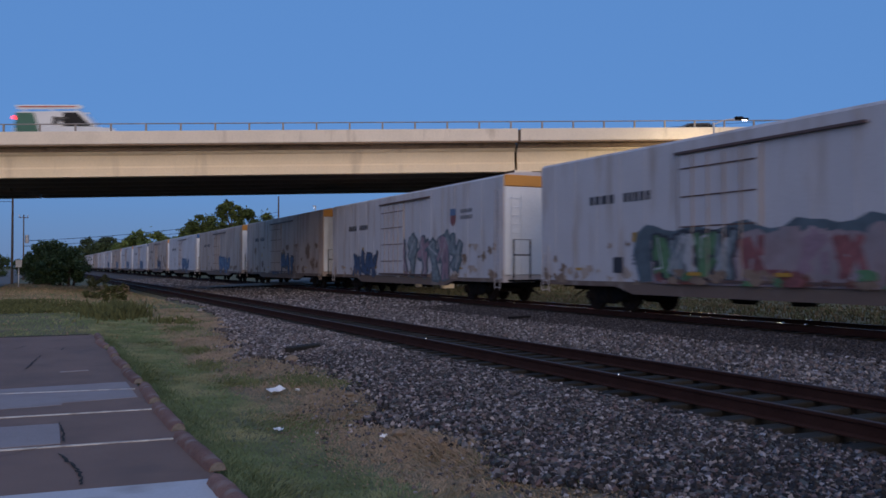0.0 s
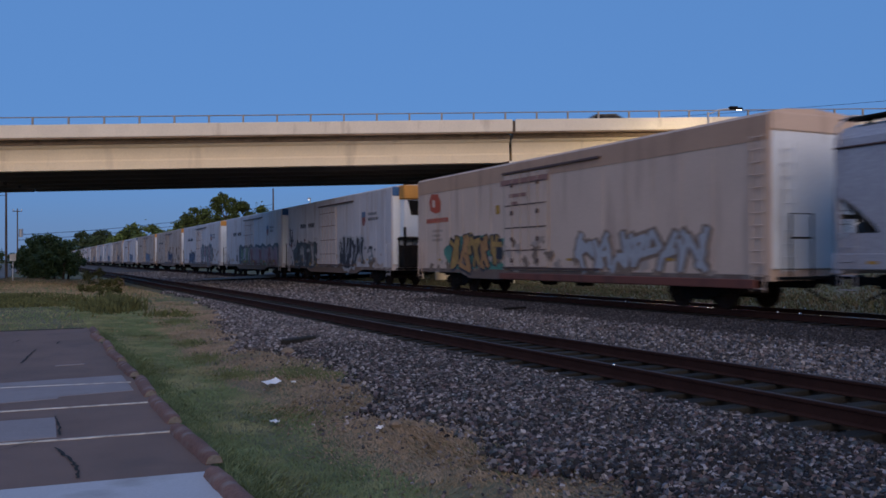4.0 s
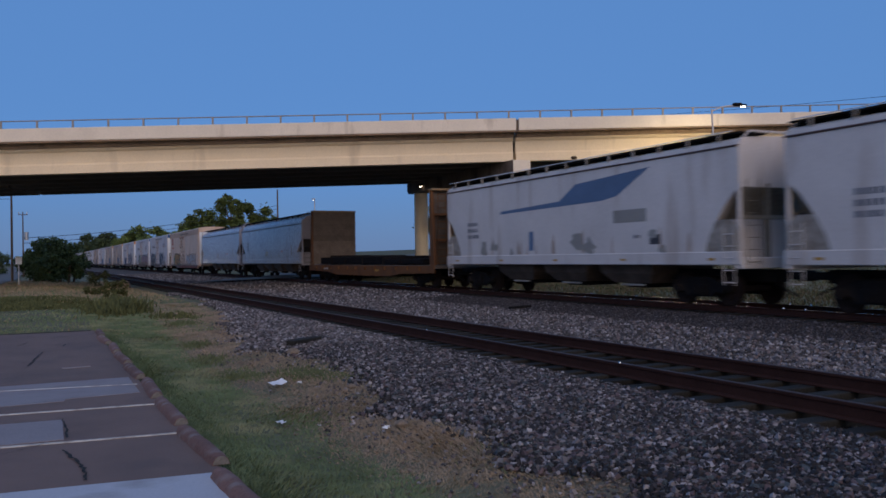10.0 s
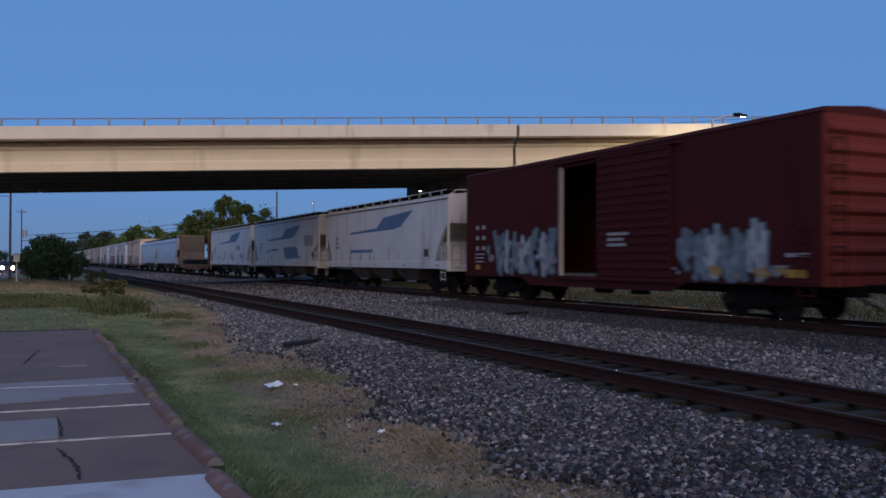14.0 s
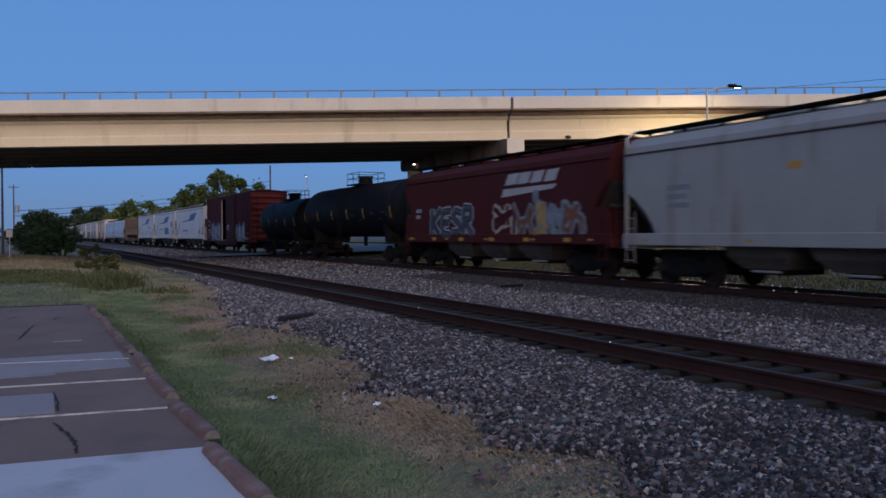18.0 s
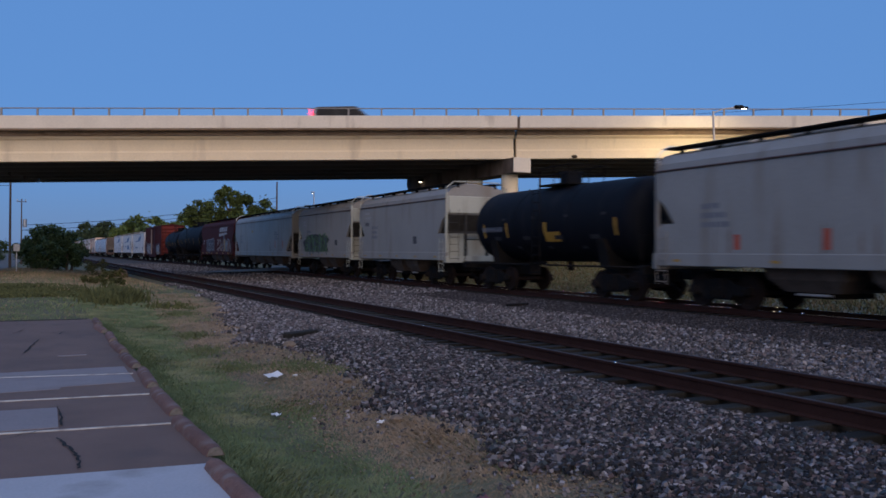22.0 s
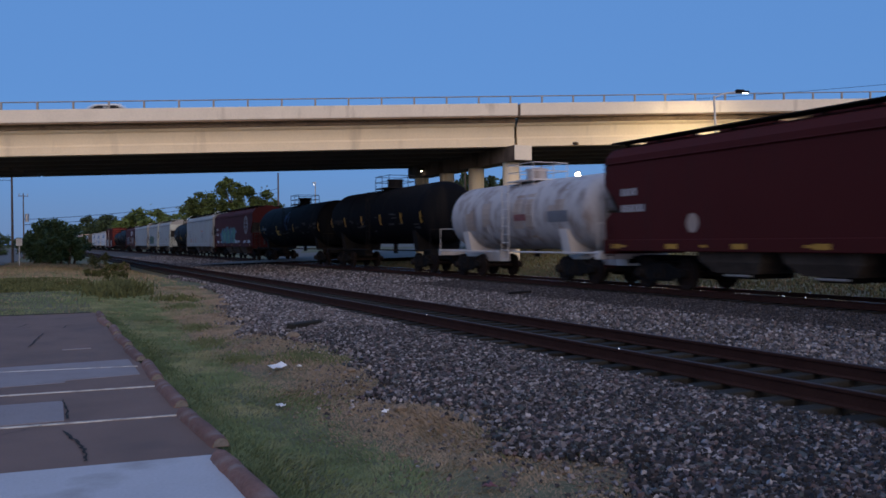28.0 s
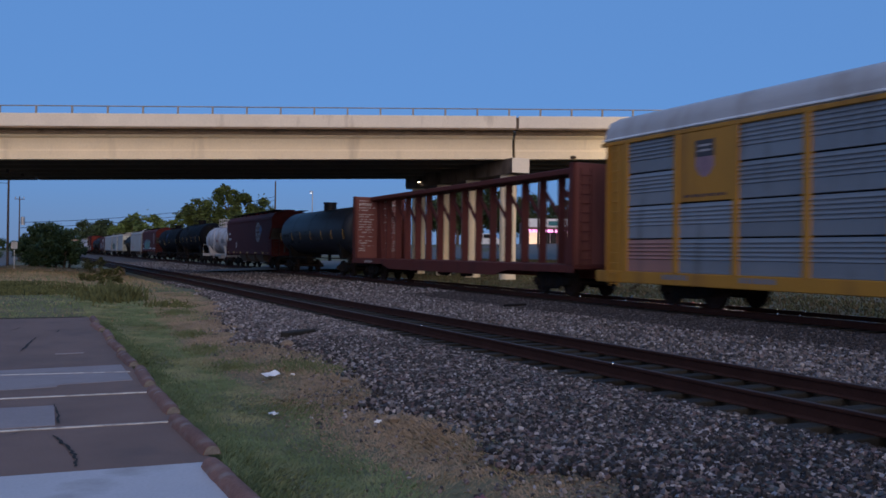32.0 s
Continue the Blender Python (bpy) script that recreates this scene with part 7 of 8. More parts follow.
blades("field_grass", 64000, field, 0.05, M["blade"], "rough grass beyond the lot", 3, 0.7, 0.007)
blades("field_dry_grass", 30000, field_dry, 0.10, M["blade_dry"], "tall dry grass beyond the lot", 4, 0.6, 0.007)


M["verge_dry"] = mat("verge_dry", (0.118, 0.096, 0.060), 0.9, fine=3, coarse=0.5, var=0.25, bump=0, island=0.15, spec=0.05)
M["verge_green"] = mat("verge_green", (0.088, 0.092, 0.048), 0.9, fine=3, coarse=0.5, var=0.25, bump=0, island=0.12, spec=0.05)


def far_verge(rng):
    return 20.8 + 15 * rng.random() ** 1.4, 6 + 60 * rng.random() ** 1.3, 1.0


blades("far_dry_grass", 24000, far_verge, 0.12, M["verge_dry"], "dry grass behind the main track", 15, 0.6, 0.014)
blades("far_verge_grass", 26000, far_verge, 0.12, M["verge_green"], "dull green grass behind the main track", 5, 0.6, 0.014)


def weeds(rng):
    return -9 + 11.2 * rng.random(), 33 + 9 * rng.random(), 1.0


def tall_weeds(rng):
    k = rng.integers(0, 7)
    cx, cy, s = ((2.3, 31.5, 0.8), (2.8, 32.5, 1.2), (3.2, 33.0, 1.1), (2.7, 34.0, 1.2), (3.3, 36.0, 1.0), (3.0, 35.0, 1.2), (4.2, 29.0, 0.4))[k]
    return cx + 0.33 * rng.normal(), cy + 0.8 * rng.normal(), s * (0.4 + rng.random())


blades("tall_weeds", 2600, tall_weeds, 0.33, M["weed"], "tall soft dark weeds at the ballast's edge", 23, 0.55, 0.012)
blades("rough_weeds", 12000, weeds, 0.11, M["weed"], "band of darker rough weeds", 6, 0.6, 0.014)


M["clod"] = mat("soil_clod", (0.175, 0.135, 0.10), 0.95, fine=30, coarse=4, var=0.4, bump=0.3, island=0.35)
rng = np.random.default_rng(77)
cp = []
while len(cp) < 5000:
    y = 4 + 26 * rng.random() ** 1.4
    e = ballast_edge(y)
    x = e - 0.25 + 0.45 * rng.normal()
    if x > 2.3 and noise.noise((x * 1.1, y * 0.6, 17)) > -0.15:
        cp.append((x, y, ground_z(x, y) + 0.012))
scatter("soil_clods", cp, rng.uniform(0.008, 0.028, len(cp)), ROCK_V, ROCK_F, M["clod"], "brown soil clods and twigs beside the ballast", "soil", 0.6, 0.35, 78)


def litter(name, x, y, w, d, label, turn, m=None, h=0.03, tilt=0):
    g = Geo()
    n = 5
    r = random.Random(int(x * 100))
    top = [[(w * (i / n - 0.5), dd, 0.012 + h * r.random()) for i in range(n + 1)] for dd in (-d / 2, d / 2)]
    g.v = [p for row in top for p in row] + [(a, b, c - 0.006) for row in top for a, b, c in row]
    k = n + 1
    for i in range(n):
        g.f += [(i, i + 1, k + i + 1, k + i), (2 * k + i, 3 * k + i, 3 * k + i + 1, 2 * k + i + 1)]
    ob = thing(name, g, m or M["paper"], label, "litter")
    ob.matrix_basis = pose(x, y, ground_z(x, y) + 0.035 + 0.25 * d * math.sin(radians(tilt)) * 2, tilt, 0, turn)


litter("paper_scrap", 3.17, 12.15, 0.30, 0.12, "crumpled white paper lying on dry grass", 35, h=0.05, tilt=20)
litter("paper_scrap", 3.46, 12.0, 0.07, 0.06, "small white paper scrap on dry grass", 60)
litter("paper_scrap", 2.46, 9.27, 0.11, 0.09, "small white paper scrap on the grass", -20)
litter("paper_scrap", 3.26, 8.16, 0.06, 0.06, "small pale scrap beside the ballast", 40)
litter("red_wrapper", 3.02, 5.5, 0.12, 0.06, "small red and white wrapper on dry grass", 10, T["spray_red"])
old_tie = Geo().box(-0.5, 0.5, -0.1, 0.1, 0, 0.14, 0.02)
ob = thing("discarded_tie", old_tie, M["tie"], "short dark piece of tie half buried in ballast", "timber")
ob.matrix_basis = pose(4.9, 16.6, ground_z(4.9, 16.6) + 0.02, 2, 0, 40)
ob = thing("track_debris", Geo().box(-0.5, 0.5, -0.12, 0.12, 0, 0.12, 0.03), M["black"], "dark debris between the tracks", "debris")
ob.matrix_basis = pose(14.6, 24.4, ground_z(14.6, 24.4), 0, 0, 20)

# tan lumps of soil and broken stone on the ballast
for x, y, r0 in ((4.3, 15.3, 0.13), (3.45, 8.2, 0.07), (6.35, 17.6, 0.10), (5.3, 17.5, 0.09), (3.9, 11.0, 0.06)):
    r = random.Random(int(x * 100))
    g = Geo()
    rings = []
    for z, k in ((-0.2, 0.9), (0.25, 1.0), (0.6, 0.75), (0.8, 0.35)):
        rings.append([(r0 * k * r.uniform(0.8, 1.2) * math.cos(2 * math.pi * i / 8), r0 * k * r.uniform(0.8, 1.2) * math.sin(2 * math.pi * i / 8), r0 * z) for i in range(8)])
    ob = thing("soil_lump", g.loft(rings), M["clod"], "tan lump of soil and stone on ballast", "soil lump", "soil lumps by the track")
    ob.location = (x, y, ground_z(x, y) + 0.03)

# ---- trees ----
def tree(name, x, y, z, height, blobs, n, leaf, m, label, seed, trunk_r=0.3, category="tree", group=""):
    """A tapered trunk with limbs to each clump, and a crown of many small leaf faces in uneven clumps."""
    r = random.Random(seed)
    root = tagged(new(name), label, category, group)
    root.location = (x, y, z)
    t = Geo()
    top = max(b[2] for b in blobs) * 0.8
    t.tube((0, 0, -0.3), (0.1, 0, top * 0.5), trunk_r, 10, trunk_r * 0.7).tube((0.1, 0, top * 0.5), (0, 0.1, top), trunk_r * 0.7, 8, trunk_r * 0.25)
    for bx, by, bz, br in blobs:
        t.tube((0.05, 0, min(bz * 0.6, top * 0.6)), (bx * 0.8, by * 0.8, bz - br * 0.2), trunk_r * 0.35, 6, trunk_r * 0.1)
    part("trunk", t, M["bark"], root)
    total = sum(b[3] ** 2 for b in blobs)
    v, f = [], []
    for bx, by, bz, br in blobs:
        k = int(n * br * br / total)
        subs = []
        for i in range(14):
            d = Vector((r.gauss(0, 1), r.gauss(0, 1), r.gauss(0, 0.9))).normalized() * br * r.uniform(0.55, 1.0)
            subs.append((Vector((bx, by, bz)) + d, br * r.uniform(0.22, 0.42)))
        for i in range(k):
            c, cr = r.choice(subs)
            p = c + Vector((r.gauss(0, 1), r.gauss(0, 1), r.gauss(0, 0.8))) * cr * 0.55
            a = Vector((r.gauss(0, 1), r.gauss(0, 1), r.gauss(0, 0.6))).normalized() * leaf * r.uniform(0.6, 1.3)
            b = a.cross(Vector((r.gauss(0, 1), r.gauss(0, 1), r.gauss(0, 1)))).normalized() * leaf * r.uniform(0.35, 0.6)
            j = len(v)
            v += [tuple(p - a), tuple(p + b), tuple(p + a), tuple(p - b)]
            f.append((j, j + 1, j + 2, j + 3))
    me = bpy.data.meshes.new("crown")
    me.from_pydata(v, [], f)
    me.materials.append(m)
    part("crown", me, None, root)
    return root


HEAD = radians(26.4)


def yon(right, far):
    """A place so many metres ahead of the camera's heading and to the right of it."""
    return far * math.sin(HEAD) + right * math.cos(HEAD), far * math.cos(HEAD) - right * math.sin(HEAD)


tree("oak_tree", 32.3, 152, -0.2, 12, [(-7.4, 0, 7.3, 1.9), (-5.6, 0, 8.0, 2.2), (-3.2, 0, 8.6, 2.4), (-0.6, 0.5, 8.9, 2.5), (2.2, 0, 8.9, 2.5), (4.8, 0, 8.3, 2.4), (7.2, 0, 7.4, 2.1), (8.6, 0, 6.4, 1.6), (-2.0, 0, 11.6, 1.2), (-1.1, 0.4, 12.4, 0.9), (-0.1, 0, 11.7, 1.1), (2.2, 0, 10.9, 1.0), (1, -1, 5.4, 3.4), (-4.5, 0, 5.0, 3.0), (5.6, 0, 5.0, 3.0)], 30000, 0.28, M["leaf_oak"], "large olive-green tree behind the train", 1, 0.5)
g = "trees beyond the tracks"
for i, (x, y, h, m) in enumerate(((27, 262, 12.0, "leaf_light"), (31, 245, 11.5, "leaf_light"), (28, 285, 11.5, "leaf"), (34, 228, 10.0, "leaf_light"), (25, 330, 12.5, "leaf"), (26, 372, 13.5, "leaf"), (24, 350, 13.0, "leaf"), (22, 420, 15.0, "leaf"))):
    tree("row_tree", x, y, -0.2, h, [(0, 0, h * 0.62, h * 0.3), (h * 0.3, 0, h * 0.5, h * 0.24), (-h * 0.3, 0.5, h * 0.5, h * 0.26), (0.5, 0, h * 0.82, h * 0.17)], 3600, 0.5, M[m], "yellow-green tree in a row beyond the tracks", 20 + i, 0.3, group=g)
for i, (x, y, h) in enumerate(((0.1, 79, 2.9), (0.7, 78, 3.5), (1.4, 77, 3.9), (2.1, 78, 3.8), (2.7, 77, 3.2), (3.2, 80, 2.4), (1.2, 75, 2.3), (-7, 130, 3.6), (-10, 134, 4.2), (-4.4, 140, 3.4))):
    tree("bush", x, y, ground_z(x, y), h, [(0, 0, h * 0.35, h * 0.36), (0.5, 0.2, h * 0.6, h * 0.32), (-0.6, 0, h * 0.55, h * 0.30), (0, 0.3, h * 0.8, h * 0.2)], 4600, 0.12, M["leaf_bush"], "dense dark green bush beside the line", 40 + i, 0.12, "bush", "bushes at the left of the line")
for i, (x, y, h) in enumerate(((4.6, 55, 0.7), (4.3, 66, 1.2), (3.6, 44, 0.5), (2.9, 47, 0.45))):
    tree("weed_clump", x, y, ground_z(x, y), h, [(0, 0, h * 0.35, h * 0.5), (0.4, 0.2, h * 0.6, h * 0.4), (-0.4, 0, h * 0.5, h * 0.4)], 1500, 0.06, M["weed"], "low dark weeds at the ballast's edge", 60 + i, 0.03, "weeds", "weeds at the ballast edge")
for i, (rt, fr, h, w) in enumerate(((1.5, 150, 11, 5), (6, 158, 11.5, 5), (11, 170, 11, 6), (17, 185, 10.6, 7), (24, 190, 9, 6), (31, 200, 9, 6), (42, 205, 11, 6), (50, 210, 11, 7), (39.4, 98, 8.9, 4.2), (22, 150, 7.2, 6), (28, 155, 7.2, 6), (34.5, 150, 7.6, 6), (41, 155, 7.2, 6), (47, 150, 8.4, 6), (55, 152, 9.0, 6), (-2, 165, 10, 5), (62, 200, 12, 7))):
    x, y = yon(rt, fr)
    z = ground_z(x, y)
    tree("street_tree", x, y, z, h, [(0, 0, h * 0.6, w * 0.55), (w * 0.5, 0, h * 0.5, w * 0.45), (-w * 0.5, 0.5, h * 0.5, w * 0.45), (0.5, 0, h * 0.8, w * 0.38), (0, 0, h * 0.38, w * 0.5)], 4200, 0.42, M["leaf"], "dark street tree behind the shops", 80 + i, 0.3, group="street trees")


# ---- poles and wires ----
def utility_pole(x, y, h, label, arms=1, r=0.11):
    root = tagged(new("utility_pole"), label, "utility pole", "utility poles")
    root.location = (x, y, ground_z(x, y))
    part("pole", Geo().tube((0, 0, -0.5), (0, 0, h), r, 10, r * 0.65), M["pole_wood"], root, smooth=40)
    for k in range(arms):
        z = h - 0.35 - 1.1 * k
        part("crossarm", Geo().box(-0.5, 0.5, -0.04, 0.04, z, z + 0.08), M["pole_wood"], root)
        for xx in (-0.42, 0.42):
            part("insulator", Geo().tube((xx, 0, z + 0.12), (xx, 0, z + 0.30), 0.05, 6), M["steel_grey"], root)
    if "transformer" in label:
        part("transformer", Geo().tube((0.35, 0, h - 3.2), (0.35, 0, h - 2.3), 0.22, 10), M["steel_grey"], root)
    return root


utility_pole(-1.5, 79, 7.9, "dark timber utility pole with a crossarm", 1)
utility_pole(-0.9, 107, 7.4, "timber utility pole with transformer", 1, 0.09)
x, y = yon(-28.7, 140)
utility_pole(x, y, 12.0, "bare pole behind the train", 0, 0.18)
for rt, fr, h in ((1.5, 100, 10.5), (9.4, 90, 9.0), (52, 150, 15)):
    x, y = yon(rt, fr)
    utility_pole(x, y, h, "dark utility pole by the street", 1)


def wire(name, a, b, sag, label, r=0.02):
    pts = [(a[0] + (b[0] - a[0]) * i / 14, a[1] + (b[1] - a[1]) * i / 14, a[2] + (b[2] - a[2]) * i / 14 - sag * 4 * (i / 14) * (1 - i / 14)) for i in range(15)]
    thing(name, Geo().pipe(pts, r, 5), M["black"], label, "cable")


px, py = yon(-28.7, 140)
wire("power_line", (-0.9, 107, 4.3), (px, py, 10.4), 0.8, "thin power line crossing behind the train", 0.03)
wire("power_line", (-0.9, 107, 3.7), (px, py, 9.8), 0.8, "thin power line crossing behind the train", 0.03)
wire("power_line", (-1.5, 79, 6.8), (-60, 70, 6.8), 0.5, "thin power line by the road", 0.02)

utility_pole(88.2, 20.0, 15.6 - ground_z(88.2, 20.0), "dark utility pole carrying the power line", 0)
wire("power_line", (83.9, 97.2, 21.8), (88.2, 20.0, 15.6), 0.5, "thin power line beyond the overpass", 0.024)

# the sign and the road at the far left
sign = tagged(new("road_sign"), "small white road sign on a post, seen from behind", "sign")
sign.location = (-0.86, 67.4, ground_z(-0.86, 67.4))
part("post", Geo().box(-0.03, 0.03, -0.03, 0.03, -0.2, 2.0), M["steel_grey"], sign)
part("panel", Geo().box(-0.20, 0.20, -0.045, -0.035, 1.45, 1.95, 0.004), M["paper"], sign)
g = Geo()
for cx, cy, wx, wy in ((-90, 30, 0, 3.5), (-40, 38, 0.8, 3.5), (-18, 46, 1.8, 3.2), (-8, 56, 2.6, 2.2), (-5.2, 70, 3.2, 0.6), (-4.6, 90, 3.3, 0), (-4.4, 130, 3.3, 0), (-4.4, 200, 3.3, 0), (-4.4, 420, 3.3, 0)):
    g.v += [(cx - wx, cy + wy, ground_z(cx - wx, cy + wy) + 0.06), (cx + wx, cy - wy, ground_z(cx + wx, cy - wy) + 0.06)]
g.f = [(2 * i, 2 * i + 1, 2 * i + 3, 2 * i + 2) for i in range(8)]
for px, py, s in ((5.4, 60, 0.5), (4.6, 52, 0.26)):
    rock = Geo().lathe([(-s, s * 0.3), (-s * 0.6, s * 0.8), (s * 0.5, s * 0.75), (s, s * 0.35)], 7)
    ob = thing("boulder", rock, M["clod"], "tan block of rubble in the grass", "rock")
    ob.matrix_basis = pose(px, py, ground_z(px, py) + s * 0.3, 0, 0, 30)
thing("side_road", g, M["street"], "grey side road beyond the field", "road", kind="structure")

# ---- street lamps ----
M["lamp_warm"] = glow_mat("lamp_warm", (1.0, 0.80, 0.48), 20.0)
M["lamp_white"] = glow_mat("lamp_white", (1.0, 0.93, 0.8), 12.0)
M["lamp_far"] = glow_mat("lamp_far", (1.0, 0.93, 0.8), 2.0)
x, y = yon(13.8, 45)
zb = ground_z(x, y)
lamp = tagged(new("street_lamp"), "tall pale steel street lamp in front of the overpass", "street lamp")
lamp.location = (x, y, zb)
h = 9.05 - zb
part("pole", Geo().tube((0.35, -0.1, -0.3), (0, 0, h), 0.085, 12, 0.05), T["hop_white"], lamp, smooth=40)
part("arm", Geo().pipe([(0, 0, h - 0.1), (0.5, -0.24, h + 0.12), (1.1, -0.5, h + 0.2)], 0.035), T["hop_white"], lamp)
head = part("head", Geo().box(-0.36, 0.10, -0.13, 0.13, -0.05, 0.12, 0.05).box(-0.05, 0.36, -0.12, 0.12, -0.07, 0.05, 0.04), M["black"], lamp)
head.matrix_basis = pose(1.35, -0.62, h + 0.2, 0, 0, -26)
part("lens", Geo().box(0.04, 0.30, -0.05, 0.05, -0.085, -0.07, 0.005), M["lamp_white"], head)
spot = new("street_lamp_light", bpy.data.lights.new("street_lamp_light", "SPOT"))
spot.data.energy, spot.data.spot_size, spot.data.spot_blend, spot.data.color, spot.data.shadow_soft_size = 1800, radians(125), 1.0, (1.0, 0.80, 0.50), 0.15
spot.matrix_world = look((x + 1.35, y - 0.62, zb + h + 0.05), (x + 2.3, y + 4.2, 5.2))


def tall_lamp(rt, fr, z_top, label, m, size=0.3):
    x, y = yon(rt, fr)
    z = ground_z(x, y)
    ob = tagged(new("area_lamp"), label, "street lamp", "street lamps")
    ob.location = (x, y, z)
    part("pole", Geo().tube((0, 0, -0.3), (0, 0, z_top - z), 0.09, 8), M["steel_grey"], ob)
    part("head", Geo().box(-0.5, 0.1, -0.15, 0.15, z_top - z - 0.05, z_top - z + 0.12, 0.03), M["steel_grey"], ob)
    part("lens", Geo().lathe([(-size, 0.02), (-size * 0.7, size * 0.7), (0, size), (size * 0.7, size * 0.7), (size, 0.02)], 12, (-0.25, 0, z_top - z - 0.25)), m, ob)


tall_lamp(14.9, 100, 9.5, "lit lamp on a pole by the shops", M["lamp_warm"], 0.34)
tall_lamp(-24.2, 150, 12.0, "small far lit street lamp", M["lamp_far"], 0.09)

# ---- the street and its shops ----
road = Geo()
for fr in (66, 72, 80, 90, 102, 112, 124):
    for rt in (-20, 0, 10, 20, 30, 40, 60):
        a, b = yon(rt, fr)
        road.v.append((a, b, ground_z(a, b) + 0.12))
road.f = [(j * 7 + i, j * 7 + i + 1, (j + 1) * 7 + i + 1, (j + 1) * 7 + i) for j in range(6) for i in range(6)]
thing("street", road, M["street"], "grey street and forecourt behind the tracks", "road", kind="structure", smooth=60)
M["mall_white"] = mat("mall_white", (0.72, 0.72, 0.72), 0.8, fine=8, var=0.1, bump=0.05)
M["mall_wall"] = mat("mall_wall", (0.20, 0.12, 0.10), 0.8, fine=8, var=0.25)
M["red_roof"] = mat("red_roof", (0.50, 0.035, 0.075), 0.6, fine=5, var=0.15)
M["red_wall"] = mat("red_wall", (0.55, 0.05, 0.035), 0.6, fine=5, var=0.15)
M["lit_white"] = glow_mat("white_wall_glow", (1.0, 0.97, 0.88), 1.7)
M["lit_window"] = glow_mat("lit_window", (1.0, 0.74, 0.38), 0.95)
M["neon_pink"] = glow_mat("neon_pink", (1.0, 0.35, 0.75), 2.2)
M["neon_red"] = glow_mat("neon_red", (1.0, 0.16, 0.10), 1.6)
M["lit_dim"] = glow_mat("lit_dim", (1.0, 0.75, 0.5), 0.7)
M["dark_glass"] = glass_mat("dark_glass", (0.012, 0.012, 0.015), 0.25)
M["sign_face"] = glow_mat("sign_face", (0.66, 0.86, 0.88), 0.5)
M["sign_teal"] = mat("sign_teal", (0.03, 0.16, 0.18), 0.6, var=0.1)


def frontage(rt, fr, z):
    """The pose of a building front that faces the tracks."""
    x, y = yon(rt, fr)
    return Matrix.Translation((x, y, z)) @ Matrix.Rotation(-HEAD, 4, "Z")


cafe = tagged(new("chicken_restaurant"), "red-roofed restaurant with brightly lit windows", "restaurant")
cafe.matrix_basis = frontage(24.3, 105, 2.35)
part("wall", Geo().box(0, 12.2, 0.3, 9, -0.6, 3.0), M["red_wall"], cafe)
part("roof", Geo().prism([(-0.7, 2.75), (-0.7, 2.9), (1.6, 4.75), (7.5, 4.75), (9.6, 2.9), (9.6, 2.75)], 0, -0.6, 12.7), M["red_roof"], cafe)
for i in range(24):
    part("roof_seam", Geo().prism([(-0.72, 2.93), (1.58, 4.79), (1.62, 4.76), (-0.68, 2.90)], 0, -0.4 + i * 0.55, -0.34 + i * 0.55), M["red_roof"], cafe)
for i in range(6):
    w = part("window", Geo().box(0.35 + i * 1.12, 1.30 + i * 1.12, 0.22, 0.32, 0.95, 2.55), M["lit_window"], cafe, "warm lit window")
    part("frame", Geo().box(0.30 + i * 1.12, 0.36 + i * 1.12, 0.16, 0.3, 0.9, 2.6).box(0.3 + i * 1.12, 1.36 + i * 1.12, 0.16, 0.3, 0.86, 0.95), M["mall_white"], w)
for i, (a, b, h0, h1) in enumerate(((0.5, 0.8, 0.95, 1.9), (1.6, 2.2, 0.95, 1.45), (2.6, 2.8, 0.95, 2.2), (3.3, 3.5, 1.0, 2.0), (3.9, 4.4, 0.95, 1.5), (4.9, 5.1, 1.3, 2.1), (5.6, 6.0, 1.5, 2.3))):
    part("shelf_stand", Geo().box(a, b, 0.17, 0.21, h0, h1, 0.01), M["mall_wall"], cafe, "dark fitting seen behind the glass")
# the floodlight on this wall is put into its own glow
part("lit_wall", Geo().box(7.3, 12.2, 0.2, 0.3, 0.75, 2.7), M["lit_white"], cafe, "white wall with its floodlight given as a glow")
part("base_course", Geo().box(-0.05, 12.25, 0.12, 0.3, -0.6, 0.7), M["red_wall"], cafe)
# the light falling on the curb is given as a dim glow of its own
part("curb", Geo().box(-1, 13, -2.2, -1.8, -0.5, -0.05), M["lit_dim"], cafe)
for i, w in enumerate((0.25, 0.6, 0.3, 0.5, 0.45, 0.35, 0.5, 0.4)):
    part("roof_lettering", Geo().box(4.3 + i * 0.62, 4.3 + i * 0.62 + w, -0.1, 0.05, 3.3, 3.75), M["black"], cafe)

part("eave_tube", Geo().box(0.2, 12.0, -0.50, -0.42, 2.60, 2.68, 0.01), M["lamp_white"], cafe, "glowing tube under the eave")
eave = new("eave_light", bpy.data.lights.new("eave_light", "AREA"))
eave.data.shape, eave.data.size, eave.data.size_y, eave.data.energy, eave.data.color = "RECTANGLE", 11.8, 0.3, 190, (1.0, 0.90, 0.72)
eave.matrix_world = cafe.matrix_basis @ pose(6.1, -0.85, 2.58, 8)
pylon = tagged(new("restaurant_sign"), "oval lit sign reading chicken on two red posts", "sign")
pylon.matrix_basis = frontage(19.8, 85, 0)
zg = ground_z(*yon(19.8, 85))
ring = [(1.75 * math.copysign(abs(math.cos(a)) ** 0.5, math.cos(a)), 6.66 + 0.8 * math.copysign(abs(math.sin(a)) ** 0.7, math.sin(a))) for a in [2 * math.pi * i / 32 for i in range(32)]]
part("oval_panel", Geo().prism(ring, 1, -0.15, 0.15), M["sign_face"], pylon)
ring2 = [(x * 1.04, (z - 6.66) * 1.08 + 6.66) for x, z in ring]
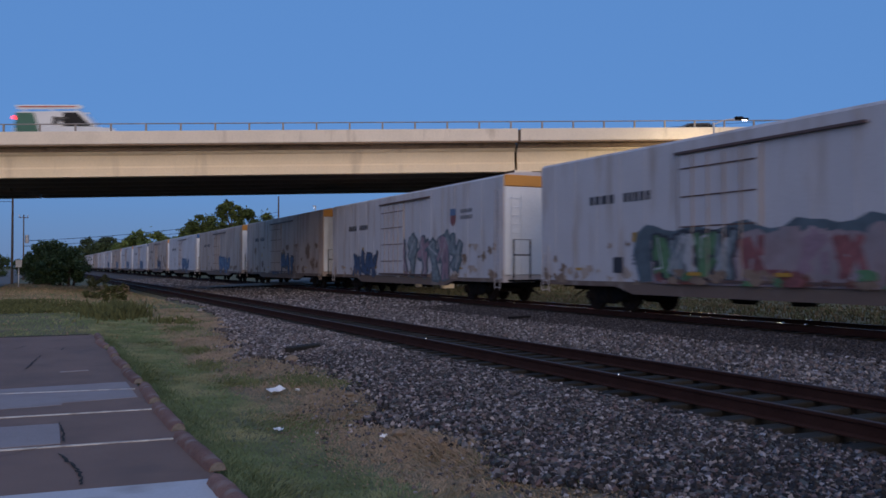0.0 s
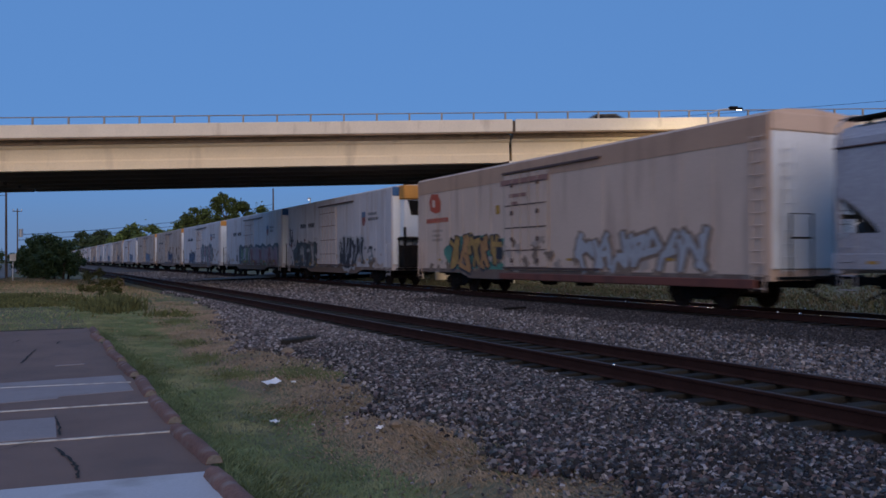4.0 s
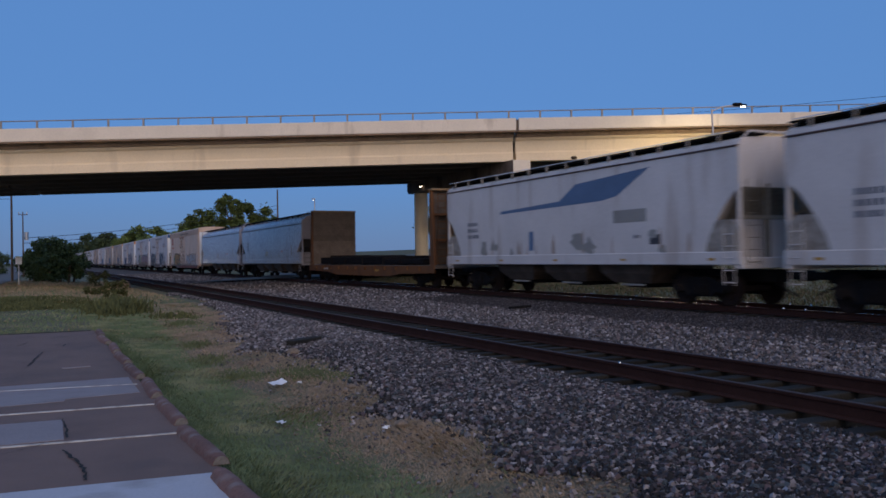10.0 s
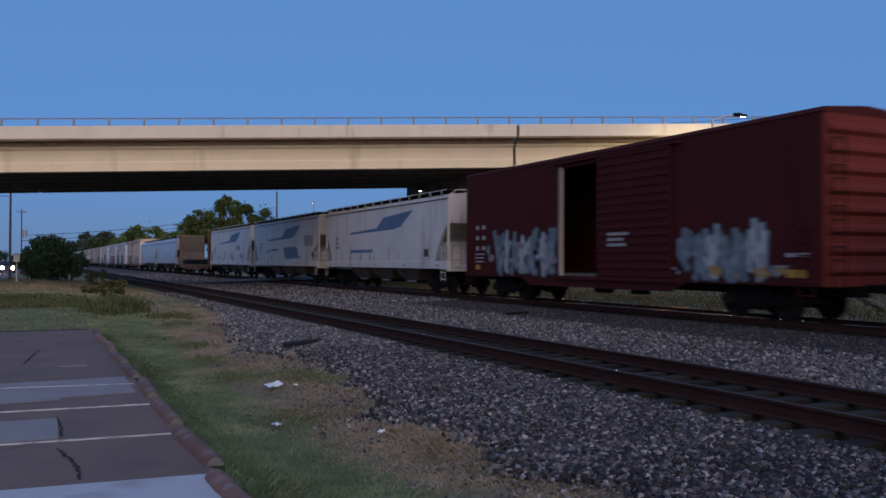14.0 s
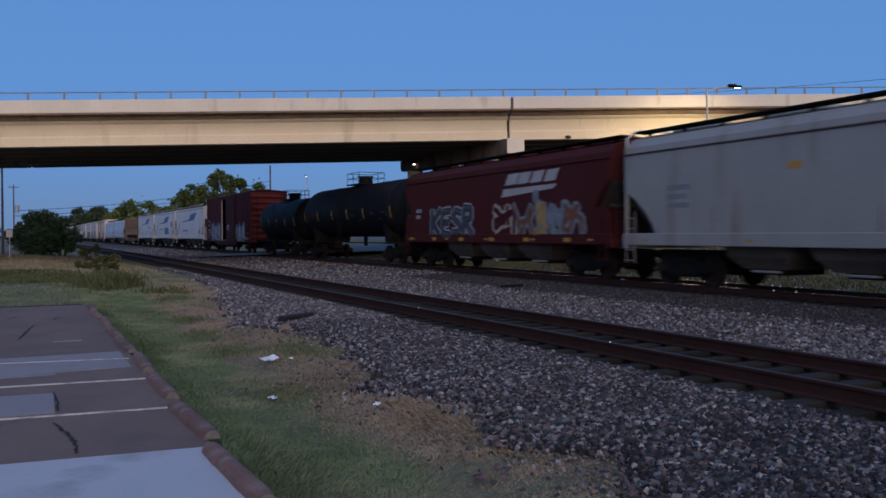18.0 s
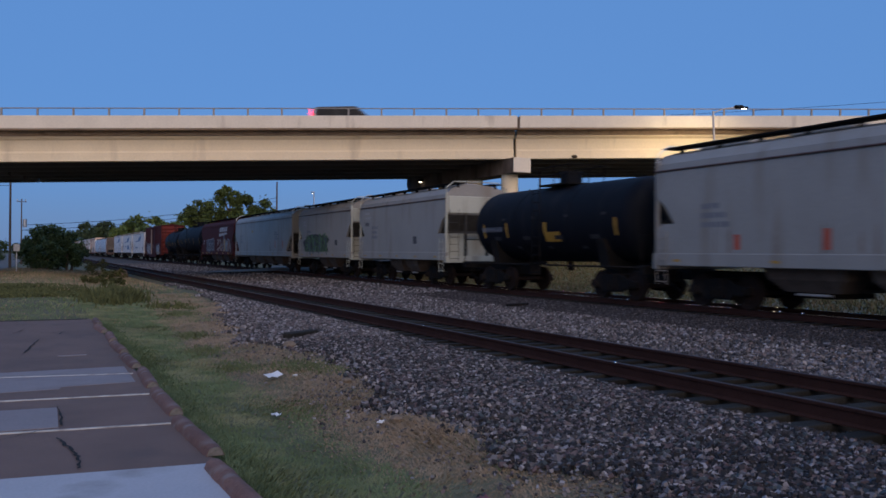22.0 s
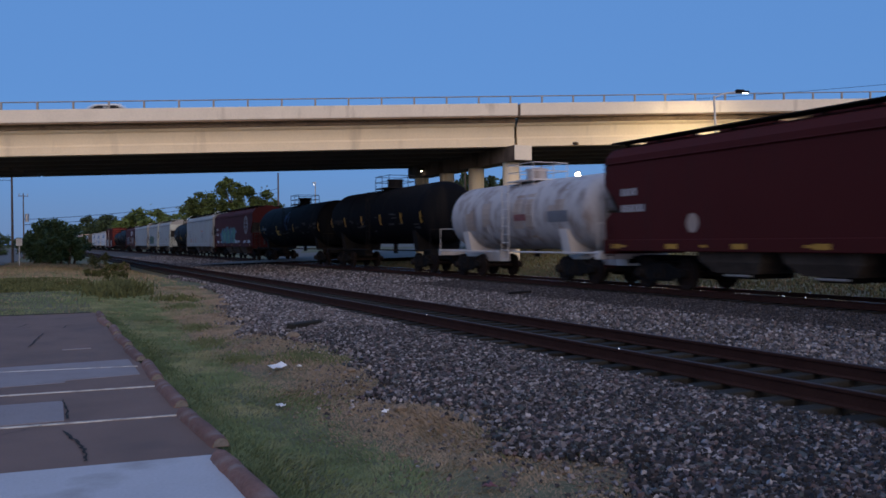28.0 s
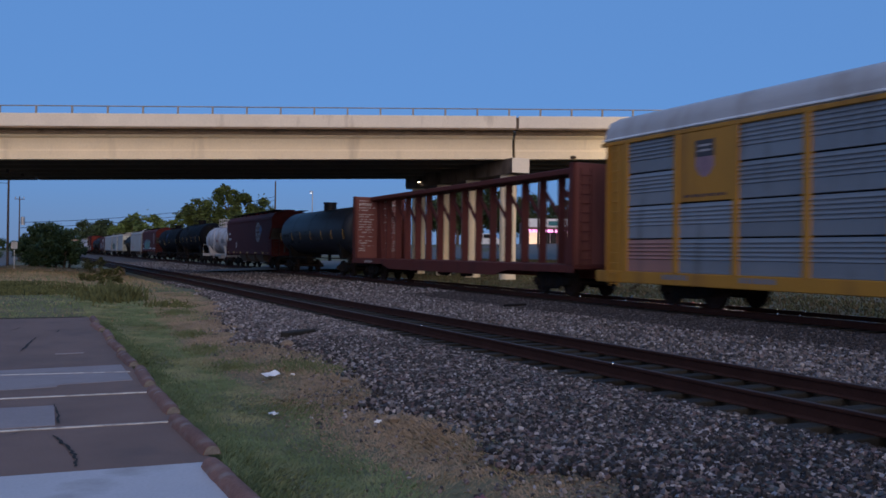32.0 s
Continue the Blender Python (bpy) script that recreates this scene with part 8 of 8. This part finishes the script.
part("oval_frame", Geo().prism(ring2, 1, -0.10, 0.20), M["steel_grey"], pylon)
for a, b in ((-1.2, -0.62), (0.62, 1.2)):
    part("sign_bar", Geo().box(a, b, -0.17, -0.15, 6.98, 7.18), M["sign_teal"], pylon)
part("sign_bar", Geo().box(-0.5, 0.5, -0.17, -0.15, 6.95, 7.2), M["sign_teal"], pylon)
part("message_board", Geo().box(-1.05, 0.95, -0.1, 0.1, 4.75, 5.55), M["sign_face"], pylon)
for xx in (-0.55, 0.5):
    part("post", Geo().box(xx - 0.12, xx + 0.12, -0.08, 0.08, zg - 0.3, 5.9), M["red_wall"], pylon)
text = bpy.data.curves.new("sign_lettering", "FONT")
text.body, text.size, text.align_x, text.extrude = "CHICKEN", 0.78, "CENTER", 0.01
text.offset = 0.022
text.materials.append(M["sign_teal"])
ob = new("sign_lettering", text)
ob.parent = pylon
ob.matrix_basis = pose(0, -0.18, 6.2, 90, 0, 0)

mall = tagged(new("strip_mall"), "white-fronted strip mall with pink neon shop windows", "shops")
mall.matrix_basis = frontage(11.3, 125, 2.8)
part("wall", Geo().box(0, 16.4, 0.6, 12, -0.6, 3.6), M["mall_wall"], mall)
part("fascia", Geo().box(-0.3, 16.6, -0.6, 0.6, 2.6, 3.85, 0.03), M["mall_white"], mall, "white fascia above the shops")
part("canopy", Geo().box(-0.3, 16.6, -1.0, 0.6, 2.35, 2.6), M["mall_wall"], mall)
for i in range(7):
    x0 = 0.5 + i * 2.25
    w = part("shop_window", Geo().box(x0, x0 + 1.7, 0.5, 0.62, 0.1, 2.0), (M["lit_dim"], M["dark_glass"], M["lit_window"], M["lit_dim"], M["dark_glass"], M["lit_dim"], M["dark_glass"])[i], mall)
    part("frame", Geo().box(x0 + 0.82, x0 + 0.88, 0.46, 0.5, 0.1, 2.0).box(x0, x0 + 1.7, 0.46, 0.5, 1.95, 2.05), M["mall_white"], w)
    part("pillar", Geo().box(x0 + 1.85, x0 + 2.1, -0.8, -0.55, -0.6, 2.4), M["mall_wall"], mall)
r = random.Random(5)
for i in range(16):
    x0 = 0.3 + i * 0.55
    part("neon_letter", Geo().box(x0, x0 + r.uniform(0.2, 0.45), -0.98, -0.9, 1.85, 2.25), M["neon_pink"] if i < 11 else M["neon_red"], mall)
for a, b in ((3.2, 5.2), (7.4, 8.4), (11.6, 13.0)):
    part("shop_sign", Geo().box(a, b, -0.66, -0.6, 2.85, 3.5), M["sign_teal"], mall)
part("flood_light", Geo().box(15.6, 16.5, -0.9, -0.62, 2.9, 3.6, 0.1), M["lamp_white"], mall)

annex = tagged(new("small_shop"), "small pink block building with a bright flood light", "building")
annex.matrix_basis = frontage(37.0, 103, 2.6)
part("wall", Geo().box(0, 5.2, 0, 5, -0.6, 2.6), mat("annex_wall", (0.5, 0.28, 0.24), 0.8, fine=8, var=0.15), annex)
part("base_course", Geo().box(-0.03, 5.23, -0.05, 0, -0.6, 0.5), M["red_wall"], annex)
part("flood_light", Geo().lathe([(-0.4, 0.05), (0, 0.55), (0.4, 0.05)], 12, (2.4, -0.3, 1.6)), M["lamp_warm"], annex)
part("bin_screen", Geo().box(-3.6, -0.6, 0.5, 1.0, -0.6, 1.3), M["mall_wall"], annex)
# bollards are no lamps; their brightness is a red glow in the material
for xx in (-0.9, 0.9):
    part("bollard", Geo().tube((xx, -0.8, -0.6), (xx, -0.8, 1.0), 0.15, 10), M["neon_red"], annex)
block = tagged(new("grey_building"), "pale grey two-storey building behind the overpass", "building")
block.matrix_basis = frontage(49.0, 135, 3.0)
grey = mat("grey_render", (0.42, 0.42, 0.43), 0.85, fine=5, var=0.1)
part("wall", Geo().box(0, 40, 0, 12, -1, 7.6), grey, block)
part("parapet", Geo().box(-0.2, 40.2, -0.2, 12.2, 7.6, 7.9), grey, block)
for i in range(9):
    w = part("window", Geo().box(5 + i * 2.6, 6.2 + i * 2.6, -0.04, 0.02, 3.6, 6.2), M["dark_glass"], block)
    part("sill", Geo().box(4.9 + i * 2.6, 6.3 + i * 2.6, -0.12, 0.0, 3.45, 3.6), grey, w)
for i in range(3):
    part("wall_lamp", Geo().box(6 + i * 3.4, 6.9 + i * 3.4, -0.4, -0.05, 2.9, 3.6, 0.1), M["lamp_warm"], block)
fence = tagged(new("lit_fence"), "slatted fence with warm lamplight given as its own glow", "fence")
fence.matrix_basis = frontage(43, 118, 2.7)
# slats glow by themselves in place of lamplight falling on them
for i in range(14):
    part("slat", Geo().box(i * 0.4, i * 0.4 + 0.22, 0, 0.06, 0, 1.5), M["lit_dim"], fence)
part("fence_rail", Geo().box(0, 5.6, 0.06, 0.12, 0.3, 0.4).box(0, 5.6, 0.06, 0.12, 1.1, 1.2), M["mall_wall"], fence)

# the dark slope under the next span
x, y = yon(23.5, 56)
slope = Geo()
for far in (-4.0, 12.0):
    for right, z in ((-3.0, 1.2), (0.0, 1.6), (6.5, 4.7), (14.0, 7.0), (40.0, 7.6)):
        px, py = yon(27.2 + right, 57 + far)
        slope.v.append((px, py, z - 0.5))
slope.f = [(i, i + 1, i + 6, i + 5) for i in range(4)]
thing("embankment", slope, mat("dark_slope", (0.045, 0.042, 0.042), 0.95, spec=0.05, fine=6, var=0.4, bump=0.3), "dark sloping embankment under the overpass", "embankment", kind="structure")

# ---- road vehicles ----
M["car_white"] = mat("car_white", (0.70, 0.71, 0.72), 0.35, fine=10, var=0.06, bump=0)
M["car_dark"] = mat("car_dark", (0.025, 0.027, 0.032), 0.3, fine=10, var=0.1, bump=0)
M["car_green"] = mat("car_green", (0.03, 0.13, 0.09), 0.4, fine=10, var=0.1, bump=0)
M["car_glass"] = mat("car_glass", (0.012, 0.013, 0.016), 0.3, var=0.1, bump=0, spec=0.12)
M["tyre"] = mat("tyre", (0.015, 0.015, 0.015), 0.85, var=0.2)
M["tail_lit"] = glow_mat("tail_lit", (1.0, 0.04, 0.06), 3.0)
M["head_lit"] = glow_mat("head_lit", (1.0, 0.85, 0.6), 60.0)
TYRE = Geo().lathe([(-0.11, 0.20), (-0.11, 0.30), (-0.08, 0.335), (0.08, 0.335), (0.11, 0.30), (0.11, 0.20)], 20)
TYRE.v = [(x, y, z) for x, y, z in TYRE.v]
TYRE = TYRE.mesh("tyre", M["tyre"], 40)
RIM = Geo().lathe([(-0.115, 0.05), (-0.115, 0.20), (0.115, 0.20), (0.115, 0.05)], 12).mesh("rim", M["steel_grey"], 40)


def vehicle(name, outline, cabin, width, body, label, category, wheels, tails, heads, lit_tail=True, lit_head=False, group="road vehicles", extra=None, front_only=False):
    """A vehicle that drives towards +x: a lower body, a cabin with glass, wheels and lights. Outlines in (x, z)."""
    root = tagged(new(name), label, category, group)
    w = width / 2

    def hull(ring, wa, wb):
        n = len(ring)
        zc = sum(p[1] for p in ring) / n
        xc = sum(p[0] for p in ring) / n
        rings = []
        for y, k in ((-wa, 0.93), (-wb, 1.0), (wb, 1.0), (wa, 0.93)):
            rings.append([(xc + (x - xc) * (0.985 if k < 1 else 1), y, zc + (z - zc) * k) for x, z in ring])
        return Geo().loft(rings)

    part("body", hull(outline, w, w - 0.08), body, root, smooth=30)
    if cabin:
        c = part("cabin", hull(cabin, w - 0.10, w - 0.22), body, root, smooth=30)
        x0, x1 = min(p[0] for p in cabin), max(p[0] for p in cabin)
        z0, z1 = min(p[1] for p in cabin), max(p[1] for p in cabin)
        top = sorted(p[0] for p in cabin if p[1] > z1 - 0.12)
        for s in (-1, 1):
            a0, a1 = top[0] + 0.05, top[-1] - 0.05
            m = (a0 + a1) / 2
            spans = ((a0, m - 0.05, x0 + 0.25, m - 0.05), (m + 0.05, a1, m + 0.05, x1 - 0.30))
            if front_only:
                spans = ((a1 - 0.75, a1, a1 - 0.75, x1 - 0.25),)
            for u0, u1, l0, l1 in spans:
                yy = s * (w - 0.085)
                part("side_window", Geo().prism([(l0, z0 + 0.08), (l1, z0 + 0.08), (u1, z1 - 0.12), (u0, z1 - 0.12)], 1, yy - 0.012, yy + 0.012), M["car_glass"], c)
        part("windscreen", Geo().add([(x1 - 0.02, -w + 0.3, z0 + 0.06), (x1 - 0.02, w - 0.3, z0 + 0.06), (top[-1] + 0.06, w - 0.34, z1 - 0.08), (top[-1] + 0.06, -w + 0.34, z1 - 0.08)], [(0, 1, 2, 3)]), M["car_glass"], c)
        part("rear_window", Geo().add([(x0 + 0.02, -w + 0.3, z0 + 0.06), (x0 + 0.02, w - 0.3, z0 + 0.06), (top[0] - 0.05, w - 0.34, z1 - 0.08), (top[0] - 0.05, -w + 0.34, z1 - 0.08)], [(0, 1, 2, 3)]), M["car_glass"], c)
    for x in wheels:
        for s in (-1, 1):
            o = part("wheel", TYRE, None, root)
            o.location = (x, s * (w - 0.12), 0.335)
            part("rim", RIM, None, o)
    for x, z in tails:
        for s in (-1, 1):
            part("tail_light", Geo().box(x - 0.03, x + 0.05, s * (w - 0.08), s * (w - 0.34), z - 0.09, z + 0.09, 0.01), M["tail_lit"] if lit_tail else T["mark_red"], root)
    for x, z in heads:
        for s in (-1, 1):
            part("head_light", Geo().box(x - 0.05, x + 0.03, s * (w - 0.08), s * (w - (0.6 if lit_head else 0.44)), z - (0.19 if lit_head else 0.08), z + (0.19 if lit_head else 0.08), 0.02), M["head_lit"] if lit_head else M["steel_grey"], root)
    if extra:
        extra(root)
    return root


SEDAN = [(-2.3, 0.30), (-2.35, 0.75), (-2.1, 0.95), (-1.2, 0.98), (1.0, 0.96), (2.05, 0.80), (2.3, 0.60), (2.3, 0.30)]
SEDAN_CAB = [(-1.75, 0.92), (-1.0, 1.42), (0.35, 1.45), (1.15, 0.92)]
SUV = [(-2.3, 0.35), (-2.35, 0.90), (-2.2, 1.08), (1.0, 1.10), (2.1, 0.98), (2.3, 0.75), (2.3, 0.35)]
SUV_CAB = [(-2.2, 1.05), (-1.95, 1.70), (0.4, 1.74), (1.2, 1.05)]
PICK = [(-2.9, 0.42), (-2.95, 1.05), (-0.7, 1.08), (1.4, 1.10), (2.6, 1.02), (2.8, 0.8), (2.8, 0.42)]
PICK_CAB = [(-0.75, 1.05), (-0.6, 1.80), (0.8, 1.84), (1.55, 1.05)]
VAN = [(-2.8, 0.40), (-2.85, 1.15), (0.9, 1.20), (2.4, 1.12), (2.75, 0.85), (2.75, 0.40)]
VAN_CAB = [(-2.82, 1.15), (-2.7, 2.08), (0.6, 2.12), (0.9, 2.0), (1.55, 1.18)]


def rack(root):
    for yy in (-0.82, 0.82):
        part("roof_rail", Geo().box(-2.65, 0.75, yy - 0.03, yy + 0.03, 2.20, 2.30, 0.01), M["car_white"], root)
    for x in (-2.4, -0.9, 0.5):
        part("rack_bow", Geo().pipe([(x, -0.84, 2.02), (x, -0.84, 2.24), (x, 0.84, 2.24), (x, 0.84, 2.02)], 0.03), M["car_white"], root)
    ladder_thing = part("ladder", Geo().box(-2.75, 0.7, -0.75, -0.69, 2.34, 2.46).box(-2.75, 0.7, -0.35, -0.29, 2.34, 2.46), M["car_white"], root, "white ladder on the rack")
    part("ladder_stile", Geo().box(-2.6, 0.5, -0.86, -0.80, 2.31, 2.37), T["mark_red"], ladder_thing)
    for s in (-1, 1):
        part("green_panel", Geo().prism([(-2.75, 0.6), (-1.35, 0.6), (-1.75, 1.98), (-2.68, 1.98)], 1, s * 0.985, s * 1.005), M["car_green"], root, "dark green rear panel")
        part("emblem", Geo().prism([(-0.75, 1.35), (-0.45, 1.35), (-0.42, 1.52), (0.05, 1.62), (0.05, 1.74), (-0.45, 1.72), (-0.72, 1.8)], 1, s * 0.992, s * 1.008), M["car_dark"], root)


def bed(root):
    part("load_bed", Geo().box(-2.88, -0.72, -0.92, -0.84, 1.05, 1.20, 0.02).box(-2.88, -0.72, 0.84, 0.92, 1.05, 1.20, 0.02).box(-2.92, -2.82, -0.92, 0.92, 1.05, 1.20, 0.02), M["car_white"], root)


van = vehicle("work_van", VAN, VAN_CAB, 2.0, M["car_white"], "white and green work van with a ladder rack", "van", (-1.9, 1.75), [(-2.86, 1.75)], [(2.7, 0.85)], extra=rack, front_only=True)
lead_car = vehicle("sedan", SEDAN, SEDAN_CAB, 1.8, M["car_dark"], "dark sedan crossing the overpass", "car", (-1.4, 1.4), [(-2.32, 0.78)], [(2.25, 0.66)], False)
dark_car = vehicle("sedan", SEDAN, SEDAN_CAB, 1.8, M["car_dark"], "dark sedan crossing the overpass", "car", (-1.4, 1.4), [(-2.32, 0.78)], [(2.25, 0.66)], False)
pickup = vehicle("pickup_truck", PICK, PICK_CAB, 1.95, M["car_white"], "white pickup truck crossing the overpass", "pickup", (-1.9, 1.8), [(-2.93, 0.9)], [(2.75, 0.85)], False, extra=bed)
red_lit = vehicle("sports_utility", SUV, SUV_CAB, 1.85, M["car_dark"], "dark car with a glowing red tail light", "car", (-1.4, 1.4), [(-2.3, 1.3), (-2.3, 1.5)], [(2.25, 0.8)], True)
pale_car = vehicle("sedan", SEDAN, SEDAN_CAB, 1.8, M["car_white"], "pale sedan crossing the overpass", "car", (-1.4, 1.4), [(-2.32, 0.78)], [(2.25, 0.66)], False)

# cars standing by the shops
for nm, rt, fr, turn, body, label in (("sports_utility", 5.2, 110, -30, "car_white", "white sport utility car parked by the street"), ("sedan", 21.3, 113, 10, "car_dark", "dark sedan parked by the shops"),
                                      ("sedan", 25.0, 112, 60, "car_dark", "dark sedan parked beside the restaurant")):
    o = vehicle(nm, SUV if body == "car_white" else SEDAN, SUV_CAB if body == "car_white" else SEDAN_CAB, 1.85, M[body], label, "car", (-1.4, 1.4), [(-2.3, 0.8)], [(2.25, 0.7)], False, group="parked cars")
    x, y = yon(rt, fr)
    o.matrix_basis = pose(x, y, ground_z(x, y) + 0.13, 0, 0, turn)


def on_bridge(s, lane=1.7):
    return BRIDGE @ pose(s, lane, 8.745 + GRADE * s, 0, -math.degrees(math.atan(GRADE)), 0)


# vehicle, time and place on the bridge while it is seen, speed, where it waits before and after
CROSSINGS = [(van, 1.0, -6.4, 19.1, -60, 64), (lead_car, 0.0, 12.5, 18.5, 12.5, 72, 2.9), (dark_car, 3.0, -11.3, 18.1, -68, 80, 2.9), (pickup, 12.5, -4.6, 17.4, -76, 88), (red_lit, 22.5, 1.4, 22.1, -84, 98, 3.0),
             (pale_car, 29.0, -1.9, 21.4, -92, 106, 2.9)]

# the car that comes along the side road with its headlights on
night_car = vehicle("sedan", SEDAN, SEDAN_CAB, 1.8, M["car_dark"], "oncoming dark car with glowing headlights", "car", (-1.4, 1.4), [(-2.32, 0.78)], [(2.28, 0.66)], False, True)

# ---- what moves ----
def motions():
    for car in TRAIN:
        m = car.matrix_basis.copy()
        walk(car, [(t, Matrix.Translation((0, run(t), 0)) @ m) for t in (0, 4, 8, 12, 16, 20, 24, 28, 32)])
    for who, t0, s0, v, before, after, *lane in CROSSINGS:
        rows = []
        for i in range(65):
            t = i * 0.5
            s = s0 + v * (t - t0)
            rows.append((t, on_bridge(min(max(s, before), after), *lane)))
        walk(who, rows)
    # along the side road, then away round its bend
    rows = []
    for t, x, y, turn in ((0, -1.6, 421, -90), (4, -1.6, 337, -90), (8, -1.4, 253, -90), (11, -1.6, 190, -90), (13, -2.2, 141, -90), (15, -2.7, 96, -92), (16.5, -2.6, 70, -96), (17.5, -5.5, 55, -120), (19, -16, 45.5, -155), (22, -40, 38, -165),
                          (26, -70, 33.5, -171), (32, -88, 30.5, -171)):
        rows.append((t, pose(x, y, ground_z(x, y) + 0.07, 0, 0, turn)))
    walk(night_car, rows)


motions()
